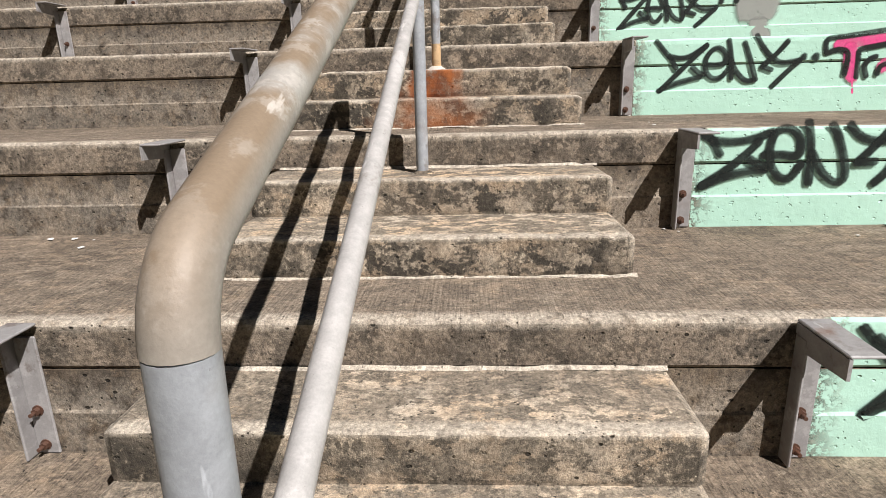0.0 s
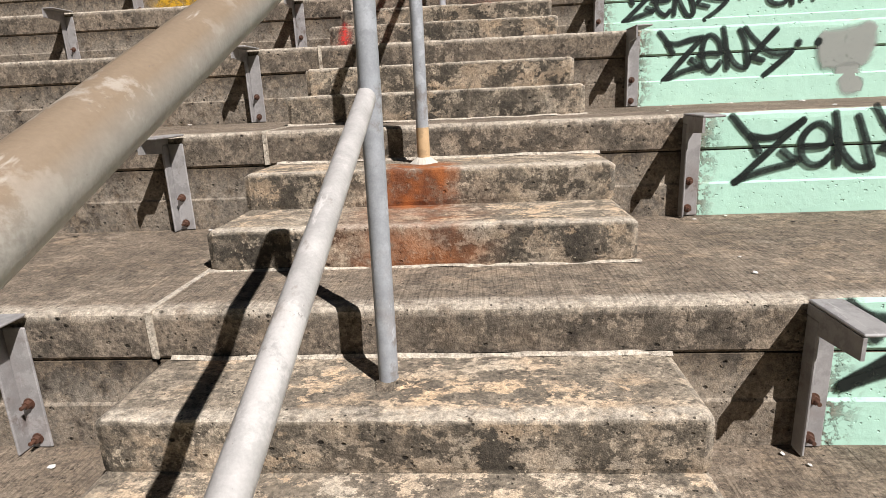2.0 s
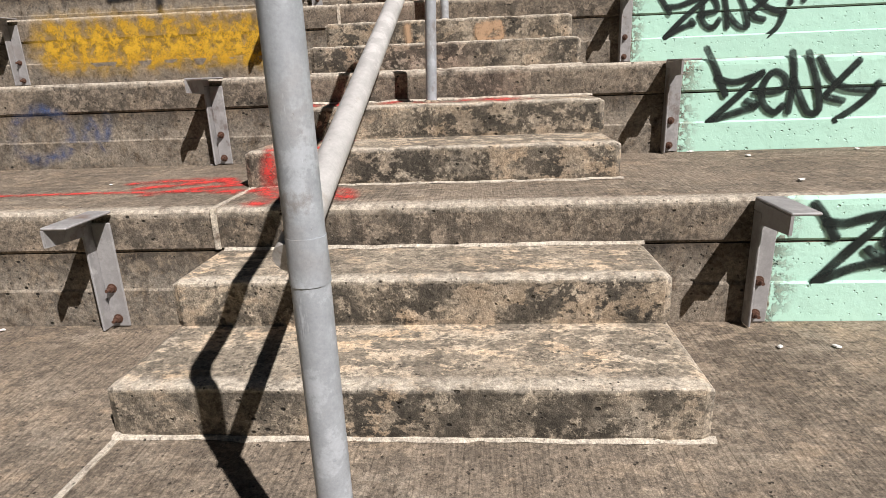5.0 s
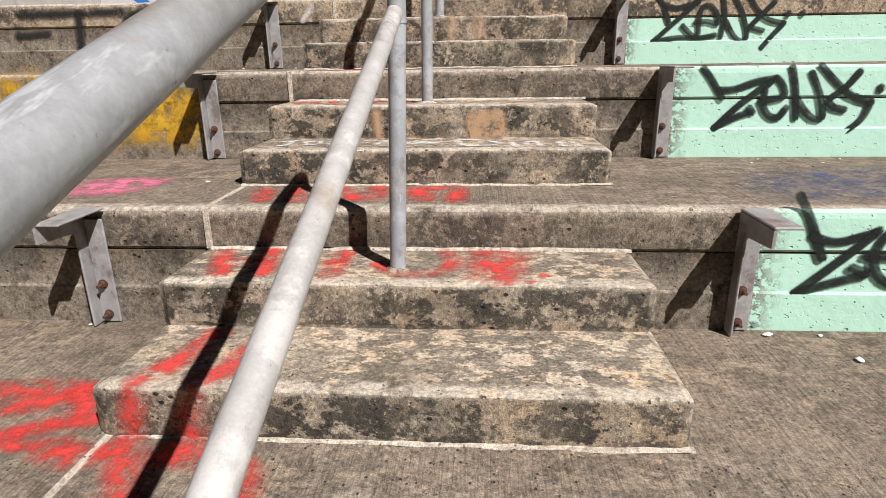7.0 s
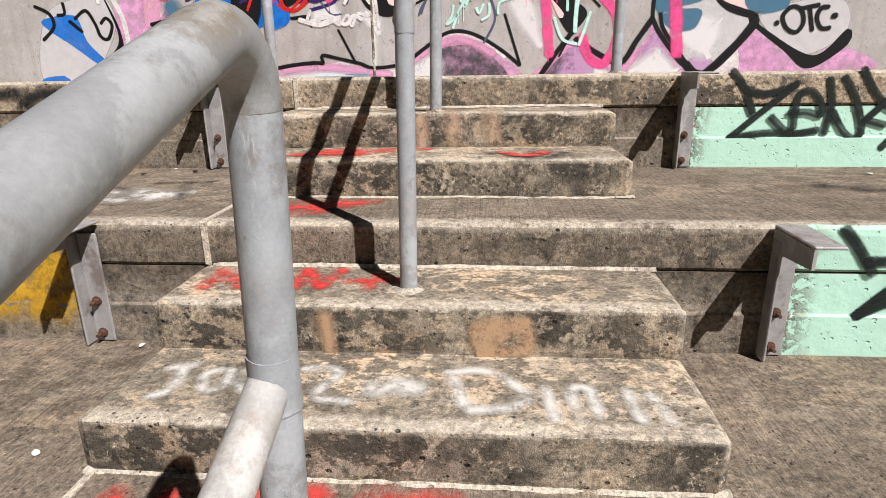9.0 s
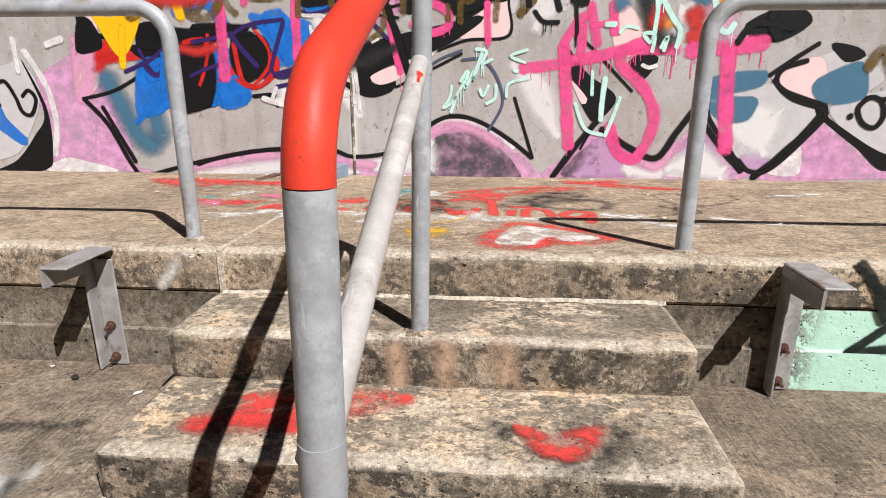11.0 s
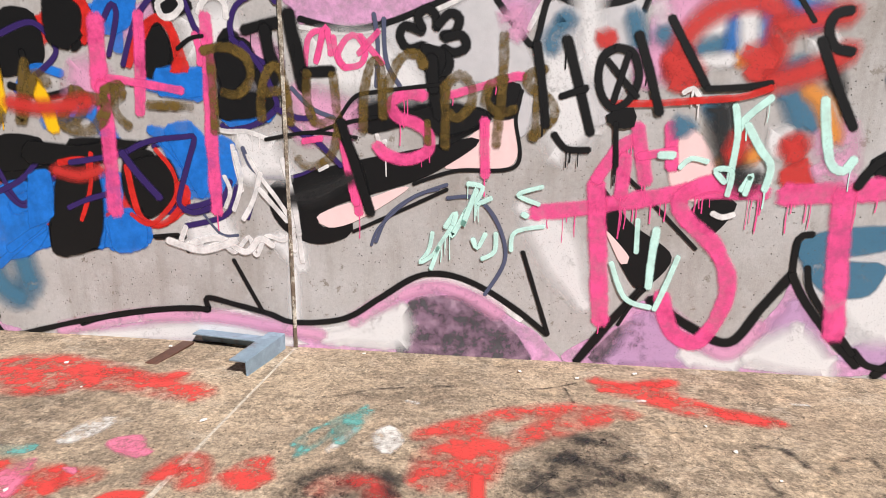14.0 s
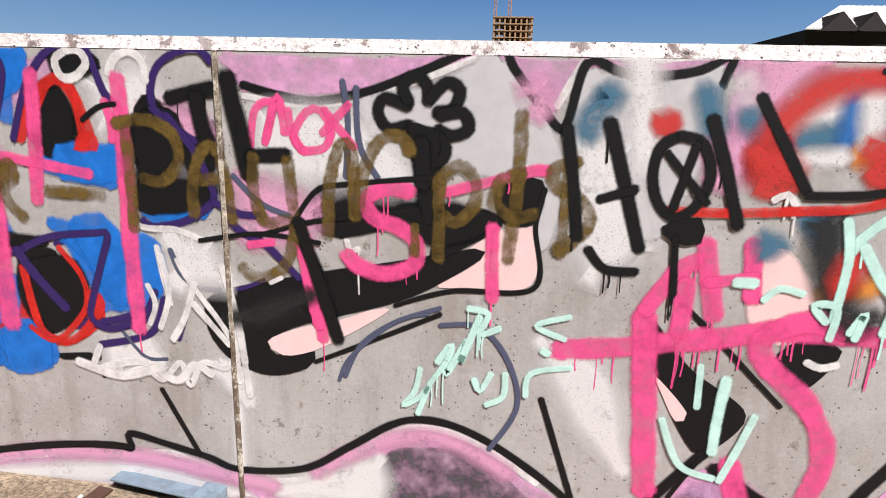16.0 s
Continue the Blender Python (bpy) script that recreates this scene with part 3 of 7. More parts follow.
def seat_bracket(x, k, first=None):
    """A steel seat bracket bolted to the riser: an upright angle and an arm that juts over the tread."""
    y, z = riser_y(k) - 0.008, tier_z(k)
    if first:
        return copy_thing(first, pose(x, y, z))
    root = tagged(new("seat_bracket"), "weathered grey steel seat bracket bolted to the concrete riser", "bracket", "seat brackets on the risers")
    part("upright", plate(-0.036, 0.030, -0.011, -0.002, 0.004, 0.385), M_BRACKET, root)
    part("flange", plate(-0.045, -0.036, -0.056, -0.002, 0.004, 0.385), M_BRACKET, root)
    part("arm_top", plate(-0.045, 0.039, -0.225, 0.0, 0.417, 0.426), M_BRACKET, root)
    bm = bmesh.new()
    pts = [(-0.002, 0.4165), (-0.225, 0.4165), (-0.225, 0.362), (-0.0575, 0.350), (-0.0575, 0.386), (-0.002, 0.386)]
    a = [bm.verts.new((-0.045, p[0], p[1])) for p in pts]
    b = [bm.verts.new((-0.036, p[0], p[1])) for p in pts]
    bm.faces.new(a), bm.faces.new(b[::-1])
    for i in range(len(pts)):
        j = (i + 1) % len(pts)
        bm.faces.new((a[j], a[i], b[i], b[j]))
    bmesh.ops.recalc_face_normals(bm, faces=bm.faces)
    part("arm_web", bm, M_BRACKET, root)
    for h in (0.035, 0.15):
        bm = bmesh.new()
        bmesh.ops.create_cone(bm, cap_ends=True, segments=16, radius1=0.017, radius2=0.017, depth=0.003, matrix=Matrix.Translation((0, 0, -0.008)))
        bmesh.ops.create_cone(bm, cap_ends=True, segments=6, radius1=0.0125, radius2=0.012, depth=0.014)
        bmesh.ops.create_cone(bm, cap_ends=True, segments=10, radius1=0.006, radius2=0.006, depth=0.05)
        bmesh.ops.transform(bm, matrix=pose(-0.008, -0.02, h, 90), verts=bm.verts)
        part("bolt", bm, M_RUST, root, "rusty bolt")
    root.matrix_basis = pose(x, y, z)
    return root


first = seat_bracket(0.375, 2)
for k in (0, 1, 3, 4, 5, 6, 7):
    seat_bracket(0.375, k, first)
for k in (0, 1, 2, 3, 4, 5, 6, 7):
    seat_bracket(-1.811, k, first)
    if k < 7:
        seat_bracket(-3.60, k, first)


# ---- paint: tags, murals and sprayed marks ----
def paint(name, colour, rough=0.5, mottle=0.12, veil=0.0):
    """Sprayed paint with a misty rim; veil lets what lies under it show through in thin spots."""
    m = spray(name, colour, rough, mottle)
    t, b = m.node_tree, m.node_tree.nodes["Principled BSDF"]
    pos = where(t)
    fade = node(t, "Attribute", attribute_name="fade").outputs["Fac"]
    n = speckle(t, pos, 190.0, 4.0, 0.75)
    a = node(t, "Math", {0: n, 1: 0.6, 2: fade}, operation="MULTIPLY_ADD").outputs[0]
    a = ramp(t, a, 0.48, 1.02)
    if veil:
        thin = calc(t, "MULTIPLY", ramp(t, speckle(t, pos, 11.0, 6.0, 0.7), 0.62, 0.36), veil)
        a = calc(t, "SUBTRACT", a, thin)
    t.links.new(a, b.inputs["Alpha"])
    return m


BLACK = paint("black_spray", (0.007, 0.007, 0.008), 0.55)
TAG_BLACK = paint("tag_black_spray", (0.014, 0.018, 0.016), 0.6, veil=0.2)
WHITE = paint("white_spray", (0.78, 0.76, 0.76), veil=0.45)
PINK = paint("soft_pink_spray", (0.68, 0.35, 0.58), mottle=0.3, veil=0.6)
LIGHT_GREY = paint("pale_grey_spray", (0.52, 0.51, 0.53), mottle=0.2)
DARK_GREY = paint("buff_grey_spray", (0.085, 0.08, 0.09), mottle=0.6, veil=0.9)
PEACH = paint("pale_peach_spray", (0.80, 0.58, 0.58))
BLUE = paint("blue_spray", (0.015, 0.17, 0.62), mottle=0.3, veil=0.35)
SLATE = paint("slate_spray", (0.08, 0.09, 0.15))
PURPLE = paint("purple_spray", (0.035, 0.018, 0.11))
RED = paint("red_spray", (0.6, 0.025, 0.02), mottle=0.25, veil=0.4)
YELLOW = paint("yellow_spray", (0.85, 0.48, 0.01))
HOT_PINK = paint("hot_pink_spray", (0.83, 0.09, 0.29), mottle=0.2, veil=0.45)
BROWN = paint("gold_brown_spray", (0.14, 0.09, 0.024), mottle=0.25, veil=0.75)
MINT = paint("mint_spray", (0.55, 0.84, 0.77), veil=0.3)
FADED_RED = faded_spray("faded_red_spray", (0.72, 0.06, 0.05), 0.56)
HAZE_RED = faded_spray("faded_red_haze", (0.6, 0.03, 0.025), 0.9, 7.0)
HAZE_STEEL = faded_spray("faded_steel_haze", (0.05, 0.17, 0.28), 0.9, 7.0)
HAZE_BLUE = faded_spray("faded_blue_haze", (0.02, 0.16, 0.5), 0.9, 7.0)
HAZE_WHITE = faded_spray("faded_white_haze", (0.8, 0.79, 0.8), 0.9, 7.0)
HAZE_ORANGE = faded_spray("faded_orange_haze", (0.75, 0.28, 0.04), 0.9, 7.0)
HAZE_PINK = faded_spray("faded_pink_haze", (0.75, 0.36, 0.56), 0.8, 7.0)
HAZE_BLACK = faded_spray("faded_black_haze", (0.012, 0.012, 0.013), 0.9, 7.0)
HAZE_LILAC = faded_spray("faded_lilac_haze", (0.55, 0.33, 0.56), 0.8, 7.0)
FADED_PINK = faded_spray("faded_pink_spray", (0.75, 0.2, 0.32), 0.6)
FLOOR_RED = faded_spray("red_letter_spray", (0.72, 0.06, 0.05), 0.85, strength=0.92)
FADED_WHITE = faded_spray("faded_white_spray", (0.78, 0.75, 0.7), 0.56)
STEP_WHITE = faded_spray("faded_step_white", (0.76, 0.73, 0.68), 0.66, strength=0.85)
FADED_YELLOW = faded_spray("faded_yellow_spray", (0.72, 0.42, 0.03), 0.55)
FADED_TEAL = faded_spray("faded_teal_spray", (0.14, 0.42, 0.38), 0.5)
FADED_BLACK = faded_spray("faded_black_mist", (0.03, 0.028, 0.028), 0.5, strength=0.72)
FADED_BLUE = faded_spray("faded_blue_mist", (0.08, 0.12, 0.25), 0.38, strength=0.7)


def smooth(points, closed=False, step=0.014):
    """A soft curve through the points."""
    p = [Vector(q) for q in points]
    n = len(p)
    out = []
    for i in range(n if closed else n - 1):
        a, b, c, d = (p[(i + j) % n] if closed else p[min(max(i + j, 0), n - 1)] for j in (-1, 0, 1, 2))
        k = max(2, int((c - b).length / step))
        for s in range(k):
            f = s / k
            out.append(0.5 * (2 * b + (c - a) * f + (2 * a - 5 * b + 4 * c - d) * f * f + (3 * b - a - 3 * c + d) * f ** 3))
    if not closed:
        out.append(p[-1])
    return out


class Surface:
    """A flat place to paint on: place(u, v, h) gives the point h off it; each layer of paint lies a little over the last."""
    def __init__(self, owner, place, down=(0, -1)):
        self.owner, self.place, self.down, self.layer = owner, place, Vector(down), 0.0


ALL_PAINT = []


class Paint:
    def __init__(self, surface, label, material):
        self.surface, self.label, self.material, self.bm = surface, label, material, bmesh.new()
        self.rim = (1.75, 0.3) if material.name.startswith("faded_") else (1.42, 0.52)
        self.lay = self.bm.verts.layers.float.new("fade")
        ALL_PAINT.append(self)

    def point(self, q, h, fade):
        v = self.bm.verts.new(self.surface.place(q.x, q.y, h))
        v[self.lay] = fade
        return v

    def stroke(self, width, points, drips=0, blunt=0.6):
        s = self.surface
        s.layer += 0.00001
        line = smooth(points)
        rows = []
        seed = line[0].x * 31 + line[0].y * 17
        n = len(line)
        for i, p in enumerate(line):
            d = line[min(i + 1, n - 1)] - line[max(i - 1, 0)]
            d = d.normalized() if d.length else Vector((1, 0))
            side = Vector((-d.y, d.x))
            w = width * 0.5 * (1 + 0.14 * noise.noise(Vector((seed, i * 0.16, 0))))
            h = s.layer + i * 1e-7
            if i == 0:
                rows.append([self.point(p - d * w * self.rim[0] * 0.85 + side * w * k, h, 0.0) for k in (-0.7, -0.35, 0.35, 0.7)])
            rows.append([self.point(p + side * w * k, h, f) for k, f in ((-self.rim[0], 0.0), (-self.rim[1], 1.0), (self.rim[1], 1.0), (self.rim[0], 0.0))])
            if i == n - 1:
                rows.append([self.point(p + d * w * self.rim[0] * 0.85 + side * w * k, h, 0.0) for k in (-0.7, -0.35, 0.35, 0.7)])
        for a, b in zip(rows, rows[1:]):
            for k in range(3):
                self.bm.faces.new((a[k], a[k + 1], b[k + 1], b[k]))
        rnd = random.Random(round(seed * 1000))
        for _ in range(drips):
            p = line[rnd.randrange(n)] + s.down * width * 0.3
            length = rnd.uniform(0.03, 0.17) * rnd.uniform(0.5, 1.0)
            wob = rnd.uniform(-0.004, 0.004)
            self.stroke(rnd.uniform(0.003, 0.0075), [p, p + s.down * length * 0.5 + Vector((wob, 0)), p + s.down * length])

    def fill(self, points, soft=0.006):
        s = self.surface
        s.layer += 0.00001
        line = smooth(points, True, 0.03)
        n = len(line)
        area = sum(a.x * b.y - b.x * a.y for a, b in zip(line, line[1:] + line[:1]))
        sign = 1 if area > 0 else -1
        outer, inner = [], []
        for i, p in enumerate(line):
            d = (line[(i + 1) % n] - line[i - 1]).normalized()
            inward = Vector((-d.y, d.x)) * sign
            reach = min(soft * 0.7, 0.35 * min((q - p).dot(inward) for q in line if abs((q - p).dot(d)) < 0.03 and (q - p).dot(inward) > 0.004) if any(abs((q - p).dot(d)) < 0.03 and (q - p).dot(inward) > 0.004 for q in line) else soft * 0.7)
            jag = 0.3 * soft * noise.noise(Vector((p.x * 25, p.y * 25, 1.0)))
            outer.append(self.point(p - inward * (soft * 0.5 + jag), s.layer, 0.0))
            inner.append(self.point(p + inward * reach, s.layer, 1.0))
        for i in range(n):
            self.bm.faces.new((outer[i], outer[(i + 1) % n], inner[(i + 1) % n], inner[i]))
        self.bm.faces.new(inner)

    def done(self):
        return part("paint", self.bm, self.material, self.surface.owner, self.label)


def platform_z(y):
    return 2.52 - 0.1 * (y - 8.035) / 2.365


TIERS = {k: bpy.data.objects["tier_%d" % (k + 2)] for k in range(FIRST, LAST + 1)}
ON_WALL = Surface(wall, lambda u, v, h: Vector((u, WALL_Y - 0.0022 - h, min(v, WALL_TOP - 0.041))))
ON_FLOOR = Surface(TIERS[8], lambda u, v, h: Vector((u, v, platform_z(v) + 0.004 + h)))


def on_tread(owner, z):
    return Surface(owner, lambda u, v, h: Vector((u, v, z + 0.0035 + h)))


def on_riser(owner, y):
    return Surface(owner, lambda u, v, h: Vector((u, y - 0.0058 - h, v)))

art = Paint(ON_WALL, "soft pink band along the top of the mural", PINK)
art.fill([(-1.38, 3.957), (-1.05, 3.947), (-0.722, 3.959), (-0.59, 3.979), (-0.627, 3.941), (-0.816, 3.9), (-0.98, 3.85), (-1.15, 3.826), (-1.34, 3.841), (-1.39, 3.904)], 0.030)
art.fill([(-0.581, 3.961), (-0.413, 3.958), (-0.175, 3.959), (0.039, 3.96), (0.015, 3.934), (-0.17, 3.913), (-0.342, 3.927), (-0.404, 3.849), (-0.439, 3.802), (-0.514, 3.876)], 0.030)
art.fill([(0.056, 3.946), (0.397, 3.939), (0.408, 3.883), (0.216, 3.821), (0.111, 3.668), (0.048, 3.696)], 0.050)
art.fill([(-2.13, 3.906), (-1.93, 3.906), (-2.03, 3.807), (-2.15, 3.752)], 0.050)

art = Paint(ON_WALL, "pink and lilac waves along the foot of the mural", PINK)
art.fill([(-3.12, 3.225), (-3, 3.057), (-2.98, 2.867), (-2.91, 2.551), (-3.13, 2.511), (-3.52, 2.419), (-3.52, 2.55), (-3.45, 2.55), (-3.47, 2.79), (-3.51, 3.022)], 0.020)
art.fill([(-3.1, 2.799), (-2.92, 2.509), (-2.79, 2.445), (-3, 2.44), (-3.17, 2.463)], 0.020)
art.fill([(-2.37, 2.489), (-2.09, 2.537), (-1.85, 2.557), (-1.69, 2.58), (-1.52, 2.527), (-1.38, 2.498), (-1.24, 2.419), (-1.72, 2.21), (-2.44, 2.111)], 0.020)
art.fill([(-1.27, 2.479), (-1.11, 2.549), (-0.989, 2.659), (-0.873, 2.759), (-0.797, 2.782), (-0.685, 2.773), (-0.572, 2.719), (-0.438, 2.629), (-0.303, 2.539), (-0.248, 2.302), (-1.33, 2.143)], 0.010)
art.fill([(-0.169, 2.429), (-0.003, 2.619), (0.105, 2.733), (0.254, 2.655), (0.479, 2.548), (0.642, 2.731), (0.709, 2.854), (0.887, 2.563), (1.01, 2.445)], 0.010)
art.fill([(1.1, 2.447), (1.29, 2.602), (1.43, 2.736), (1.55, 2.666), (1.64, 2.462)], 0.010)
art.fill([(1.38, 2.81), (1.65, 2.634), (1.82, 2.504), (1.97, 2.653), (2.23, 2.598), (2.26, 2.48), (1.15, 2.476)], 0.010)

art = Paint(ON_WALL, "white highlights beside the black outlines of the mural", WHITE)
art.fill([(-3.39, 2.53), (-3.24, 2.51), (-3.03, 2.45), (-3.19, 2.408), (-3.54, 2.448)], 0.015)
art.fill([(-1.21, 2.483), (-0.96, 2.631), (-0.914, 2.616), (-0.916, 2.464), (-1.21, 2.457)], 0.020)
art.fill([(0.496, 2.524), (0.736, 2.65), (0.871, 2.472), (0.562, 2.449)], 0.030)
art.fill([(1.17, 2.616), (1.3, 2.708), (1.34, 2.484), (1.15, 2.484)], 0.015)
art.stroke(0.024, [(-2.37, 2.491), (-2.14, 2.537), (-1.85, 2.564), (-1.69, 2.594), (-1.54, 2.552), (-1.4, 2.519), (-1.19, 2.548), (-1.03, 2.655), (-0.892, 2.751), (-0.797, 2.786), (-0.685, 2.777), (-0.553, 2.721), (-0.401, 2.621)])
art.stroke(0.021, [(-1.34, 3.825), (-1.15, 3.804), (-0.981, 3.826), (-0.8, 3.885), (-0.612, 3.961)])
art.stroke(0.024, [(-0.425, 3.818), (-0.359, 3.942)])
art.stroke(0.021, [(-0.338, 3.961), (-0.174, 3.949), (0.01, 3.971)])
art.stroke(0.043, [(-3.54, 3.21), (-3.43, 2.984), (-3.41, 2.751), (-3.46, 2.55)])
art.stroke(0.026, [(1.41, 2.817), (1.64, 2.653), (1.81, 2.538)])

art = Paint(ON_WALL, "pale grey letter faces of the mural", LIGHT_GREY)
art.fill([(-4.05, 3.006), (-3.66, 3.137), (-3.57, 3.155), (-3.48, 2.946), (-3.62, 2.671), (-3.78, 2.529), (-4.19, 2.508)], 0.020)
art.fill([(1.1, 3.067), (1.34, 3.169), (1.54, 3.201), (1.72, 3.028), (1.43, 2.907), (1.19, 2.979)], 0.010)
art.fill([(0.739, 2.909), (1.07, 3.014), (1.4, 2.896), (1.17, 2.578), (0.987, 2.559), (0.837, 2.708)], 0.020)
art.fill([(1.46, 2.889), (1.97, 2.992), (2.08, 2.78), (1.87, 2.616), (1.68, 2.653)], 0.010)
art.fill([(-0.981, 3.818), (-0.783, 3.87), (-0.596, 3.949), (-0.464, 3.817), (-0.378, 3.615), (-0.436, 3.412), (-0.546, 3.591), (-0.88, 3.66)], 0.030)
art.fill([(-0.348, 3.91), (-0.168, 3.891), (0.001, 3.931), (-0.021, 3.662), (-0.135, 3.464), (-0.295, 3.651), (-0.371, 3.727)], 0.030)

art = Paint(ON_WALL, "pale pink inner shapes of the mural letters", PEACH)
art.fill([(-0.604, 3.437), (-0.465, 3.475), (-0.462, 3.297), (-0.648, 3.275), (-0.753, 3.286)], 0.004)
art.fill([(0.154, 3.48), (0.268, 3.421), (0.355, 3.26), (0.294, 3.168), (0.181, 3.194), (0.138, 3.38)], 0.020)
art.fill([(1.15, 3.109), (1.37, 3.15), (1.42, 2.878), (1.26, 2.918), (1.13, 3.027)], 0.010)
art.fill([(-2.3, 2.899), (-2.12, 2.936), (-2.08, 3.076), (-2.27, 3.061)], 0.010)
art.fill([(-3.14, 3.407), (-3.02, 3.378), (-3.06, 3.019), (-3.24, 2.924)], 0.020)

art = Paint(ON_WALL, "dark grey buffed patches at the foot of the wall", DARK_GREY)
art.fill([(-0.911, 2.664), (-0.74, 2.721), (-0.608, 2.715), (-0.484, 2.624), (-0.395, 2.527), (-0.386, 2.396), (-0.91, 2.323)], 0.020)
art.fill([(-0.056, 2.542), (0.082, 2.652), (0.231, 2.594), (0.285, 2.472), (-0.08, 2.441)], 0.020)
art.fill([(-1.71, 3.748), (-1.58, 3.802), (-1.42, 3.74), (-1.41, 3.605), (-1.5, 3.441), (-1.71, 3.412), (-1.75, 3.591)], 0.030)

art = Paint(ON_WALL, "lilac shading in the waves at the foot of the wall", HAZE_LILAC)
art.fill([(0.004, 2.512), (0.109, 2.682), (0.261, 2.579), (0.33, 2.458), (0.009, 2.434)], 0.050)
art.fill([(0.61, 2.527), (0.72, 2.767), (0.863, 2.533), (0.845, 2.456)], 0.050)
art.fill([(-2.15, 2.472), (-1.8, 2.535), (-1.59, 2.491), (-1.81, 2.417), (-2.16, 2.399)], 0.030)
art.fill([(0.917, 2.521), (1.09, 2.634), (1.15, 2.503)], 0.030)

art = Paint(ON_WALL, "white glow on the grey letters", HAZE_WHITE)
art.fill([(0.776, 2.968), (1.19, 2.861), (1.13, 2.599), (0.929, 2.654)], 0.080)
art.fill([(-0.431, 3.126), (-0.2, 3.043), (-0.124, 2.693), (-0.305, 2.839)], 0.060)
art.stroke(0.045, [(-1.41, 3.242), (-1.41, 2.966), (-1.42, 2.534)])

art = Paint(ON_WALL, "bright blue sprayed letters", BLUE)
art.stroke(0.038, [(-2.29, 2.975), (-2.26, 2.87)])
art.stroke(0.038, [(-2.24, 3), (-2.21, 2.886)])
art.stroke(0.038, [(-2.18, 3.026), (-2.1, 2.905)])
art.fill([(-2.73, 2.805), (-2.61, 3.143), (-2.21, 3.233), (-2.17, 3.086), (-2.38, 2.934), (-2.66, 2.837)], 0.015)
art.fill([(-2.68, 3.018), (-2.5, 3.128), (-2.3, 3.053), (-2.24, 2.883), (-2.4, 2.922), (-2.61, 2.866)], 0.012)
art.fill([(-4.08, 2.968), (-3.82, 2.986), (-3.75, 2.791), (-3.63, 2.651), (-3.68, 2.611), (-3.87, 2.751), (-4.09, 2.909)], 0.012)
art.fill([(-4.19, 2.508), (-4, 2.529), (-3.96, 2.446), (-4.21, 2.416)], 0.010)

art = Paint(ON_WALL, "blue-grey shaded letters", HAZE_STEEL)
art.stroke(0.117, [(-3.02, 3.05), (-2.95, 2.896), (-2.85, 2.675), (-2.76, 2.611)])
art.stroke(0.105, [(-2.73, 3.173), (-2.74, 2.93), (-2.7, 2.677)])
art.fill([(0.692, 2.999), (0.812, 3.069), (1.06, 3.085), (1.04, 2.997), (0.864, 2.945), (1.03, 2.926), (0.993, 2.8), (0.846, 2.789), (0.743, 2.873)], 0.012)
art.fill([(1.33, 2.995), (1.39, 3.065), (1.59, 3.132), (1.64, 2.941), (1.46, 2.889), (1.36, 2.925)], 0.012)

art = Paint(ON_WALL, "red sprayed fields and lines", RED)
art.fill([(-2.12, 3.234), (-2.19, 3.067), (-2.07, 2.972), (-1.96, 3.002), (-1.87, 3.092), (-1.89, 3.21), (-1.96, 3.023), (-2.07, 3.014)], 0.010)
art.stroke(0.080, [(-3.18, 3.201), (-2.93, 3.172), (-2.62, 3.232)])
art.stroke(0.130, [(-3.09, 3.132), (-2.93, 3.242)])

art = Paint(ON_WALL, "red haze among the letters", HAZE_RED)
art.fill([(0.573, 3.294), (0.672, 3.346), (0.712, 3.241), (0.61, 3.214)], 0.020)

art = Paint(ON_WALL, "blue-grey haze among the letters", HAZE_STEEL)
art.fill([(0.906, 3.674), (1.03, 3.697), (1.07, 3.574), (0.947, 3.575)], 0.020)

art = Paint(ON_WALL, "white haze over the letters", HAZE_WHITE)
art.fill([(-1.88, 3.009), (-1.71, 3.043), (-1.68, 2.922), (-1.87, 2.905)], 0.050)
art.fill([(-1.49, 2.959), (-1.37, 2.969), (-1.36, 2.804), (-1.46, 2.858)], 0.040)

art = Paint(ON_WALL, "pink haze over grey letters", HAZE_PINK)
art.fill([(-3.21, 3.281), (-3.07, 3.279), (-3.12, 2.944), (-3.24, 2.906)], 0.030)

art = Paint(ON_WALL, "black filled shapes of the mural letters", BLACK)
art.fill([(-1.51, 3.119), (-1.47, 3.204), (-1.13, 3.294), (-0.877, 3.347), (-0.636, 3.4), (-0.618, 3.366), (-0.77, 3.263), (-0.894, 3.206), (-1.06, 3.153), (-1.21, 3.102), (-1.29, 3.048), (-1.27, 3.006), (-1.14, 3.026), (-1.17, 2.963), (-1.3, 2.927), (-1.42, 2.965), (-1.49, 3.04)], 0.006)
art.fill([(-0.106, 3.225), (0.022, 3.073), (0.204, 2.931), (0.092, 2.785), (0.015, 2.863), (-0.04, 2.973), (-0.097, 3.117)], 0.004)
art.fill([(0.253, 3.111), (0.322, 3.184), (0.433, 3.159), (0.348, 3.029)], 0.004)
art.fill([(-1.12, 3.566), (-0.879, 3.61), (-0.777, 3.564), (-0.878, 3.457), (-1.05, 3.411), (-1.13, 3.443)], 0.015)
art.fill([(-0.724, 3.499), (-0.608, 3.522), (-0.556, 3.474), (-0.704, 3.379), (-0.772, 3.357)], 0.010)
art.fill([(-0.325, 3.453), (-0.233, 3.491), (-0.163, 3.428), (-0.19, 3.376), (-0.287, 3.387)], 0.010)
art.fill([(-0.578, 3.59), (-0.45, 3.612), (-0.458, 3.488), (-0.556, 3.482)], 0.010)
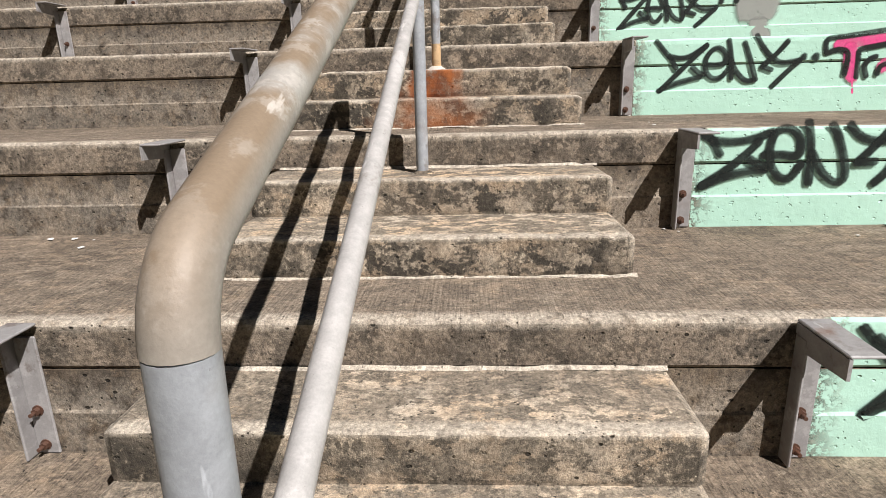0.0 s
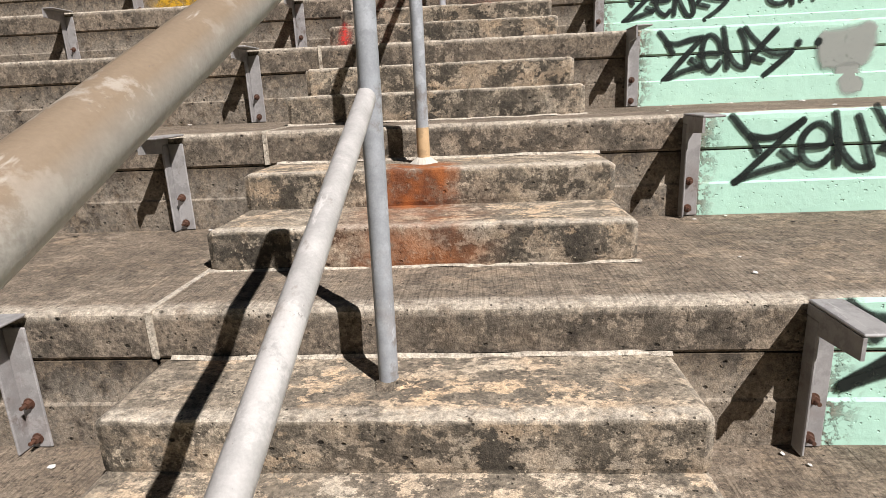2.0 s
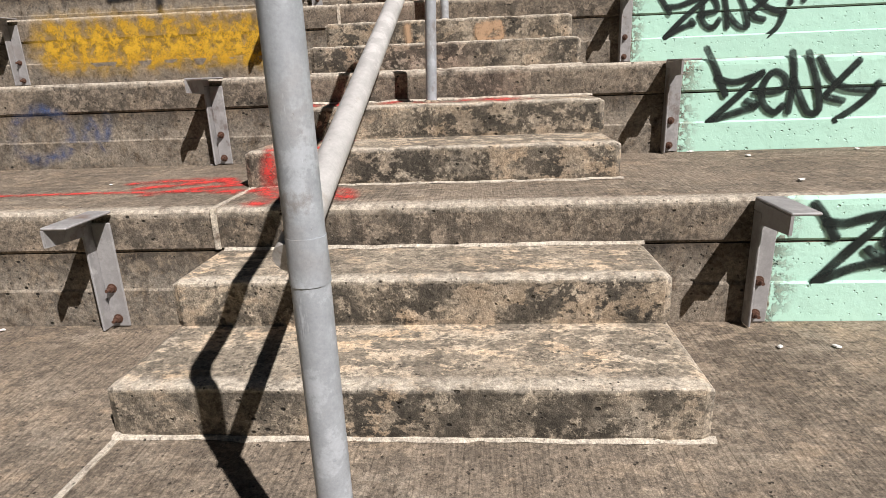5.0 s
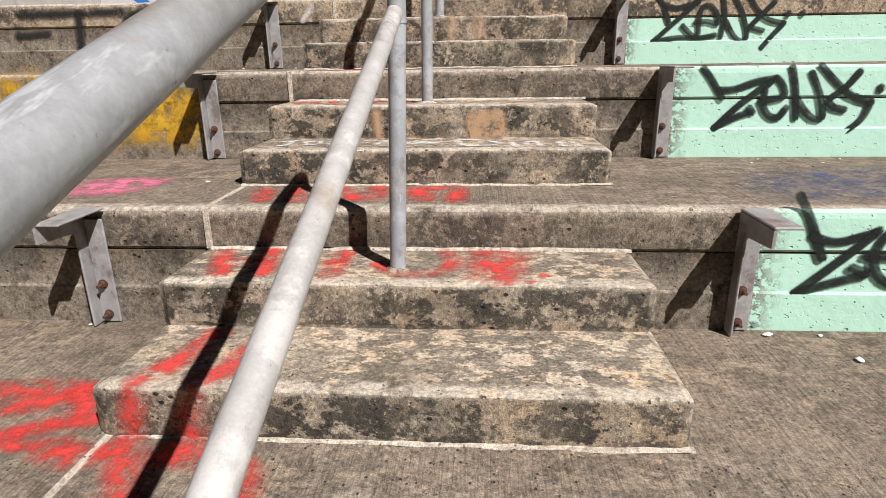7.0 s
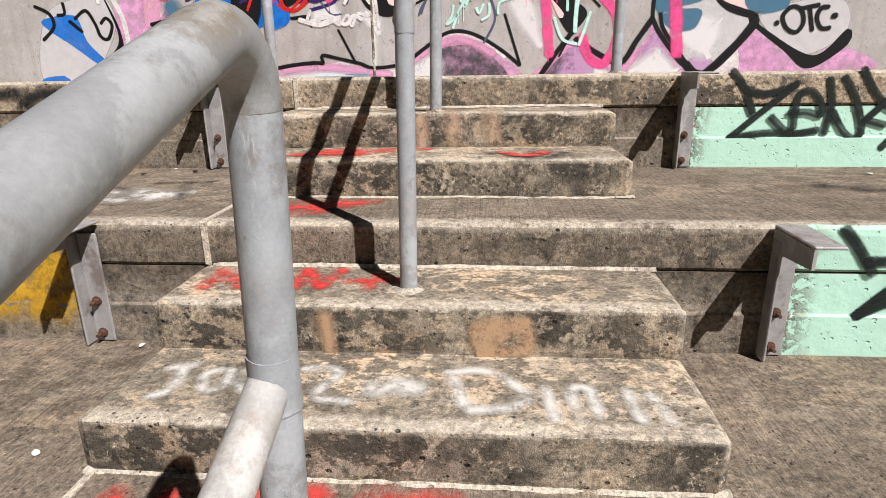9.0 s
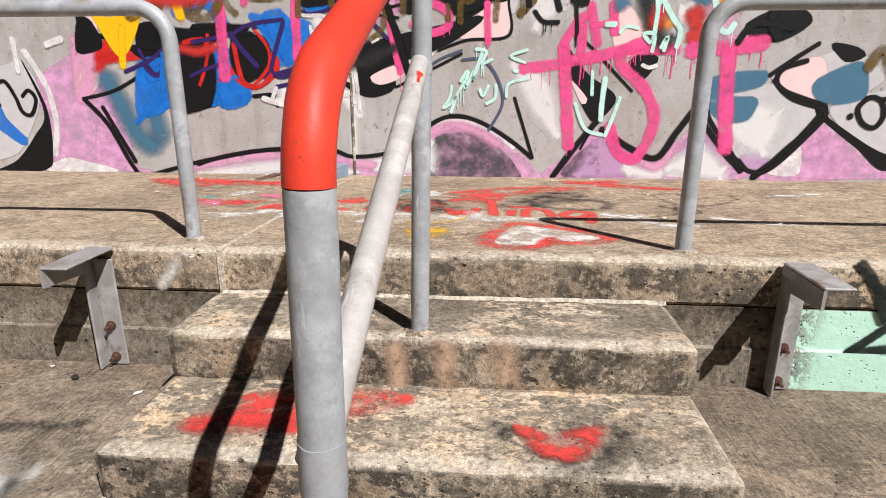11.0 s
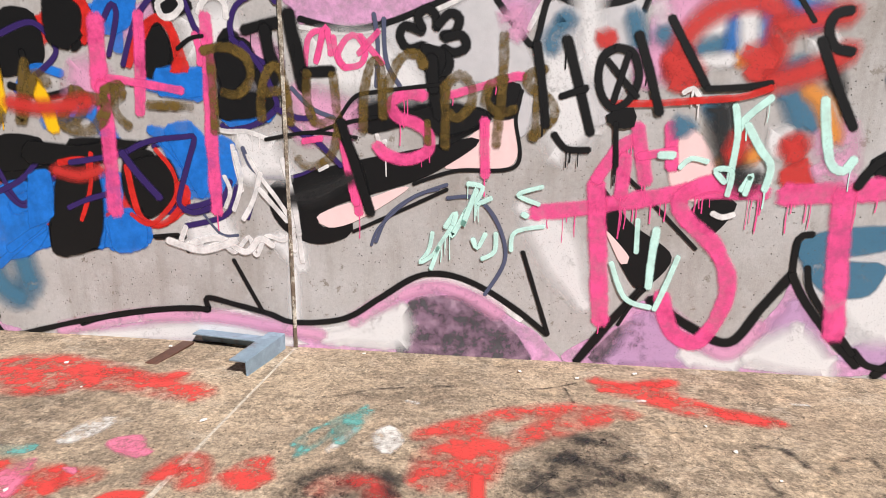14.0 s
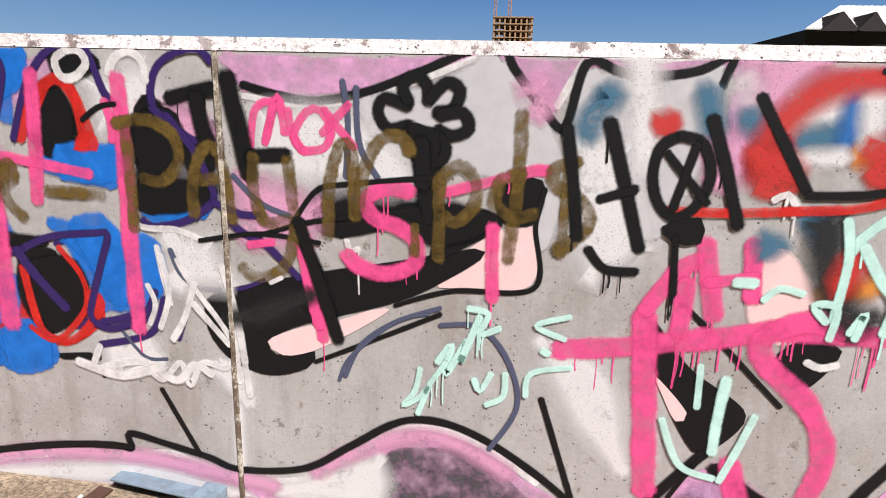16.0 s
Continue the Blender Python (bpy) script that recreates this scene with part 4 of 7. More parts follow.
art.fill([(-3.57, 3.155), (-3.48, 2.946), (-3.45, 2.79), (-3.47, 2.571), (-3.54, 2.448), (-3.94, 2.417), (-3.74, 2.509), (-3.58, 2.671), (-3.48, 2.829)], 0.004)
art.fill([(-2.52, 2.979), (-2.31, 3.016), (-2.28, 2.884), (-2.55, 2.846)], 0.006)
art.fill([(-2.81, 3.241), (-2.44, 3.273), (-2.5, 3.128), (-2.74, 3.148)], 0.010)
art.fill([(0.906, 3.346), (1.14, 3.448), (1.27, 3.359), (1.13, 3.255), (0.972, 3.255)], 0.010)
art.fill([(1.4, 2.871), (1.51, 2.781), (1.87, 2.598), (2.08, 2.78), (2.1, 2.671), (1.85, 2.505), (1.65, 2.634), (1.38, 2.835)], 0.003)
art.fill([(1.4, 3.236), (1.54, 3.218), (1.6, 3.167), (1.49, 3.133)], 0.006)

art = Paint(ON_WALL, "pale pink slits in the black letters", PEACH)
art.fill([(-1.3, 3.048), (-1.21, 3.098), (-1.06, 3.141), (-0.949, 3.184), (-0.894, 3.188), (-0.986, 3.12), (-1.14, 3.03), (-1.25, 3.004)], 0.003)
art.fill([(-0.072, 3.036), (0.033, 2.923), (0.003, 2.891), (-0.045, 2.973)], 0.002)

art = Paint(ON_WALL, "white fading into the foot of the waves", HAZE_WHITE)
art.fill([(-2.432, 2.438), (-1.837, 2.554), (-1.454, 2.473), (-1.455, 2.441), (-2.42, 2.422)], 0.06)
art.fill([(-1.172, 2.572), (-0.926, 2.67), (-0.917, 2.47), (-1.288, 2.477)], 0.06)
art.fill([(0.29, 2.528), (0.458, 2.495), (0.52, 2.52), (0.509, 2.44), (0.32, 2.46)], 0.06)
art.fill([(0.544, 2.497), (0.733, 2.657), (0.903, 2.512), (0.875, 2.429)], 0.06)

art = Paint(ON_WALL, "pink glow under the black outline", HAZE_PINK)
art.stroke(0.055, [(-2.582, 2.461), (-2.184, 2.548), (-1.81, 2.567), (-1.552, 2.538), (-1.3, 2.503)])
art.stroke(0.055, [(-1.147, 2.579), (-0.999, 2.678), (-0.819, 2.751), (-0.666, 2.736), (-0.499, 2.647)])
art.stroke(0.055, [(0.147, 2.737), (0.314, 2.603), (0.477, 2.517), (0.588, 2.646)])

art = Paint(ON_WALL, "black outlines of the mural", BLACK)
art.stroke(0.026, [(-2.47, 2.495), (-2.37, 2.528), (-2.13, 2.577), (-1.9, 2.602), (-1.83, 2.596), (-1.83, 2.655), (-1.69, 2.628), (-1.54, 2.593), (-1.42, 2.557), (-1.19, 2.588), (-1.03, 2.689), (-0.892, 2.784), (-0.798, 2.815), (-0.686, 2.806), (-0.555, 2.752), (-0.403, 2.654), (-0.287, 2.562)])
art.stroke(0.019, [(-1.69, 2.841), (-1.57, 2.603)])
art.stroke(0.019, [(-0.407, 2.928), (-0.283, 2.563)])
art.stroke(0.016, [(-1.93, 2.921), (-1.9, 2.87)])
art.stroke(0.037, [(-0.155, 2.439), (-0.032, 2.619), (0.095, 2.786)])
art.stroke(0.040, [(0.133, 2.742), (0.314, 2.626), (0.477, 2.569), (0.586, 2.73), (0.684, 2.876)])
art.stroke(0.028, [(0.684, 2.876), (0.687, 3.023), (0.738, 3.045)])
art.stroke(0.034, [(0.684, 2.876), (0.748, 2.768), (0.88, 2.608), (0.995, 2.49)])
art.stroke(0.043, [(1.07, 2.453), (1.21, 2.586), (1.33, 2.72), (1.4, 2.821), (1.42, 2.886)])
art.stroke(0.031, [(1.43, 2.869), (1.24, 2.923), (1.13, 3.013), (1.15, 3.095), (1.28, 3.142)])
art.stroke(0.030, [(0.969, 2.559), (1.05, 2.491), (1.18, 2.522), (1.42, 2.799), (1.42, 2.871)])
art.stroke(0.030, [(0.837, 2.708), (0.971, 2.54)])
art.stroke(0.026, [(0.739, 2.909), (0.761, 2.819), (0.837, 2.708)])
art.stroke(0.026, [(1.11, 3.032), (1.19, 2.968), (1.4, 2.896)])
art.stroke(0.026, [(1.08, 3.06), (1.23, 3.17), (1.33, 3.237)])
art.stroke(0.030, [(-3.19, 2.914), (-3.05, 2.75), (-2.94, 2.511), (-2.88, 2.413)])
art.stroke(0.026, [(-2.8, 2.422), (-2.54, 2.492), (-2.27, 2.553), (-2.02, 2.593), (-1.83, 2.601)])
art.stroke(0.022, [(-3.19, 2.914), (-2.98, 2.962), (-2.79, 3.056)])
art.stroke(0.022, [(-2.05, 2.932), (-1.91, 2.939)])
art.stroke(0.031, [(-3.14, 3.407), (-3.09, 3.319), (-2.97, 3.29)])
art.stroke(0.028, [(-3.07, 2.863), (-3.01, 2.737), (-2.9, 2.509)])
art.stroke(0.024, [(-1.34, 3.857), (-1.15, 3.817), (-0.98, 3.842), (-0.8, 3.908), (-0.598, 3.99), (-0.548, 3.92), (-0.464, 3.817), (-0.398, 3.765), (-0.351, 3.936), (-0.259, 3.914), (-0.169, 3.906), (-0.055, 3.923), (0.024, 3.967), (0.007, 3.888)])
art.stroke(0.016, [(-0.876, 3.204), (-0.7, 3.263), (-0.453, 3.289), (-0.46, 3.479), (-0.44, 3.588)])
art.stroke(0.016, [(-1.14, 2.99), (-0.986, 3.062), (-0.733, 3.185)])
art.stroke(0.016, [(0.01, 2.621), (0.079, 2.752), (0.109, 2.785)])
art.stroke(0.016, [(-0.053, 3.299), (0.054, 3.202), (0.295, 2.968)])
art.stroke(0.016, [(-2.3, 2.906), (-2.1, 2.931), (-1.94, 2.948)])
art.stroke(0.026, [(-4.14, 3.064), (-4.03, 3.006), (-4.01, 2.909), (-4.12, 2.811)])
art.stroke(0.026, [(-3.82, 2.966), (-3.72, 3.023), (-3.66, 2.927), (-3.63, 2.83), (-3.57, 2.81), (-3.52, 2.907), (-3.56, 2.965), (-3.61, 2.927)])
art.stroke(0.026, [(-3.87, 2.947), (-3.78, 2.869)])
art.stroke(0.026, [(-3.9, 3.082), (-3.9, 3.005), (-3.96, 2.994)])

art = Paint(ON_WALL, "blue streaks behind the dark letters", BLUE)
art.fill([(-2.33, 3.025), (-2.11, 3.058), (-2.08, 2.903), (-2.32, 2.88)], 0.020)
art.fill([(-2.78, 3.14), (-2.58, 3.146), (-2.56, 2.964), (-2.67, 2.826), (-2.84, 2.819)], 0.020)

art = Paint(ON_WALL, "red strokes and loops", RED)
art.stroke(0.034, [(-2.58, 2.99), (-2.45, 2.968), (-2.25, 3.027)])
art.fill([(-2.58, 3.797), (-2.44, 3.887), (-2.4, 3.797), (-2.52, 3.729)], 0.020)

art = Paint(ON_WALL, "black blots and letters", BLACK)
art.fill([(-2.5, 3.224), (-2.35, 3.253), (-2.29, 2.974), (-2.35, 2.866), (-2.56, 2.863)], 0.012)
art.fill([(-2.74, 3.369), (-2.54, 3.36), (-2.54, 3.248), (-2.77, 3.218)], 0.012)
art.fill([(-2.65, 3.887), (-2.49, 3.876), (-2.48, 3.683), (-2.69, 3.635)], 0.012)
art.fill([(-2.95, 3.714), (-2.72, 3.739), (-2.69, 3.574), (-2.92, 3.52)], 0.012)
art.fill([(-3.14, 3.407), (-3.05, 3.378), (-3.01, 3.231), (-3.18, 3.201)], 0.012)

art = Paint(ON_WALL, "blue strokes over the dark letters", BLUE)
art.stroke(0.080, [(-2.5, 3.434), (-2.3, 3.489), (-2.2, 3.348)])
art.stroke(0.080, [(-2.72, 3.053), (-2.48, 3.144), (-2.26, 3.16)])
art.stroke(0.039, [(-2.85, 2.764), (-2.71, 2.878), (-2.59, 2.963)])
art.stroke(0.039, [(-2.78, 2.849), (-2.65, 2.935), (-2.55, 3.017)])
art.stroke(0.039, [(-2.62, 3.564), (-2.53, 3.659), (-2.4, 3.637)])

art = Paint(ON_WALL, "black scribble over blue", BLACK)
art.stroke(0.030, [(-2.65, 3.588), (-2.49, 3.542), (-2.3, 3.592)])
art.stroke(0.030, [(-2.57, 3.728), (-2.54, 3.565), (-2.48, 3.495)])

art = Paint(ON_WALL, "purple outlines over the dark letters", PURPLE)
art.stroke(0.025, [(-2.66, 3.797), (-2.5, 3.842), (-2.41, 3.729), (-2.54, 3.613)])
art.stroke(0.025, [(-2.77, 3.218), (-2.68, 3.065), (-2.53, 3.173), (-2.41, 3.227)])
art.stroke(0.025, [(-1.9, 2.988), (-1.71, 3.045), (-1.65, 3.172)])

art = Paint(ON_WALL, "dark purple looping lines", PURPLE)
art.stroke(0.017, [(-2.02, 3.338), (-1.83, 3.377), (-1.89, 3.21), (-1.95, 3.085), (-1.85, 3.052), (-1.72, 3.092), (-1.67, 3.205)])
art.stroke(0.016, [(-1.55, 3.213), (-1.58, 3.113), (-1.61, 3.031)])
art.stroke(0.014, [(-1.55, 3.217), (-1.4, 3.22), (-1.3, 3.259)])
art.stroke(0.022, [(-2.76, 3.13), (-2.67, 3.055), (-2.52, 3.147)])
art.stroke(0.026, [(-1.98, 3.051), (-1.82, 3.087), (-1.74, 3.122)])
art.stroke(0.025, [(-2.88, 3.082), (-2.67, 3.173), (-2.52, 3.32)])

art = Paint(ON_WALL, "thin slate blue lines", SLATE)
art.stroke(0.016, [(-1.04, 2.948), (-0.986, 3.062), (-0.876, 3.148), (-0.734, 3.205)])
art.stroke(0.017, [(-0.732, 3.149), (-0.609, 3.15), (-0.516, 3.044), (-0.481, 2.891), (-0.563, 2.73)])
art.stroke(0.012, [(-1.82, 3.055), (-1.74, 2.958), (-1.66, 2.955)])
art.stroke(0.012, [(-1.06, 2.932), (-1.02, 3.019), (-0.876, 3.148), (-0.769, 3.184)])

art = Paint(ON_WALL, "hot pink sprayed letters with drips", HOT_PINK)
art.stroke(0.042, [(-1.16, 3.405), (-1.13, 3.223), (-1.11, 3.071)], drips=2)
art.stroke(0.070, [(-0.364, 3.099), (-0.148, 3.128), (0.136, 3.182), (0.287, 3.211), (0.53, 3.205)], drips=26)
art.stroke(0.077, [(-0.125, 3.223), (-0.098, 2.968), (-0.065, 2.632)], drips=2)
art.stroke(0.070, [(0.468, 3.217), (0.328, 3.24), (0.215, 3.179), (0.244, 3.092), (0.372, 2.976), (0.437, 2.832), (0.42, 2.692), (0.343, 2.56), (0.234, 2.608), (0.179, 2.763)])
art.stroke(0.056, [(-0.127, 3.241), (-0.046, 3.368), (0.012, 3.405)], drips=2)
art.stroke(0.056, [(-0.018, 3.336), (-0.023, 3.178)], drips=2)
art.stroke(0.059, [(0.021, 3.456), (0.068, 3.238)], drips=3)
art.stroke(0.052, [(0.149, 3.463), (0.166, 3.297)], drips=2)
art.stroke(0.035, [(0.036, 3.339), (0.171, 3.365)])
art.stroke(0.093, [(0.611, 3.2), (0.924, 3.228), (1.03, 3.242)], drips=10)
art.stroke(0.093, [(0.827, 3.214), (0.847, 2.941), (0.884, 2.623)], drips=1)

art = Paint(ON_WALL, "yellow dripping spray", YELLOW)
art.fill([(-3.06, 3.464), (-2.94, 3.406), (-2.77, 3.491), (-2.7, 3.547), (-2.74, 3.377), (-2.84, 3.202), (-2.91, 3.172), (-3, 3.319)], 0.008)
art.stroke(0.074, [(-2.73, 3.712), (-2.71, 3.491)], drips=3)
art.stroke(0.062, [(-2.53, 3.601), (-2.49, 3.49), (-2.47, 3.405)], drips=2)
art.stroke(0.043, [(-2.86, 3.348), (-2.89, 3.112)], drips=2)

art = Paint(ON_WALL, "white and pink mist behind the letters", HAZE_WHITE)
art.fill([(-1.831, 3.858), (-1.641, 3.918), (-1.586, 3.802), (-1.66, 3.702), (-1.813, 3.72)], 0.08)
art.fill([(-1.289, 3.787), (-1.021, 3.8), (-0.839, 3.679), (-0.839, 3.562), (-1.193, 3.572), (-1.317, 3.649)], 0.08)
art.fill([(-1.62, 3.394), (-1.464, 3.378), (-1.429, 3.229), (-1.611, 3.22)], 0.08)
art.fill([(0.074, 3.93), (0.339, 3.897), (0.303, 3.775), (0.11, 3.754)], 0.08)
art.stroke(0.09, [(-0.208, 3.963), (-0.188, 3.821), (-0.175, 3.656)])
art.fill([(-0.37, 3.727), (-0.217, 3.711), (-0.139, 3.426), (-0.288, 3.321), (-0.376, 3.477)], 0.08)

art = Paint(ON_WALL, "pink mist behind the letters", HAZE_PINK)
art.fill([(-1.653, 3.782), (-1.48, 3.784), (-1.445, 3.667), (-1.598, 3.663)], 0.07)
art.fill([(-1.364, 3.588), (-1.11, 3.514), (-1.157, 3.389), (-1.353, 3.382)], 0.07)
art.fill([(-2.345, 3.69), (-2.207, 3.671), (-2.152, 3.568), (-2.377, 3.498)], 0.07)
art.fill([(0.002, 3.752), (0.162, 3.772), (0.14, 3.645), (0.014, 3.623)], 0.07)
art.fill([(0.068, 3.981), (0.261, 3.965), (0.138, 3.825)], 0.07)
art.fill([(-0.529, 3.871), (-0.454, 3.89), (-0.468, 3.781)], 0.07)
art.fill([(0.701, 3.457), (0.819, 3.462), (0.853, 3.273), (0.712, 3.286)], 0.07)

art = Paint(ON_WALL, "bright blue letter shapes", BLUE)
art.fill([(-2.239, 3.913), (-2.166, 3.943), (-2.054, 3.944), (-2.045, 3.875), (-2.091, 3.835), (-2.179, 3.854), (-2.225, 3.854)], 0.03)
art.fill([(-2.029, 3.623), (-1.775, 3.66), (-1.776, 3.536), (-1.901, 3.543), (-2.012, 3.572)], 0.03)
art.fill([(-2.031, 3.422), (-1.849, 3.386), (-1.793, 3.257), (-1.916, 3.207), (-1.974, 3.316)], 0.03)
art.fill([(-1.828, 3.365), (-1.667, 3.371), (-1.634, 3.219), (-1.736, 3.125), (-1.878, 3.118), (-1.904, 3.207)], 0.03)
art.fill([(-1.68, 3.487), (-1.478, 3.503), (-1.493, 3.451), (-1.663, 3.424)], 0.03)
art.stroke(0.05, [(-2.118, 3.835), (-2.128, 3.734)])
art.stroke(0.05, [(-2.301, 3.212), (-2.296, 3.051), (-2.326, 2.881)])
art.stroke(0.05, [(-2.204, 3.032), (-2.152, 2.964), (-2.111, 2.894)])
art.stroke(0.05, [(-2.27, 3.005), (-2.237, 2.887)])
art.stroke(0.05, [(-1.957, 3.36), (-1.885, 3.275), (-1.849, 3.165)])

art = Paint(ON_WALL, "black letter shapes behind the pink bars", BLACK)
art.fill([(-2.037, 3.816), (-1.953, 3.857), (-1.896, 3.778), (-1.876, 3.658), (-1.981, 3.635), (-2.065, 3.695)], 0.02)
art.fill([(-2.399, 3.362), (-2.252, 3.371), (-2.063, 3.356), (-2.068, 3.321), (-2.262, 3.304), (-2.41, 3.299)], 0.02)
art.fill([(-2.41, 3.299), (-2.285, 3.315), (-2.288, 3.213), (-2.367, 3.023), (-2.444, 3.019)], 0.02)
art.fill([(-2.14, 3.32), (-2.022, 3.309), (-1.951, 3.205), (-1.974, 3.113), (-2.083, 3.015), (-2.16, 3.081), (-2.181, 3.195)], 0.02)
art.fill([(-1.686, 3.781), (-1.628, 3.821), (-1.578, 3.763), (-1.554, 3.664), (-1.595, 3.562), (-1.675, 3.539), (-1.703, 3.6)], 0.02)
art.fill([(-1.55, 3.654), (-1.475, 3.706), (-1.424, 3.667), (-1.45, 3.586), (-1.507, 3.564)], 0.02)
art.fill([(-1.691, 3.559), (-1.452, 3.566), (-1.467, 3.499), (-1.57, 3.459), (-1.704, 3.465)], 0.02)
art.fill([(-2.319, 3.843), (-2.242, 3.824), (-2.191, 3.778), (-2.288, 3.752), (-2.338, 3.731)], 0.02)
art.fill([(-0.901, 3.49), (-0.737, 3.541), (-0.616, 3.519), (-0.574, 3.471), (-0.654, 3.424), (-0.777, 3.403)], 0.03)
art.fill([(-0.819, 3.709), (-0.743, 3.691), (-0.748, 3.565), (-0.773, 3.464), (-0.819, 3.563)], 0.03)

art = Paint(ON_WALL, "dark letters crowding the mural", BLACK)
art.fill([(-2.428, 3.976), (-2.283, 3.975), (-2.237, 3.85), (-2.356, 3.738), (-2.447, 3.785)], 0.02)
art.fill([(-2.035, 3.777), (-1.934, 3.831), (-1.893, 3.726), (-1.958, 3.617), (-2.039, 3.648)], 0.02)
art.fill([(-1.721, 3.738), (-1.578, 3.781), (-1.529, 3.666), (-1.664, 3.578)], 0.02)
art.fill([(-2.598, 3.348), (-2.367, 3.335), (-2.212, 3.351), (-2.224, 3.264), (-2.614, 3.252)], 0.02)
art.fill([(-2.475, 3.225), (-2.309, 3.242), (-2.281, 3.074), (-2.342, 2.875), (-2.561, 2.854)], 0.02)
art.fill([(-2.137, 3.248), (-1.98, 3.3), (-1.915, 3.208), (-1.94, 3.088), (-2.087, 3.033)], 0.02)
art.fill([(-1.955, 3.955), (-1.85, 3.965), (-1.788, 3.894), (-1.932, 3.852)], 0.02)
art = Paint(ON_WALL, "blue strokes between the dark letters", BLUE)
art.fill([(-2.212, 3.924), (-2.037, 3.951), (-2.057, 3.83), (-2.177, 3.798)], 0.02)
art.fill([(-1.965, 3.66), (-1.767, 3.663), (-1.778, 3.55), (-1.965, 3.555)], 0.02)
art.fill([(-1.956, 3.411), (-1.831, 3.442), (-1.736, 3.284), (-1.812, 3.117), (-1.898, 3.256)], 0.02)
art.fill([(-2.624, 3.196), (-2.516, 3.211), (-2.535, 3.013), (-2.638, 2.958), (-2.661, 2.983)], 0.02)
art.fill([(-2.256, 3.025), (-2.101, 3.02), (-2.104, 2.882), (-2.251, 2.862)], 0.02)
art = Paint(ON_WALL, "red edges of the dark letters", RED)
art.stroke(0.03, [(-2.024, 3.767), (-1.954, 3.862), (-1.892, 3.831), (-1.869, 3.662)])
art.stroke(0.03, [(-2.47, 3.256), (-2.338, 3.27), (-2.336, 3.193)])
art.stroke(0.03, [(-2.15, 3.248), (-2.113, 3.031), (-2.001, 2.999), (-1.889, 3.102)])
art.stroke(0.03, [(-2.265, 3.934), (-2.237, 3.85), (-2.278, 3.765)])

art = Paint(ON_WALL, "red arches and outlines", RED)
art.stroke(0.04, [(-2.091, 3.674), (-2.043, 3.776), (-1.977, 3.847), (-1.927, 3.857), (-1.882, 3.798), (-1.849, 3.699)])
art.stroke(0.04, [(-2.301, 3.952), (-2.262, 3.913), (-2.253, 3.854), (-2.268, 3.803)])
art.stroke(0.022, [(-2.008, 3.325), (-1.937, 3.228), (-1.938, 3.115), (-2.062, 2.993), (-2.154, 3.035)])
art.stroke(0.022, [(-2.311, 3.302), (-2.336, 3.142), (-2.397, 2.998)])
art.fill([(-1.87, 3.709), (-1.828, 3.689), (-1.832, 3.648), (-1.911, 3.647)], 0.02)
art.fill([(-1.93, 3.184), (-1.873, 3.164), (-1.874, 3.107), (-1.931, 3.07)], 0.02)

art = Paint(ON_WALL, "steel blue airbrushed spots", HAZE_STEEL)
art.stroke(0.06, [(-0.298, 3.859), (-0.273, 3.847), (-0.326, 3.801), (-0.336, 3.746)])
art.stroke(0.06, [(-0.031, 3.868), (-0.0, 3.77)])
art.stroke(0.06, [(0.078, 3.807), (0.126, 3.772)])
art.stroke(0.06, [(0.227, 3.747), (0.321, 3.772)])
art.stroke(0.06, [(0.494, 3.662), (0.609, 3.701)])
art.fill([(0.541, 3.582), (0.627, 3.593), (0.69, 3.476), (0.598, 3.444)], 0.06)
art.fill([(0.262, 3.536), (0.332, 3.557), (0.346, 3.444)], 0.06)
art.fill([(0.175, 3.496), (0.235, 3.459), (0.165, 3.418)], 0.06)

art = Paint(ON_WALL, "deep blue airbrushed streaks", HAZE_BLUE)
art.stroke(0.06, [(0.345, 3.854), (0.342, 3.722)])
art.stroke(0.06, [(0.458, 3.881), (0.438, 3.751)])
art.fill([(0.502, 3.95), (0.622, 3.93), (0.685, 3.85), (0.605, 3.828), (0.53, 3.879)], 0.06)

art = Paint(ON_WALL, "orange airbrushed spots", HAZE_ORANGE)
art.stroke(0.06, [(0.365, 3.712), (0.419, 3.723)])
art.stroke(0.06, [(0.634, 3.603), (0.683, 3.568), (0.733, 3.477), (0.76, 3.422)])
art.stroke(0.06, [(0.361, 3.332), (0.477, 3.353)])

art = Paint(ON_WALL, "black mist in the airbrushed letters", HAZE_BLACK)
art.fill([(0.281, 3.527), (0.372, 3.549), (0.417, 3.351), (0.518, 3.257), (0.435, 3.193), (0.336, 3.308)], 0.05)
art.fill([(0.1, 3.681), (0.197, 3.701), (0.259, 3.638), (0.182, 3.599)], 0.05)
art.fill([(0.627, 3.798), (0.703, 3.747), (0.765, 3.588), (0.708, 3.623)], 0.05)

art = Paint(ON_WALL, "white airbrushed lights", HAZE_WHITE)
art.fill([(0.361, 3.867), (0.415, 3.872), (0.429, 3.75), (0.375, 3.737)], 0.05)
art.fill([(0.214, 3.71), (0.332, 3.722), (0.336, 3.689), (0.227, 3.68)], 0.05)
art.fill([(0.613, 3.78), (0.694, 3.802), (0.712, 3.747), (0.64, 3.719)], 0.05)
art.fill([(0.526, 3.451), (0.596, 3.453), (0.611, 3.359), (0.54, 3.356)], 0.05)

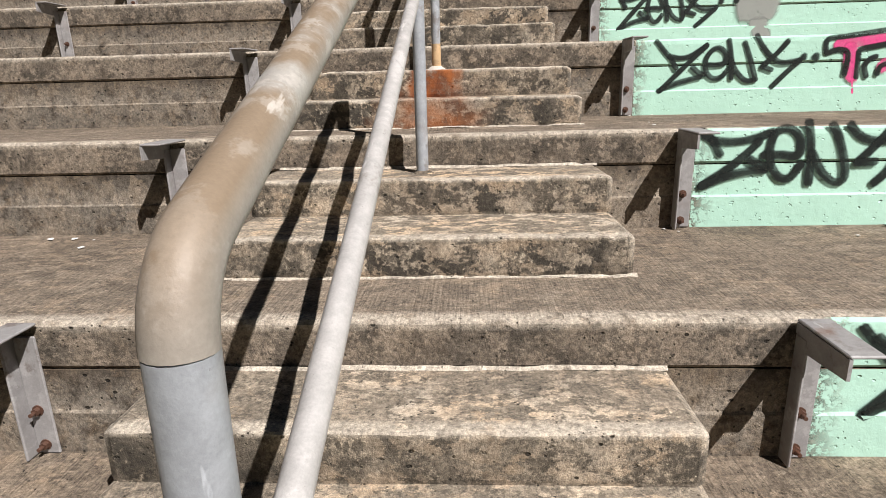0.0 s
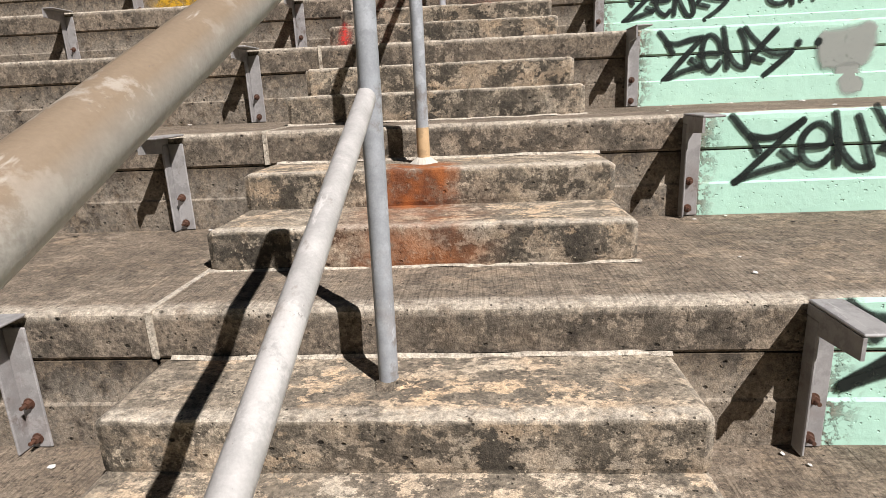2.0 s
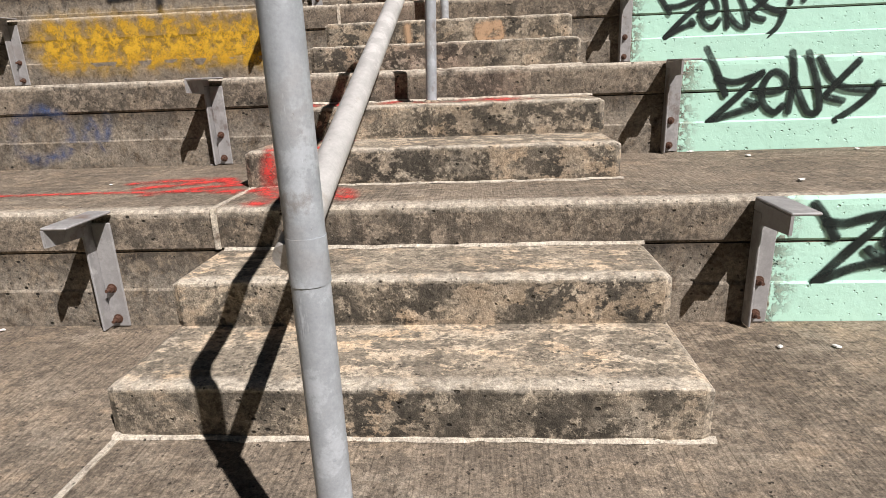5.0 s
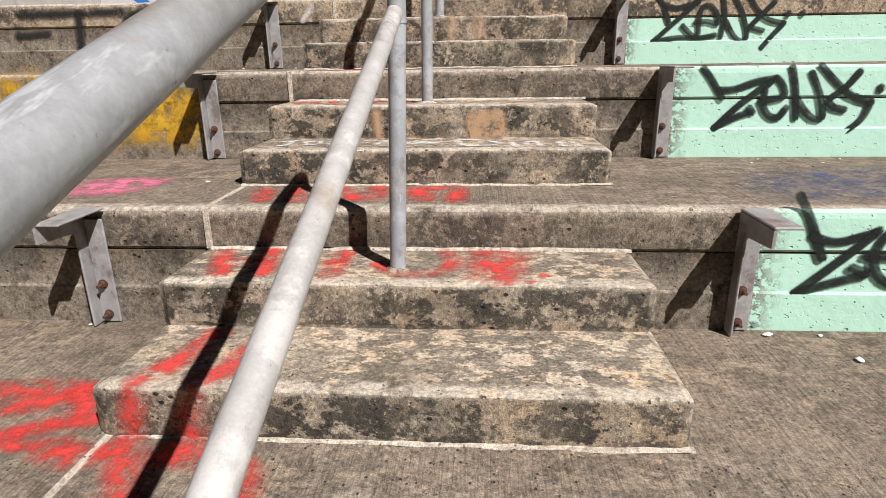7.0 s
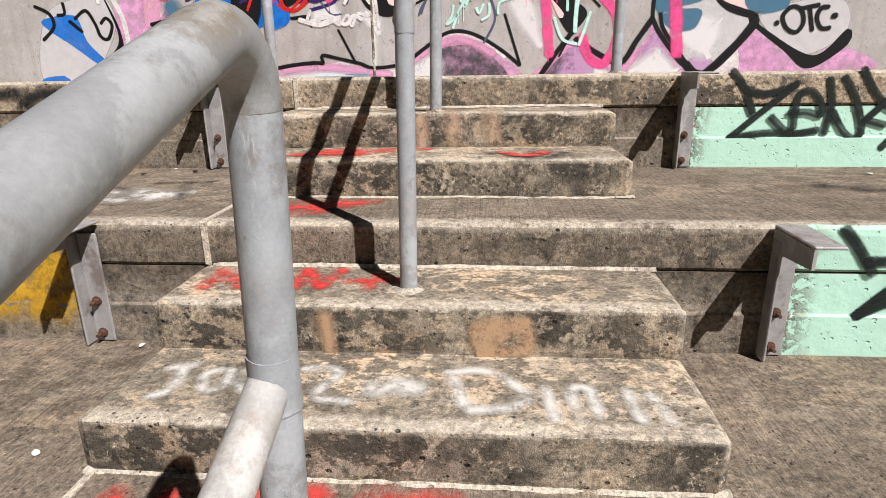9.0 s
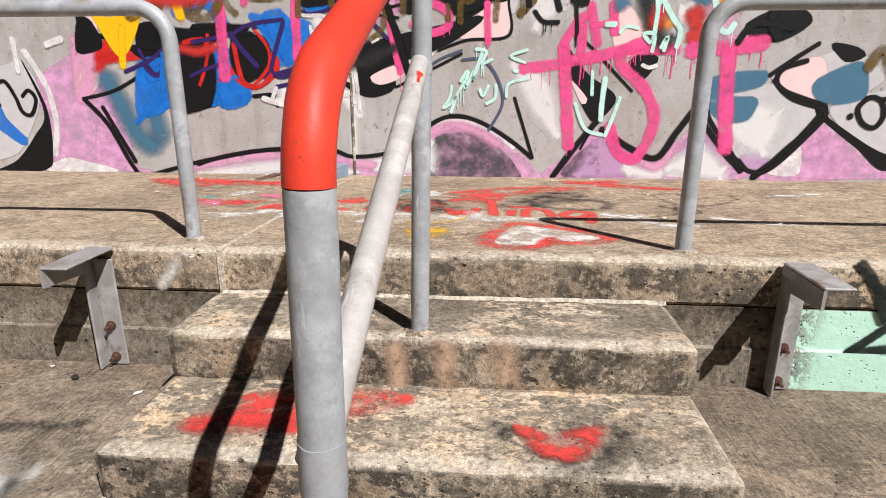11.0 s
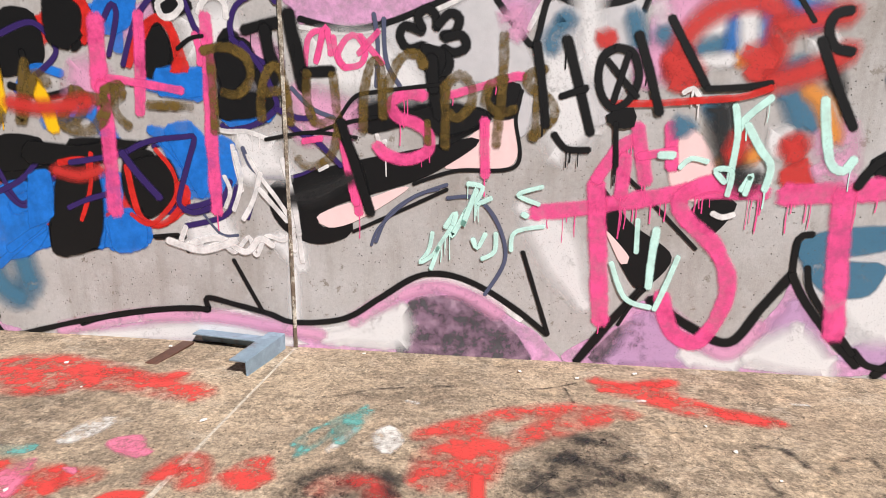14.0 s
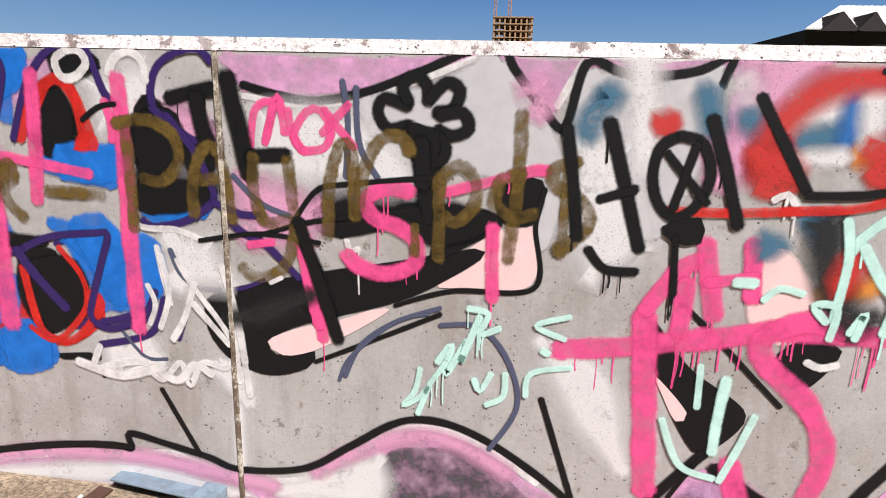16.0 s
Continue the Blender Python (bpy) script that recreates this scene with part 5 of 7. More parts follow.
art = Paint(ON_WALL, "red airbrushed loop", HAZE_RED)
art.stroke(0.075, [(0.127, 3.681), (0.154, 3.763), (0.2, 3.83), (0.271, 3.888), (0.371, 3.915), (0.458, 3.902), (0.504, 3.844), (0.503, 3.743), (0.469, 3.653)])
art.stroke(0.075, [(0.489, 3.813), (0.586, 3.845), (0.743, 3.876)])
art.stroke(0.075, [(0.491, 3.626), (0.631, 3.671), (0.767, 3.744)])
art.stroke(0.075, [(0.589, 3.387), (0.641, 3.398)])
art.stroke(0.075, [(0.421, 3.428), (0.395, 3.35)])
art.fill([(0.393, 3.759), (0.48, 3.778), (0.508, 3.707), (0.449, 3.638), (0.397, 3.665)], 0.05)
art.fill([(0.096, 3.717), (0.184, 3.737), (0.249, 3.675), (0.217, 3.61), (0.126, 3.607)], 0.05)
art.fill([(0.576, 3.415), (0.64, 3.427), (0.652, 3.351), (0.597, 3.335)], 0.05)
art.fill([(-0.159, 3.803), (-0.098, 3.808), (-0.1, 3.759), (-0.146, 3.758)], 0.05)

art = Paint(ON_WALL, "dark purple looping lines", PURPLE)
art.stroke(0.024, [(-2.179, 3.854), (-2.136, 3.914), (-2.118, 3.885), (-2.135, 3.815), (-2.173, 3.713)])
art.stroke(0.024, [(-2.114, 3.673), (-2.046, 3.836), (-1.966, 3.935), (-1.873, 3.977), (-1.832, 3.955), (-1.806, 3.887), (-1.781, 3.819), (-1.741, 3.781)])
art.stroke(0.024, [(-1.627, 3.782), (-1.63, 3.841), (-1.599, 3.908), (-1.532, 3.947), (-1.468, 3.953), (-1.433, 3.919)])
art.stroke(0.024, [(-1.631, 3.782), (-1.56, 3.724), (-1.498, 3.686)])
art.stroke(0.024, [(-1.589, 3.763), (-1.51, 3.665), (-1.463, 3.565), (-1.456, 3.504), (-1.549, 3.438), (-1.664, 3.413), (-1.696, 3.434)])
art.stroke(0.024, [(-2.167, 3.297), (-2.04, 3.357), (-1.873, 3.38), (-1.827, 3.376), (-1.861, 3.276), (-1.911, 3.139), (-1.918, 3.082), (-1.861, 3.05), (-1.775, 3.078), (-1.712, 3.126), (-1.678, 3.195)])
art.stroke(0.024, [(-2.417, 3.258), (-2.266, 3.282), (-2.141, 3.309)])
art.stroke(0.024, [(-2.451, 3.054), (-2.356, 3.094), (-2.253, 3.123)])
art.stroke(0.024, [(-1.456, 3.504), (-1.37, 3.469), (-1.294, 3.468)])
art.stroke(0.024, [(-1.405, 3.443), (-1.352, 3.403), (-1.288, 3.374), (-1.183, 3.272)])
art.stroke(0.034, [(-2.165, 3.308), (-2.105, 3.221), (-2.01, 3.112)])

art = Paint(ON_WALL, "thin slate blue lines", SLATE)
art.stroke(0.018, [(-1.385, 3.588), (-1.303, 3.508), (-1.208, 3.47)])
art.stroke(0.018, [(-1.035, 3.875), (-1.021, 3.772), (-1.023, 3.656), (-1.029, 3.597)])
art.stroke(0.018, [(-0.995, 3.857), (-0.986, 3.696), (-0.931, 3.599)])
art.stroke(0.018, [(-1.613, 3.34), (-1.585, 3.266), (-1.553, 3.234)])

art = Paint(ON_WALL, "white ring, arch and splashes", WHITE)
art.stroke(0.028, [(-1.898, 3.945), (-1.935, 3.915), (-1.919, 3.867), (-1.874, 3.867), (-1.833, 3.907), (-1.854, 3.945), (-1.898, 3.945)])
art.stroke(0.028, [(-1.763, 3.878), (-1.737, 3.926), (-1.692, 3.946), (-1.651, 3.917), (-1.646, 3.86)])
art.stroke(0.022, [(-1.764, 3.431), (-1.687, 3.408), (-1.585, 3.406), (-1.498, 3.377)], drips=6)
art.stroke(0.02, [(-1.658, 3.349), (-1.644, 3.241), (-1.628, 3.153)])
art.stroke(0.02, [(-1.593, 3.309), (-1.553, 3.234), (-1.428, 3.051), (-1.402, 2.914)])
art.stroke(0.02, [(-1.704, 3.216), (-1.682, 3.15), (-1.71, 3.077)])
art.stroke(0.02, [(-1.424, 3.379), (-1.412, 3.141), (-1.403, 2.891)])
art.stroke(0.02, [(0.18, 3.586), (0.214, 3.604), (0.243, 3.569)], drips=4)
art.stroke(0.02, [(-1.028, 3.404), (-1.018, 3.374), (-0.991, 3.379)], drips=4)

art = Paint(ON_WALL, "hot pink bars and letters with drips", HOT_PINK)
art.stroke(0.08, [(-2.214, 3.854), (-2.224, 3.712), (-2.228, 3.577)], drips=2)
art.stroke(0.072, [(-2.215, 3.588), (-2.219, 3.35), (-2.227, 3.042)], drips=5)
art.stroke(0.05, [(-2.023, 3.876), (-2.038, 3.675), (-2.06, 3.475)], drips=4)
art.stroke(0.035, [(-2.191, 3.62), (-2.054, 3.602), (-1.863, 3.571)])
art.stroke(0.056, [(-1.736, 3.869), (-1.737, 3.64), (-1.747, 3.368), (-1.747, 3.056)], drips=5)
art.stroke(0.03, [(-1.787, 3.8), (-1.771, 3.74), (-1.773, 3.68)])
art.stroke(0.026, [(-1.325, 3.669), (-1.307, 3.777), (-1.272, 3.81), (-1.247, 3.797), (-1.273, 3.7)])
art.stroke(0.026, [(-1.277, 3.69), (-1.242, 3.811), (-1.226, 3.811), (-1.213, 3.72)])
art.stroke(0.026, [(-1.202, 3.788), (-1.188, 3.711), (-1.164, 3.673)])
art.stroke(0.026, [(-1.158, 3.669), (-1.184, 3.721), (-1.144, 3.785), (-1.103, 3.79), (-1.071, 3.733), (-1.095, 3.682), (-1.158, 3.669)])
art.stroke(0.026, [(-1.092, 3.794), (-1.002, 3.686)])
art.stroke(0.026, [(-1.016, 3.81), (-1.1, 3.723)])
art.stroke(0.05, [(-0.835, 3.562), (-0.901, 3.57), (-0.967, 3.535), (-0.943, 3.479), (-0.86, 3.451), (-0.808, 3.402), (-0.818, 3.34), (-0.902, 3.305), (-0.987, 3.323), (-1.029, 3.363)], drips=6)
art.stroke(0.034, [(-0.738, 3.565), (-0.618, 3.597), (-0.481, 3.639), (-0.433, 3.64)], drips=2)
art.stroke(0.042, [(-0.584, 3.47), (-0.582, 3.38), (-0.576, 3.246)], drips=4)
art.stroke(0.034, [(-1.179, 3.388), (-1.151, 3.241), (-1.122, 3.112)], drips=3)
art.stroke(0.03, [(-1.343, 3.372), (-1.266, 3.385)])

art = Paint(ON_WALL, "black flower and tag letters", BLACK)
art.stroke(0.036, [(-0.84, 3.809), (-0.909, 3.83), (-0.93, 3.792), (-0.9, 3.745), (-0.84, 3.756)])
art.stroke(0.036, [(-0.84, 3.822), (-0.859, 3.868), (-0.82, 3.894), (-0.788, 3.869), (-0.784, 3.822)])
art.stroke(0.036, [(-0.78, 3.832), (-0.732, 3.877), (-0.694, 3.857), (-0.711, 3.807), (-0.76, 3.795)])
art.stroke(0.036, [(-0.75, 3.786), (-0.685, 3.796), (-0.665, 3.753), (-0.71, 3.73), (-0.756, 3.748)])
art.stroke(0.036, [(-0.77, 3.738), (-0.729, 3.695), (-0.749, 3.654), (-0.795, 3.671), (-0.809, 3.728)])
art.stroke(0.036, [(-0.83, 3.756), (-0.839, 3.699), (-0.809, 3.67)])
art.fill([(-0.84, 3.756), (-0.75, 3.738), (-0.759, 3.652), (-0.815, 3.631)], 0.01)
art.stroke(0.05, [(-0.803, 3.709), (-0.794, 3.583)])
art.stroke(0.045, [(-1.574, 3.812), (-1.509, 3.83), (-1.434, 3.843)], drips=4)
art.stroke(0.05, [(-1.488, 3.823), (-1.473, 3.726), (-1.455, 3.686)])
art.stroke(0.056, [(-1.385, 3.882), (-1.373, 3.805), (-1.356, 3.728), (-1.331, 3.589)], drips=1)
art.stroke(0.045, [(-1.328, 3.649), (-1.211, 3.656)])
art.stroke(0.04, [(-1.188, 3.43), (-1.117, 3.285), (-1.067, 3.092)])
art.stroke(0.016, [(-1.198, 3.45), (-1.12, 3.554), (-1.025, 3.577), (-0.819, 3.602), (-0.758, 3.607)])
art.stroke(0.016, [(-1.308, 3.405), (-1.155, 3.452), (-1.027, 3.476)])
art.stroke(0.016, [(-1.867, 3.739), (-1.807, 3.78), (-1.751, 3.79)])
art.stroke(0.016, [(-1.509, 3.376), (-1.308, 3.409), (-1.114, 3.391)])
art.stroke(0.03, [(0.108, 3.86), (0.151, 3.79), (0.206, 3.701), (0.262, 3.611)])
art.stroke(0.024, [(0.263, 3.602), (0.396, 3.609), (0.5, 3.626)])
art.stroke(0.036, [(0.742, 3.884), (0.69, 3.87), (0.674, 3.815), (0.705, 3.755), (0.768, 3.739)])
art.stroke(0.036, [(0.655, 3.781), (0.722, 3.641), (0.819, 3.462)])
art.stroke(0.018, [(0.395, 3.929), (0.516, 3.967), (0.555, 3.93), (0.619, 3.846)])

art = Paint(ON_WALL, "long red line", RED)
art.stroke(0.028, [(-0.101, 3.544), (0.059, 3.545), (0.241, 3.558), (0.401, 3.574), (0.502, 3.608)])

art = Paint(ON_WALL, "brown-gold handwriting reading nor-payments", BROWN)
art.stroke(0.042, [(-2.364, 3.574), (-2.319, 3.56), (-2.316, 3.489), (-2.368, 3.433), (-2.386, 3.444)])
art.stroke(0.042, [(-2.219, 3.562), (-2.144, 3.594), (-2.136, 3.548), (-2.195, 3.514), (-2.221, 3.55)])
art.stroke(0.042, [(-2.161, 3.585), (-2.169, 3.483), (-2.114, 3.42)])
art.stroke(0.042, [(-2.02, 3.513), (-1.825, 3.508)])
art.stroke(0.042, [(-1.727, 3.741), (-1.724, 3.538), (-1.728, 3.401)])
art.stroke(0.042, [(-1.757, 3.731), (-1.656, 3.746), (-1.572, 3.704), (-1.561, 3.624), (-1.617, 3.561), (-1.683, 3.568)])
art.stroke(0.042, [(-1.521, 3.46), (-1.512, 3.584), (-1.471, 3.666), (-1.425, 3.647), (-1.394, 3.444)])
art.stroke(0.042, [(-1.513, 3.564), (-1.407, 3.583)])
art.stroke(0.042, [(-1.317, 3.649), (-1.318, 3.518), (-1.28, 3.447), (-1.215, 3.46)])
art.stroke(0.042, [(-1.208, 3.642), (-1.196, 3.491), (-1.2, 3.388), (-1.236, 3.302), (-1.315, 3.266), (-1.369, 3.301)])
art.stroke(0.042, [(-1.088, 3.417), (-1.075, 3.596), (-1.039, 3.695), (-1.007, 3.656), (-1.002, 3.477)])
art.stroke(0.042, [(-0.989, 3.498), (-0.97, 3.628), (-0.92, 3.712), (-0.86, 3.721), (-0.835, 3.679)])
art.stroke(0.042, [(-0.745, 3.363), (-0.746, 3.604)])
art.stroke(0.042, [(-0.742, 3.604), (-0.689, 3.648), (-0.638, 3.597), (-0.646, 3.524), (-0.696, 3.477), (-0.733, 3.502)])
art.stroke(0.042, [(-0.517, 3.798), (-0.516, 3.629), (-0.535, 3.372)])
art.stroke(0.042, [(-0.504, 3.633), (-0.568, 3.608), (-0.58, 3.54), (-0.525, 3.502), (-0.466, 3.514)])
art.stroke(0.042, [(-0.351, 3.671), (-0.414, 3.65), (-0.411, 3.603), (-0.341, 3.566), (-0.307, 3.499), (-0.354, 3.439), (-0.396, 3.413)])
art.stroke(0.03, [(-0.378, 3.708), (-0.382, 3.398)])
art.stroke(0.03, [(-0.818, 3.463), (-0.814, 3.371)])

art = Paint(ON_WALL, "pale mint letters", MINT)
art.stroke(0.03, [(0.508, 3.572), (0.432, 3.504), (0.397, 3.446)], drips=2)
art.stroke(0.03, [(0.433, 3.47), (0.492, 3.377), (0.539, 3.313), (0.528, 3.218)], drips=2)
art.stroke(0.026, [(0.379, 3.54), (0.4, 3.427), (0.39, 3.251)], drips=1)
art.stroke(0.036, [(0.7, 3.568), (0.725, 3.439), (0.759, 3.327), (0.808, 3.3), (0.84, 3.346)], drips=3)

art = Paint(ON_WALL, "black tag letters with drips", BLACK)
art.stroke(0.042, [(-1.18, 3.458), (-1.13, 3.298), (-1.06, 3.075)])
art.stroke(0.038, [(-0.276, 3.784), (-0.233, 3.653), (-0.163, 3.428)], drips=1)
art.stroke(0.028, [(-0.287, 3.567), (-0.189, 3.6)])
art.stroke(0.035, [(-0.39, 3.765), (-0.363, 3.616), (-0.341, 3.452)], drips=2)
art.stroke(0.028, [(-0.306, 3.42), (-0.253, 3.363), (-0.164, 3.36)], drips=3)
art.stroke(0.030, [(-0.085, 3.752), (-0.133, 3.72), (-0.147, 3.641), (-0.123, 3.562), (-0.073, 3.524), (-0.017, 3.568), (0.007, 3.648), (-0.023, 3.731), (-0.085, 3.752)])
art.stroke(0.024, [(-0.117, 3.705), (0.006, 3.569)])
art.stroke(0.024, [(-0.038, 3.731), (-0.083, 3.548)])
art.stroke(0.035, [(-0.007, 3.8), (0.045, 3.665), (0.097, 3.509)], drips=1)
art.fill([(-0.108, 3.498), (-0.004, 3.528), (0.005, 3.455), (-0.071, 3.451)], 0.004)
art.stroke(0.021, [(-0.066, 3.467), (-0.053, 3.299)], drips=5)
art.stroke(0.056, [(1.06, 3.449), (1.05, 3.346), (1.1, 3.268)])
art.stroke(0.037, [(0.87, 3.241), (0.958, 3.346), (1.17, 3.32)])
art.stroke(0.030, [(1.65, 2.93), (1.61, 2.87), (1.65, 2.788), (1.72, 2.762), (1.76, 2.823), (1.74, 2.905), (1.69, 2.937), (1.65, 2.93)])
art.stroke(0.030, [(1.73, 2.923), (1.85, 2.944)])
art.stroke(0.030, [(1.79, 2.923), (1.83, 2.773)])
art.stroke(0.030, [(1.92, 2.929), (1.87, 2.922), (1.85, 2.859), (1.89, 2.787), (1.95, 2.787)])
art.stroke(0.039, [(1.57, 2.827), (1.58, 2.827)])
art.stroke(0.039, [(1.96, 2.866), (1.98, 2.869)])

art = Paint(ON_WALL, "brown-gold handwriting reading nor-payments", BROWN)
art.stroke(0.056, [(-3.03, 3.464), (-2.96, 3.632), (-2.9, 3.604), (-2.91, 3.435)])
art.stroke(0.056, [(-2.77, 3.519), (-2.82, 3.463), (-2.79, 3.406), (-2.71, 3.463), (-2.77, 3.519)])
art.stroke(0.056, [(-2.56, 3.683), (-2.62, 3.434), (-2.53, 3.628), (-2.47, 3.6)])
art.stroke(0.056, [(-2.36, 3.545), (-2.42, 3.433), (-2.29, 3.405), (-2.21, 3.516), (-2.36, 3.545)])
art.stroke(0.069, [(1.62, 3.098), (1.69, 3.2), (1.79, 3.028)])
art.stroke(0.069, [(1.8, 3.131), (1.89, 3.027), (1.94, 3.164)])

art = Paint(ON_WALL, "white scribbles and runs", WHITE)
art.stroke(0.024, [(-1.9, 2.986), (-1.93, 2.899), (-1.84, 2.928), (-1.83, 2.887), (-1.74, 2.916), (-1.68, 2.879), (-1.61, 2.948), (-1.58, 2.868), (-1.53, 2.955), (-1.45, 2.942), (-1.39, 2.988), (-1.37, 2.845)])
art.stroke(0.024, [(-1.54, 3.233), (-1.58, 3.113), (-1.63, 3.029)])
art.stroke(0.023, [(-1.55, 3.165), (-1.43, 3.025)])
art.stroke(0.026, [(-1.44, 3.297), (-1.4, 3.127), (-1.38, 2.968)])
art.stroke(0.023, [(-1.65, 3.322), (-1.63, 3.188), (-1.67, 3.067)])
art.stroke(0.017, [(-1.28, 3.251), (-1.24, 3.272)])
art.stroke(0.024, [(0.341, 3.119), (0.382, 3.104), (0.426, 3.117)])
art.stroke(0.031, [(-1.88, 2.909), (-1.75, 2.94), (-1.63, 2.881), (-1.56, 2.943), (-1.5, 2.913)])
art.stroke(0.035, [(-3.6, 3.285), (-3.6, 3.08)])
art.stroke(0.039, [(-3.93, 3.232), (-3.8, 3.268)])
art.stroke(0.043, [(-3.38, 3.246), (-3.27, 3.281)])
art.stroke(0.035, [(-1.99, 2.92), (-1.83, 2.882), (-1.67, 2.93)])

art = Paint(ON_WALL, "black mist round the dark shapes", HAZE_BLACK)
art.fill([(-1.44, 3.124), (-1.28, 3.213), (-1.13, 3.223), (-1.29, 3.096)], 0.050)

art = Paint(ON_WALL, "red mist over the dark letters", HAZE_RED)
art.stroke(0.064, [(-2.66, 3.516), (-2.5, 3.494), (-2.29, 3.521)])
art.stroke(0.049, [(-2.49, 3.224), (-2.38, 3.202), (-2.27, 3.23)])

art = Paint(ON_WALL, "pale mint scribbled tag", MINT)
art.stroke(0.019, [(-0.792, 3), (-0.809, 2.919), (-0.846, 2.865), (-0.79, 2.901), (-0.763, 2.944), (-0.798, 2.839)])
art.stroke(0.024, [(-0.738, 3.025), (-0.695, 3.086), (-0.71, 2.988), (-0.642, 3.109), (-0.666, 3.031), (-0.61, 3.187)])
art.stroke(0.021, [(-0.646, 3.212), (-0.585, 3.198), (-0.608, 3.131), (-0.548, 3.154)], drips=5)
art.stroke(0.021, [(-0.619, 2.977), (-0.6, 2.939), (-0.567, 3.001)])
art.stroke(0.021, [(-0.523, 3.005), (-0.527, 2.926), (-0.579, 2.892)])
art.stroke(0.019, [(-0.763, 2.944), (-0.711, 3.027)], drips=4)
art.stroke(0.019, [(-0.338, 3.207), (-0.437, 3.172), (-0.349, 3.133)])
art.stroke(0.019, [(-0.457, 2.933), (-0.444, 3.012), (-0.325, 3.042)])
art.stroke(0.024, [(-0.414, 3.091), (-0.397, 3.083)])
art.stroke(0.031, [(0.131, 3.046), (0.122, 2.913), (0.121, 2.796)])
art.stroke(0.021, [(0.053, 3.084), (0.058, 2.945)])
art.stroke(0.024, [(0.228, 2.933), (0.189, 2.804), (0.154, 2.7)])
art.stroke(0.023, [(-0.039, 2.897), (0.029, 2.746), (0.136, 2.708)])
art.stroke(0.021, [(0.196, 3.299), (0.236, 3.336), (0.299, 3.324)])
art.stroke(0.023, [(0.373, 3.244), (0.334, 3.292), (0.395, 3.288), (0.389, 3.193)])
art.stroke(0.023, [(0.438, 3.215), (0.471, 3.277), (0.456, 3.199)])
art.stroke(0.031, [(0.113, 3.347), (0.167, 3.347)])
Paint(ON_FLOOR, "faded red spray and lettering on the platform", FADED_RED).stroke(0.069, [(-0.736, 9.295), (-0.596, 9.389), (-0.421, 9.492), (-0.161, 9.562), (-0.013, 9.532)])
Paint(ON_FLOOR, "faded red spray and lettering on the platform", FADED_RED).stroke(0.069, [(-0.104, 9.816), (0.029, 9.776), (0.208, 9.848)])
Paint(ON_FLOOR, "faded red spray and lettering on the platform", FADED_RED).stroke(0.069, [(0.129, 9.735), (0.308, 9.609), (0.459, 9.536)])
Paint(ON_FLOOR, "faded red spray and lettering on the platform", FADED_RED).stroke(0.069, [(-0.978, 8.965), (-0.857, 9.007), (-0.777, 8.898)])
Paint(ON_FLOOR, "faded red spray and lettering on the platform", FADED_RED).stroke(0.069, [(-1.53, 8.798), (-1.38, 8.786), (-1.21, 8.776)])
Paint(ON_FLOOR, "faded red spray and lettering on the platform", FADED_RED).stroke(0.069, [(-1.45, 8.949), (-1.4, 9.05), (-1.33, 8.931)])
Paint(ON_FLOOR, "faded red spray and lettering on the platform", FADED_RED).stroke(0.069, [(-2.1, 9.616), (-1.85, 9.588), (-1.76, 9.649)])
Paint(ON_FLOOR, "faded red spray and lettering on the platform", FADED_RED).stroke(0.069, [(-1.79, 8.917), (-1.64, 8.931)])
Paint(ON_FLOOR, "faded red spray and lettering on the platform", FADED_RED).fill([(-0.716, 9.017), (-0.716, 9.196), (-0.566, 9.379), (-0.488, 9.296), (-0.247, 9.527), (-0.095, 9.485), (-0.264, 9.363), (-0.452, 9.232), (-0.517, 9.043)], 0.06)
Paint(ON_FLOOR, "faded red spray and lettering on the platform", FADED_RED).fill([(-0.095, 9.738), (0.189, 9.832), (0.183, 9.655), (0.425, 9.6), (0.51, 9.529), (0.245, 9.532), (0.018, 9.655)], 0.05)
Paint(ON_FLOOR, "faded red spray and lettering on the platform", FADED_RED).fill([(-2.58, 9.655), (-2.35, 9.753), (-1.91, 9.635), (-1.57, 9.525), (-1.62, 9.421), (-1.95, 9.47), (-2.2, 9.385), (-2.36, 9.411)], 0.06)
Paint(ON_FLOOR, "faded red spray and lettering on the platform", FADED_RED).fill([(-1.95, 8.966), (-1.75, 8.963), (-1.69, 8.862), (-1.81, 8.82)], 0.05)
Paint(ON_FLOOR, "faded red spray and lettering on the platform", FADED_RED).fill([(-1.28, 8.997), (-1.19, 9.099), (-1.13, 8.989), (-1.2, 8.926)], 0.04)
Paint(ON_FLOOR, "faded red handwritten letters on the platform", FLOOR_RED).stroke(0.041, [(-0.734, 8.829), (-0.69, 8.694), (-0.668, 8.794), (-0.631, 8.7), (-0.603, 8.844)])
Paint(ON_FLOOR, "faded red handwritten letters on the platform", FLOOR_RED).stroke(0.041, [(-0.543, 9.083), (-0.529, 8.706)])
Paint(ON_FLOOR, "faded red handwritten letters on the platform", FLOOR_RED).stroke(0.041, [(-0.451, 8.81), (-0.46, 8.709)])
Paint(ON_FLOOR, "faded red handwritten letters on the platform", FLOOR_RED).stroke(0.041, [(-0.398, 8.68), (-0.382, 8.837), (-0.306, 8.839), (-0.287, 8.693)])
Paint(ON_FLOOR, "faded red handwritten letters on the platform", FLOOR_RED).stroke(0.041, [(-0.106, 8.783), (-0.184, 8.816), (-0.239, 8.717), (-0.187, 8.67), (-0.113, 8.754), (-0.147, 8.578)])
Paint(ON_FLOOR, "faded red handwritten letters on the platform", FLOOR_RED).stroke(0.041, [(-0.451, 8.895), (-0.365, 8.905)])
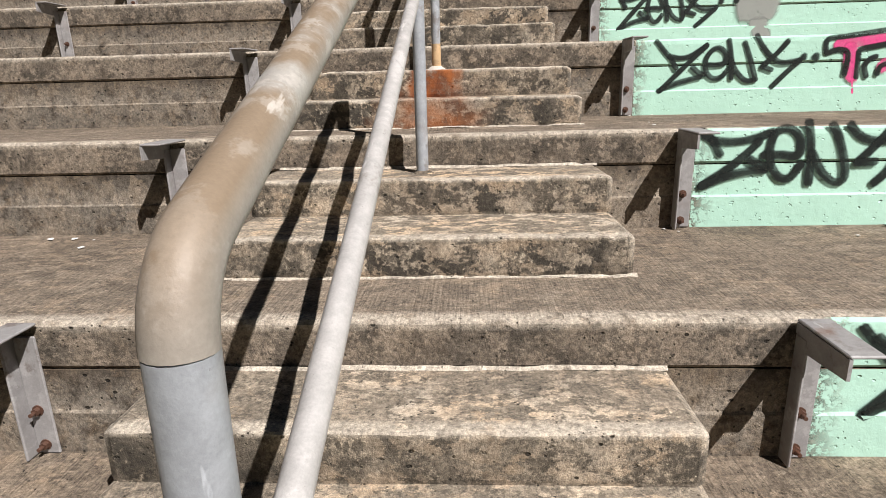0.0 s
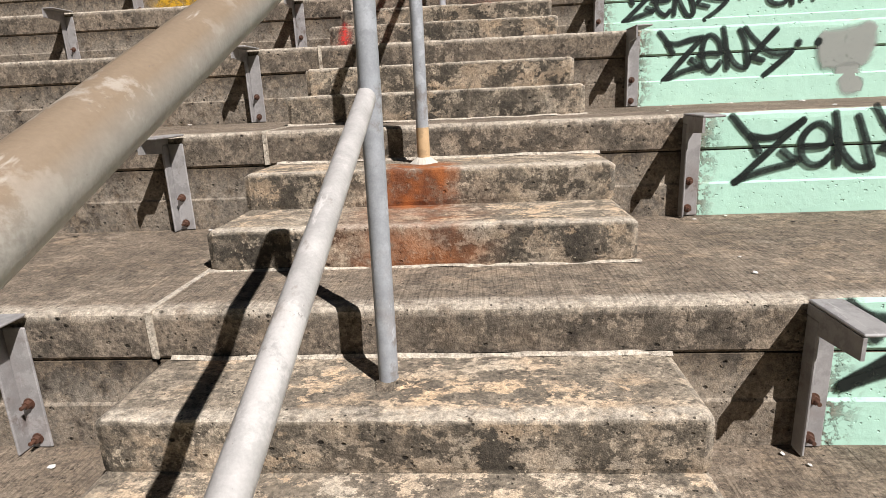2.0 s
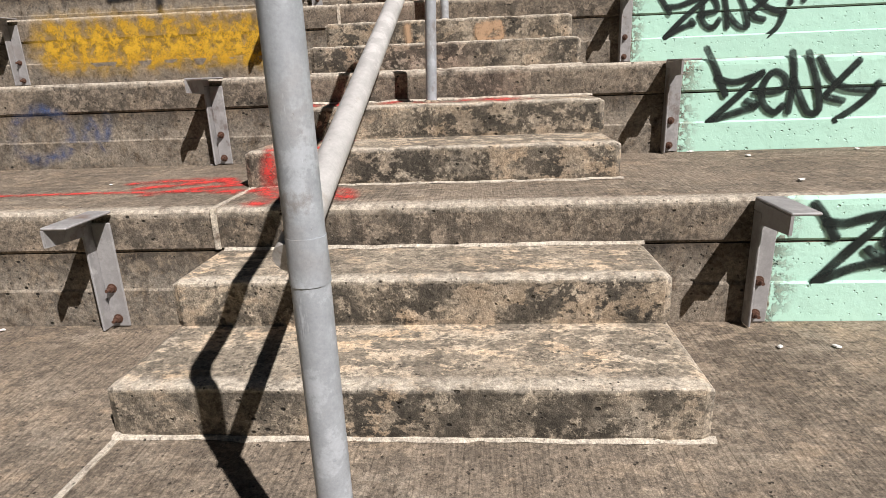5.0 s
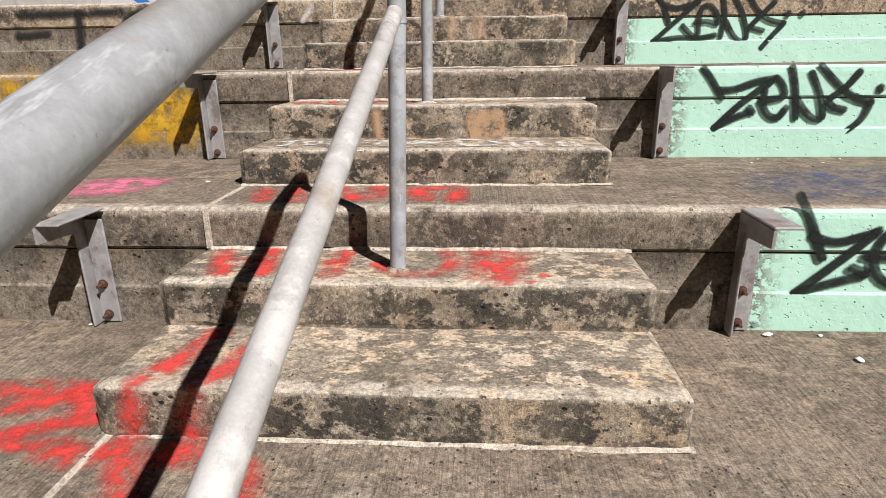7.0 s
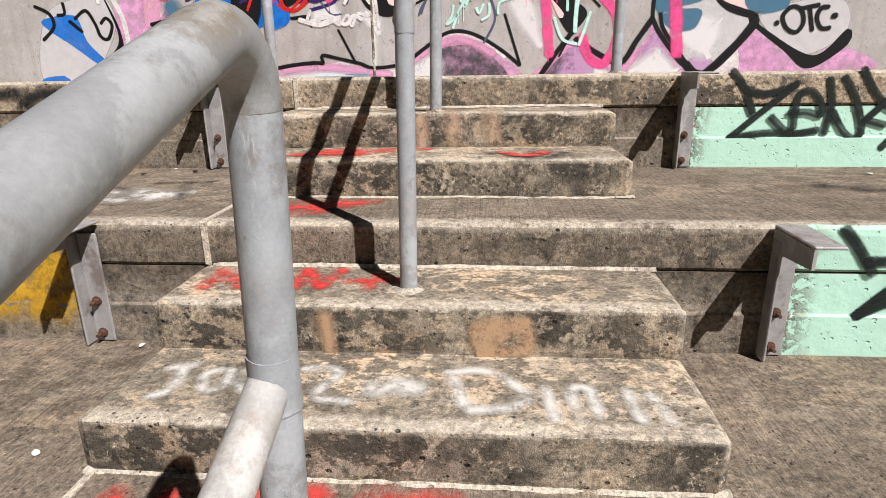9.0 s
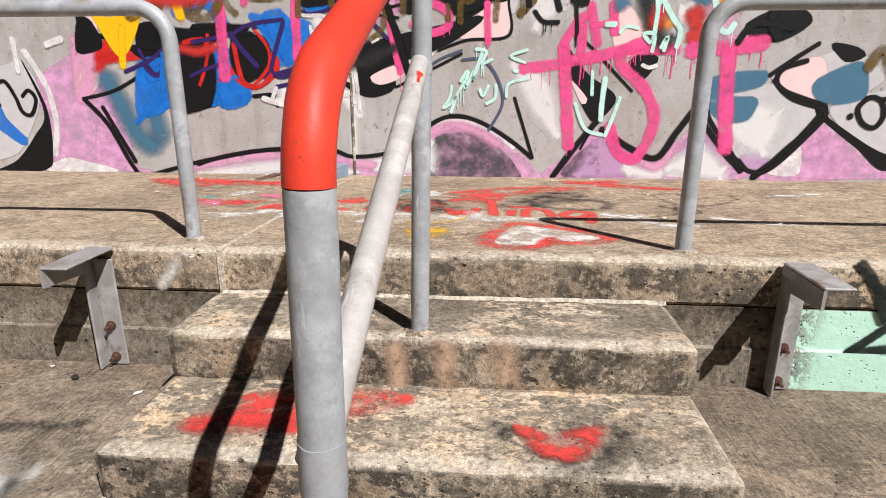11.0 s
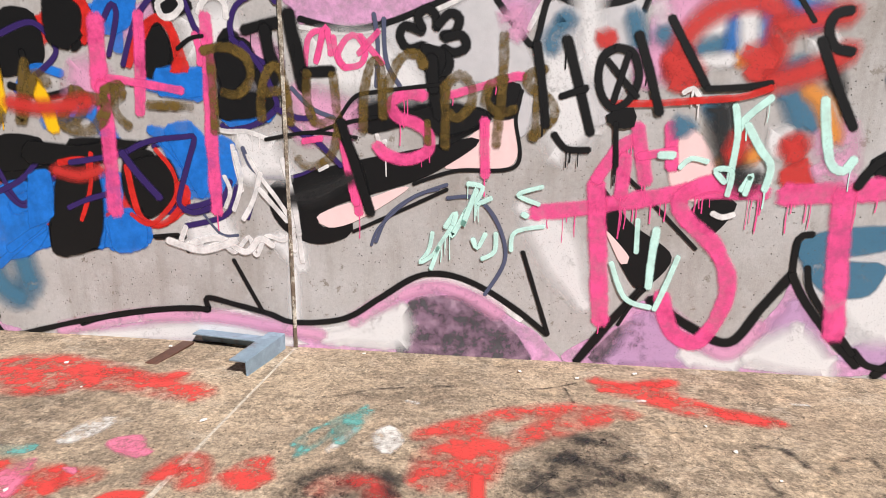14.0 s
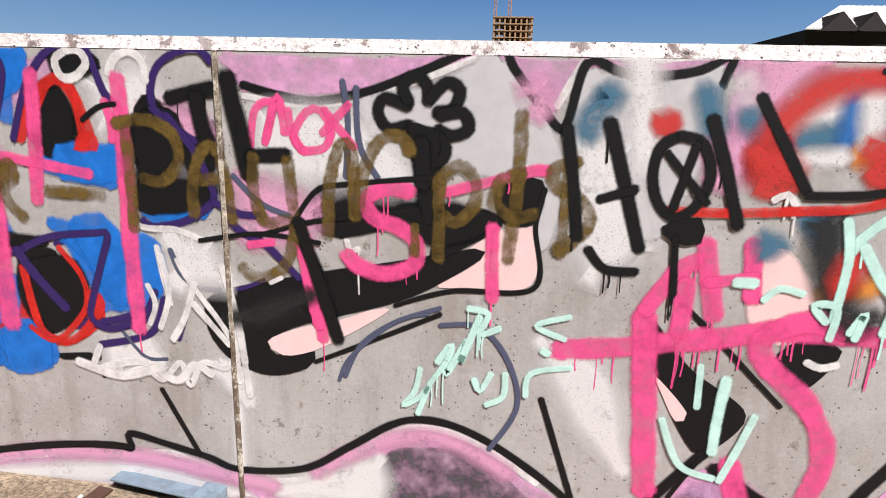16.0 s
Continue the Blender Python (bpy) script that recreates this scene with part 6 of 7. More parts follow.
Paint(ON_FLOOR, "faded red handwritten letters on the platform", FLOOR_RED).stroke(0.041, [(-0.962, 8.86), (-1.02, 8.835), (-0.971, 8.72), (-1.04, 8.736), (-1.09, 8.794)])
Paint(ON_FLOOR, "faded red handwritten letters on the platform", FLOOR_RED).stroke(0.041, [(-0.825, 8.842), (-0.901, 8.867), (-0.906, 8.783), (-0.835, 8.735), (-0.803, 8.801)])
Paint(ON_FLOOR, "faded red handwritten letters on the platform", FLOOR_RED).stroke(0.041, [(-1.54, 8.782), (-1.37, 8.755), (-1.17, 8.746)])
Paint(ON_FLOOR, "faded red handwritten letters on the platform", FLOOR_RED).stroke(0.041, [(-1.57, 8.755), (-1.53, 8.855), (-1.45, 8.872)])
Paint(ON_FLOOR, "white mist under the red letters", FADED_WHITE).stroke(0.057, [(-1.13, 8.638), (-1.02, 8.693), (-0.872, 8.627)])
Paint(ON_FLOOR, "white mist under the red letters", FADED_WHITE).stroke(0.057, [(-1.06, 8.518), (-0.911, 8.554)])
Paint(ON_FLOOR, "white mist under the red letters", FADED_WHITE).stroke(0.057, [(-0.832, 8.592), (-0.737, 8.642), (-0.65, 8.564)])
Paint(ON_FLOOR, "white mist under the red letters", FADED_WHITE).stroke(0.057, [(-0.599, 8.631), (-0.422, 8.626), (-0.306, 8.627)])
Paint(ON_FLOOR, "white mist under the red letters", FADED_WHITE).stroke(0.057, [(-0.065, 8.745), (-0.02, 8.634)])
Paint(ON_FLOOR, "white mist under the red letters", FADED_WHITE).stroke(0.057, [(0.039, 8.738), (0.088, 8.709)])
Paint(ON_FLOOR, "white mist under the red letters", FADED_WHITE).stroke(0.057, [(-1.67, 8.543), (-1.58, 8.614), (-1.46, 8.703)])
Paint(ON_FLOOR, "white mist under the red letters", FADED_WHITE).stroke(0.057, [(-1.41, 8.593), (-1.32, 8.673)])
Paint(ON_FLOOR, "red outline of a heart on the platform", FADED_RED).stroke(0.063, [(-0.367, 8.242), (-0.327, 8.299), (-0.313, 8.235), (-0.234, 8.23), (-0.134, 8.29), (-0.166, 8.37), (-0.273, 8.454), (-0.418, 8.527), (-0.491, 8.45), (-0.546, 8.265), (-0.549, 8.164), (-0.464, 8.138), (-0.392, 8.167), (-0.367, 8.242)])
Paint(ON_FLOOR, "white painted heart and white brush marks on the platform", FADED_WHITE).fill([(-0.372, 8.255), (-0.325, 8.313), (-0.298, 8.249), (-0.202, 8.258), (-0.163, 8.314), (-0.277, 8.421), (-0.419, 8.491), (-0.476, 8.419), (-0.525, 8.24), (-0.516, 8.179), (-0.45, 8.173), (-0.397, 8.19)], 0.02)
Paint(ON_FLOOR, "white painted heart and white brush marks on the platform", FADED_WHITE).stroke(0.057, [(-1.73, 8.629), (-1.59, 8.62), (-1.51, 8.722)])
Paint(ON_FLOOR, "white painted heart and white brush marks on the platform", FADED_WHITE).stroke(0.057, [(-1.42, 8.635), (-1.34, 8.739), (-1.15, 8.708)])
Paint(ON_FLOOR, "white painted heart and white brush marks on the platform", FADED_WHITE).stroke(0.057, [(-0.914, 8.684), (-0.761, 8.654), (-0.648, 8.602)])
Paint(ON_FLOOR, "white painted heart and white brush marks on the platform", FADED_WHITE).stroke(0.057, [(-0.625, 8.758), (-0.561, 8.59), (-0.44, 8.642)])
Paint(ON_FLOOR, "white painted heart and white brush marks on the platform", FADED_WHITE).stroke(0.057, [(-0.052, 8.767), (0.017, 8.686), (0.1, 8.736)])
Paint(ON_FLOOR, "white painted heart and white brush marks on the platform", FADED_WHITE).stroke(0.057, [(0.04, 8.647), (0.118, 8.578)])
Paint(ON_FLOOR, "white painted heart and white brush marks on the platform", FADED_WHITE).stroke(0.057, [(0.387, 8.721), (0.485, 8.65), (0.637, 8.591)])
Paint(ON_FLOOR, "white painted heart and white brush marks on the platform", FADED_WHITE).stroke(0.057, [(0.909, 9.345), (1.16, 9.444)])
Paint(ON_FLOOR, "white painted heart and white brush marks on the platform", FADED_WHITE).stroke(0.057, [(0.105, 8.541), (0.251, 8.555)])
Paint(ON_FLOOR, "white painted heart and white brush marks on the platform", FADED_WHITE).fill([(-1.88, 9.105), (-1.86, 9.237), (-1.79, 9.267), (-1.77, 9.192), (-1.82, 9.096)], 0.02)
Paint(ON_FLOOR, "white painted heart and white brush marks on the platform", FADED_WHITE).fill([(-0.897, 9.276), (-0.852, 9.339), (-0.789, 9.255), (-0.818, 9.166), (-0.869, 9.192)], 0.015)
Paint(ON_FLOOR, "white painted heart and white brush marks on the platform", FADED_WHITE).stroke(0.023, [(-1.01, 9.156), (-0.961, 9.305)])
Paint(ON_FLOOR, "white painted heart and white brush marks on the platform", FADED_WHITE).stroke(0.017, [(-0.027, 9.64), (0.059, 9.652)])
Paint(ON_FLOOR, "white painted heart and white brush marks on the platform", FADED_WHITE).stroke(0.017, [(-0.825, 9.526), (-0.781, 9.514)])
Paint(ON_FLOOR, "white painted heart and white brush marks on the platform", FADED_WHITE).stroke(0.017, [(0.607, 9.702), (0.667, 9.701)])
Paint(ON_FLOOR, "white painted heart and white brush marks on the platform", FADED_WHITE).fill([(-1.45, 7.917), (-1.51, 7.967), (-1.47, 7.972)], 0.01)
Paint(ON_FLOOR, "yellow sprayed patch on the platform", FADED_YELLOW).fill([(-0.857, 8.399), (-0.727, 8.428), (-0.691, 8.336), (-0.731, 8.261), (-0.812, 8.234)], 0.03)
Paint(ON_FLOOR, "yellow sprayed patch on the platform", FADED_YELLOW).stroke(0.023, [(-0.869, 8.485), (-0.71, 8.537), (-0.65, 8.622)])
Paint(ON_FLOOR, "teal scribble on the platform", FADED_TEAL).stroke(0.021, [(-1.13, 9.173), (-1.09, 9.286), (-0.966, 9.404)])
Paint(ON_FLOOR, "teal scribble on the platform", FADED_TEAL).stroke(0.021, [(-1.09, 9.128), (-1.04, 9.238), (-0.961, 9.47)])
Paint(ON_FLOOR, "teal scribble on the platform", FADED_TEAL).stroke(0.021, [(-1.01, 9.261), (-0.956, 9.364)])
Paint(ON_FLOOR, "teal scribble on the platform", FADED_TEAL).stroke(0.021, [(-1.1, 9.111), (-1.1, 9.213)])
Paint(ON_FLOOR, "teal scribble on the platform", FADED_TEAL).fill([(-2.03, 9.051), (-1.91, 9.067), (-1.92, 9.016), (-1.99, 9.007)], 0.02)
Paint(ON_FLOOR, "teal scribble on the platform", FADED_TEAL).fill([(-1.06, 9.343), (-0.93, 9.441), (-0.983, 9.196)], 0.02)
Paint(ON_FLOOR, "pink blots on the platform", FADED_PINK).fill([(-1.66, 9.068), (-1.62, 9.113), (-1.54, 9.083), (-1.57, 9.041)], 0.015)
Paint(ON_FLOOR, "pink blots on the platform", FADED_PINK).fill([(-1.75, 8.963), (-1.71, 8.968), (-1.69, 8.936)], 0.01)
Paint(ON_FLOOR, "pink blots on the platform", FADED_PINK).fill([(-1.91, 8.904), (-1.86, 9.005), (-1.78, 8.801), (-1.86, 8.793)], 0.02)
Paint(ON_FLOOR, "pink blots on the platform", FADED_PINK).fill([(-1.72, 9.124), (-1.63, 9.169), (-1.58, 9.081), (-1.67, 9.072)], 0.015)
Paint(ON_FLOOR, "blurred black sprayed rings on the platform", FADED_BLACK).stroke(0.063, [(-0.318, 9.11), (-0.199, 9.336), (-0.09, 9.298), (-0.107, 9.135), (-0.173, 9.066)])
Paint(ON_FLOOR, "blurred black sprayed rings on the platform", FADED_BLACK).stroke(0.057, [(-0.068, 9.14), (0.009, 9.067), (-0.025, 8.918), (-0.12, 8.858), (-0.249, 8.875), (-0.363, 8.966)])
Paint(ON_FLOOR, "blurred black sprayed rings on the platform", FADED_BLACK).stroke(0.052, [(-1.09, 8.81), (-1.04, 8.963), (-0.952, 9.069), (-0.812, 9.051), (-0.767, 8.956)])
Paint(ON_FLOOR, "blurred black sprayed rings on the platform", FADED_BLACK).stroke(0.046, [(-0.841, 8.759), (-0.893, 8.868), (-0.934, 8.995)])
Paint(ON_FLOOR, "blurred black sprayed rings on the platform", FADED_BLACK).stroke(0.025, [(0.608, 9.138), (0.467, 9.027), (0.329, 9.066), (0.296, 9.184), (0.295, 9.311), (0.408, 9.374), (0.46, 9.256), (0.499, 9.217), (0.568, 9.306), (0.673, 9.342), (0.664, 9.206)])
Paint(ON_FLOOR, "blurred black sprayed rings on the platform", FADED_BLACK).stroke(0.025, [(0.423, 8.987), (0.332, 9.03), (0.231, 8.965), (0.356, 8.89), (0.352, 8.83), (0.269, 8.797), (0.183, 8.831)])
Paint(ON_FLOOR, "blurred black sprayed rings on the platform", FADED_BLACK).stroke(0.021, [(0.328, 9.074), (0.244, 8.78)])
Paint(ON_FLOOR, "blurred black sprayed rings on the platform", FADED_BLACK).stroke(0.021, [(0.383, 9.081), (0.282, 8.785)])
Paint(ON_FLOOR, "blurred black sprayed rings on the platform", FADED_BLACK).stroke(0.025, [(0.126, 8.713), (0.244, 8.772), (0.32, 8.743)])
Paint(ON_FLOOR, "blurred black sprayed rings on the platform", FADED_BLACK).fill([(-0.285, 9.3), (-0.11, 9.373), (-0.107, 9.135), (-0.236, 9), (-0.417, 8.906), (-0.487, 8.97)], 0.08)
Paint(ON_FLOOR, "blurred black sprayed rings on the platform", FADED_BLACK).fill([(-1.02, 8.908), (-0.897, 9), (-0.692, 8.874), (-0.744, 8.77), (-0.906, 8.751)], 0.08)
Paint(ON_FLOOR, "blurred black sprayed rings on the platform", FADED_BLACK).stroke(0.014, [(-1.45, 9.517), (-1.16, 9.51), (-0.929, 9.618), (-0.626, 9.687)])
Paint(ON_FLOOR, "blurred black sprayed rings on the platform", FADED_BLACK).stroke(0.009, [(-0.515, 9.677), (-0.317, 9.706), (-0.177, 9.779)])
Paint(ON_FLOOR, "blurred black sprayed rings on the platform", FADED_BLACK).stroke(0.009, [(-0.228, 9.719), (-0.209, 9.6)])

# much the same black tag on every green riser
ZENX = [
    [(0.506, 0.399), (0.549, 0.349), (0.592, 0.300)],
    [(0.548, 0.369), (0.601, 0.338), (0.663, 0.335), (0.741, 0.354), (0.637, 0.233), (0.543, 0.131), (0.612, 0.168), (0.725, 0.200), (0.770, 0.206)],
    [(0.687, 0.244), (0.717, 0.226), (0.758, 0.213)],
    [(0.747, 0.275), (0.803, 0.278), (0.854, 0.281), (0.841, 0.335), (0.801, 0.367), (0.763, 0.352), (0.751, 0.297), (0.766, 0.212), (0.806, 0.176), (0.853, 0.194), (0.864, 0.230)],
    [(0.862, 0.402), (0.880, 0.305), (0.891, 0.184)],
    [(0.884, 0.313), (0.921, 0.219), (0.976, 0.180), (1.006, 0.215), (0.990, 0.313), (0.967, 0.383)],
    [(0.970, 0.402), (1.007, 0.340), (1.082, 0.287), (1.169, 0.255), (1.228, 0.268), (1.172, 0.227), (1.104, 0.140)],
    [(1.159, 0.387), (1.093, 0.314), (1.036, 0.250), (1.033, 0.228), (1.095, 0.219)],
    [(1.267, 0.306), (1.274, 0.304)],
    [(1.342, 0.302), (1.348, 0.300)],
]
for k in (0, 1):
    art = Paint(on_riser(TIERS[k + 1], riser_y(k)), "black spray tag ZENX on the green riser", TAG_BLACK)
    for line in ZENX:
        art.stroke(0.03, [(x, tier_z(k) + z) for x, z in line])
art = Paint(on_riser(TIERS[3], riser_y(2)), "black spray tag ZENX on the green riser", TAG_BLACK)
art.stroke(0.036, [(0.429, 0.412), (0.478, 0.374), (0.567, 0.365), (0.657, 0.379), (0.718, 0.404)])
art.stroke(0.036, [(0.478, 0.374), (0.515, 0.31)])
art.stroke(0.036, [(0.671, 0.365), (0.577, 0.273), (0.446, 0.179)])
art.stroke(0.036, [(0.446, 0.179), (0.582, 0.23), (0.708, 0.247)])
art.stroke(0.036, [(0.636, 0.291), (0.682, 0.266), (0.73, 0.256)])
art.stroke(0.036, [(0.689, 0.306), (0.758, 0.307), (0.832, 0.303), (0.84, 0.35), (0.815, 0.397), (0.771, 0.416), (0.729, 0.394), (0.716, 0.329), (0.732, 0.258), (0.771, 0.21), (0.817, 0.213), (0.851, 0.268)])
art.stroke(0.036, [(0.858, 0.442), (0.882, 0.338), (0.891, 0.183)])
art.stroke(0.036, [(0.888, 0.314), (0.942, 0.23), (0.994, 0.189), (1.032, 0.198), (1.028, 0.264), (0.991, 0.37), (0.955, 0.428)])
art.stroke(0.036, [(1.025, 0.427), (1.078, 0.375), (1.16, 0.355), (1.259, 0.369)])
art.stroke(0.036, [(1.195, 0.411), (1.141, 0.337), (1.083, 0.275)])
art.stroke(0.036, [(1.073, 0.268), (1.152, 0.271)])
art.stroke(0.036, [(1.26, 0.364), (1.214, 0.242), (1.157, 0.179)])
art.stroke(0.045, [(1.313, 0.379), (1.319, 0.379)])
art.stroke(0.045, [(1.39, 0.382), (1.397, 0.382)])
art = Paint(on_riser(TIERS[4], riser_y(3)), "black spray tag ZENX on the green riser", TAG_BLACK)
art.stroke(0.029, [(0.524, 0.83), (0.579, 0.767), (0.61, 0.733), (0.646, 0.676)])
art.stroke(0.029, [(0.603, 0.745), (0.667, 0.734), (0.729, 0.748), (0.809, 0.801)])
art.stroke(0.029, [(0.809, 0.801), (0.702, 0.697), (0.557, 0.554)])
art.stroke(0.029, [(0.55, 0.554), (0.647, 0.595), (0.787, 0.629)])
art.stroke(0.029, [(0.735, 0.683), (0.779, 0.648), (0.811, 0.641)])
art.stroke(0.029, [(0.813, 0.694), (0.876, 0.692), (0.918, 0.706), (0.917, 0.752), (0.873, 0.784), (0.831, 0.764), (0.807, 0.715), (0.817, 0.653), (0.858, 0.618), (0.908, 0.629), (0.932, 0.663)])
art.stroke(0.029, [(0.928, 0.827), (0.947, 0.736), (0.96, 0.613)])
art.stroke(0.029, [(0.948, 0.721), (0.98, 0.658), (1.037, 0.604), (1.094, 0.603)])
art.stroke(0.029, [(1.016, 0.81), (1.055, 0.718), (1.097, 0.603)])
art.stroke(0.029, [(1.077, 0.847), (1.123, 0.777), (1.18, 0.721), (1.236, 0.695), (1.334, 0.707)])
art.stroke(0.029, [(1.334, 0.707), (1.273, 0.651), (1.187, 0.56)])
art.stroke(0.029, [(1.254, 0.812), (1.198, 0.744), (1.128, 0.682)])
art.stroke(0.029, [(1.123, 0.676), (1.181, 0.656)])
art.stroke(0.045, [(1.347, 0.722), (1.353, 0.722)])
art.stroke(0.045, [(1.409, 0.72), (1.422, 0.72)])
art = Paint(on_riser(TIERS[5], riser_y(4)), "black spray tag ZENX on the green riser", TAG_BLACK)
art.stroke(0.031, [(0.512, 1.239), (0.546, 1.199), (0.592, 1.124)])
art.stroke(0.031, [(0.556, 1.178), (0.613, 1.173), (0.689, 1.192), (0.753, 1.202)])
art.stroke(0.031, [(0.741, 1.19), (0.647, 1.09), (0.546, 0.975)])
art.stroke(0.031, [(0.546, 0.975), (0.653, 1.024), (0.755, 1.047)])
art.stroke(0.031, [(0.694, 1.088), (0.728, 1.061), (0.763, 1.046)])
art.stroke(0.031, [(0.736, 1.108), (0.8, 1.115), (0.852, 1.113), (0.84, 1.173), (0.795, 1.211), (0.762, 1.189), (0.753, 1.125), (0.767, 1.059), (0.797, 1.021), (0.83, 1.03), (0.857, 1.069)])
art.stroke(0.031, [(0.86, 1.248), (0.883, 1.132), (0.895, 1.028)])
art.stroke(0.031, [(0.89, 1.119), (0.936, 1.052), (0.985, 1.029), (1.006, 1.049), (0.986, 1.154), (0.948, 1.232)])
art.stroke(0.031, [(0.975, 1.243), (1.022, 1.185), (1.094, 1.123), (1.161, 1.095), (1.241, 1.107)])
art.stroke(0.031, [(1.236, 1.102), (1.168, 1.043), (1.095, 0.98)])
art.stroke(0.031, [(1.15, 1.228), (1.089, 1.162), (1.027, 1.088)])
art.stroke(0.031, [(1.028, 1.082), (1.089, 1.064)])
art.stroke(0.045, [(1.265, 1.147), (1.272, 1.146)])
art.stroke(0.045, [(1.37, 1.147), (1.377, 1.147)])
art = Paint(on_riser(TIERS[6], riser_y(5)), "black spray tag ZENX on the green riser", TAG_BLACK)
art.stroke(0.032, [(0.506, 1.728), (0.552, 1.645), (0.611, 1.516)])
art.stroke(0.032, [(0.565, 1.594), (0.642, 1.574), (0.727, 1.596), (0.77, 1.614)])
art.stroke(0.032, [(0.764, 1.607), (0.647, 1.491), (0.541, 1.394)])
art.stroke(0.032, [(0.541, 1.394), (0.651, 1.433), (0.753, 1.462)])
art.stroke(0.032, [(0.706, 1.488), (0.76, 1.468)])
art.stroke(0.032, [(0.742, 1.529), (0.818, 1.526), (0.874, 1.543), (0.867, 1.589), (0.821, 1.614), (0.786, 1.583), (0.77, 1.518), (0.795, 1.46), (0.842, 1.431), (0.874, 1.463)])
art.stroke(0.032, [(0.886, 1.699), (0.908, 1.593), (0.901, 1.428)])
art.stroke(0.032, [(0.909, 1.577), (0.959, 1.475), (0.997, 1.423), (1.037, 1.438), (1.013, 1.555), (0.957, 1.695)])
art.stroke(0.032, [(1.01, 1.67), (1.069, 1.579), (1.141, 1.532), (1.268, 1.516)])
art.stroke(0.032, [(1.268, 1.51), (1.2, 1.447), (1.111, 1.384)])
art.stroke(0.032, [(1.186, 1.651), (1.12, 1.576), (1.059, 1.504)])
art.stroke(0.032, [(1.06, 1.494), (1.14, 1.473)])
art.stroke(0.045, [(1.278, 1.542), (1.285, 1.542)])
art.stroke(0.045, [(1.356, 1.535), (1.363, 1.534)])
art.stroke(0.032, [(1.61, 1.66), (1.555, 1.625), (1.582, 1.575), (1.658, 1.549), (1.673, 1.489), (1.619, 1.466), (1.553, 1.489), (1.544, 1.535)])
art.stroke(0.032, [(1.71, 1.461), (1.698, 1.569), (1.688, 1.644)])
art.stroke(0.032, [(1.694, 1.602), (1.741, 1.615), (1.763, 1.576)])
art.stroke(0.032, [(1.787, 1.638), (1.781, 1.565), (1.77, 1.485)])
art.stroke(0.032, [(1.877, 1.627), (1.864, 1.561), (1.855, 1.487)])
art = Paint(on_riser(TIERS[7], riser_y(6)), "black spray tag ZENX on the green riser", TAG_BLACK)
art.stroke(0.033, [(0.532, 2.094), (0.583, 2.031), (0.634, 1.954)])
art.stroke(0.033, [(0.614, 1.993), (0.685, 1.997), (0.782, 2.029), (0.868, 2.045)])
art.stroke(0.033, [(0.846, 2.028), (0.72, 1.928), (0.611, 1.816)])
art.stroke(0.033, [(0.611, 1.816), (0.703, 1.868), (0.777, 1.894)])
art.stroke(0.033, [(0.761, 1.914), (0.783, 1.888)])
art.stroke(0.033, [(0.808, 1.94), (0.858, 1.949), (0.914, 1.964), (0.898, 2.015), (0.868, 2.045)])
art.stroke(0.033, [(0.826, 1.991), (0.823, 1.927), (0.857, 1.875), (0.904, 1.869), (0.933, 1.913)])
art.stroke(0.033, [(0.93, 2.094), (0.961, 1.989), (0.982, 1.861)])
art.stroke(0.033, [(0.972, 1.951), (1.02, 1.892), (1.064, 1.86), (1.102, 1.865), (1.076, 1.963), (1.02, 2.069)])
art.stroke(0.033, [(1.056, 2.1), (1.12, 2.038), (1.195, 1.974), (1.25, 1.948), (1.308, 1.935)])
art.stroke(0.033, [(1.308, 1.935), (1.281, 1.858), (1.221, 1.802)])
art.stroke(0.033, [(1.235, 2.071), (1.188, 2.007), (1.119, 1.95)])
art.stroke(0.033, [(1.116, 1.937), (1.144, 1.911), (1.197, 1.898)])
art.stroke(0.045, [(1.333, 1.993), (1.341, 1.993)])
art.stroke(0.045, [(1.41, 2.002), (1.418, 2.002)])
art = Paint(on_riser(TIERS[8], riser_y(7)), "black spray tag ZENX on the green riser", TAG_BLACK)
art.stroke(0.031, [(0.553, 2.527), (0.61, 2.455), (0.66, 2.345)])
art.stroke(0.031, [(0.619, 2.449), (0.695, 2.425), (0.78, 2.445), (0.835, 2.469)])
art.stroke(0.031, [(0.83, 2.467), (0.703, 2.353), (0.568, 2.23)])
art.stroke(0.031, [(0.568, 2.23), (0.714, 2.254), (0.862, 2.254), (0.949, 2.267)])
art.stroke(0.031, [(0.742, 2.326), (0.801, 2.272), (0.839, 2.254)])
art.stroke(0.031, [(0.816, 2.342), (0.894, 2.346), (0.954, 2.333), (0.947, 2.385), (0.897, 2.437), (0.85, 2.421), (0.841, 2.35), (0.844, 2.277)])
art.stroke(0.031, [(0.968, 2.489), (0.992, 2.375), (0.98, 2.252)])
art.stroke(0.031, [(1.002, 2.347), (1.061, 2.259), (1.115, 2.229), (1.135, 2.272), (1.089, 2.402), (1.027, 2.493)])
art.stroke(0.031, [(1.099, 2.527), (1.154, 2.442), (1.223, 2.37), (1.285, 2.341), (1.35, 2.331)])
art.stroke(0.031, [(1.35, 2.331), (1.297, 2.269), (1.23, 2.183)])
art.stroke(0.031, [(1.28, 2.453), (1.22, 2.39), (1.151, 2.315)])
art.stroke(0.031, [(1.146, 2.309), (1.231, 2.287)])
art.stroke(0.045, [(1.364, 2.382), (1.369, 2.381)])
art.stroke(0.045, [(1.448, 2.385), (1.454, 2.385)])
art = Paint(on_riser(TIERS[4], riser_y(3)), "pink fill of sprayed letters on the green riser", HOT_PINK)
art.stroke(0.06, [(1.523, 0.781), (1.622, 0.793), (1.831, 0.814)])
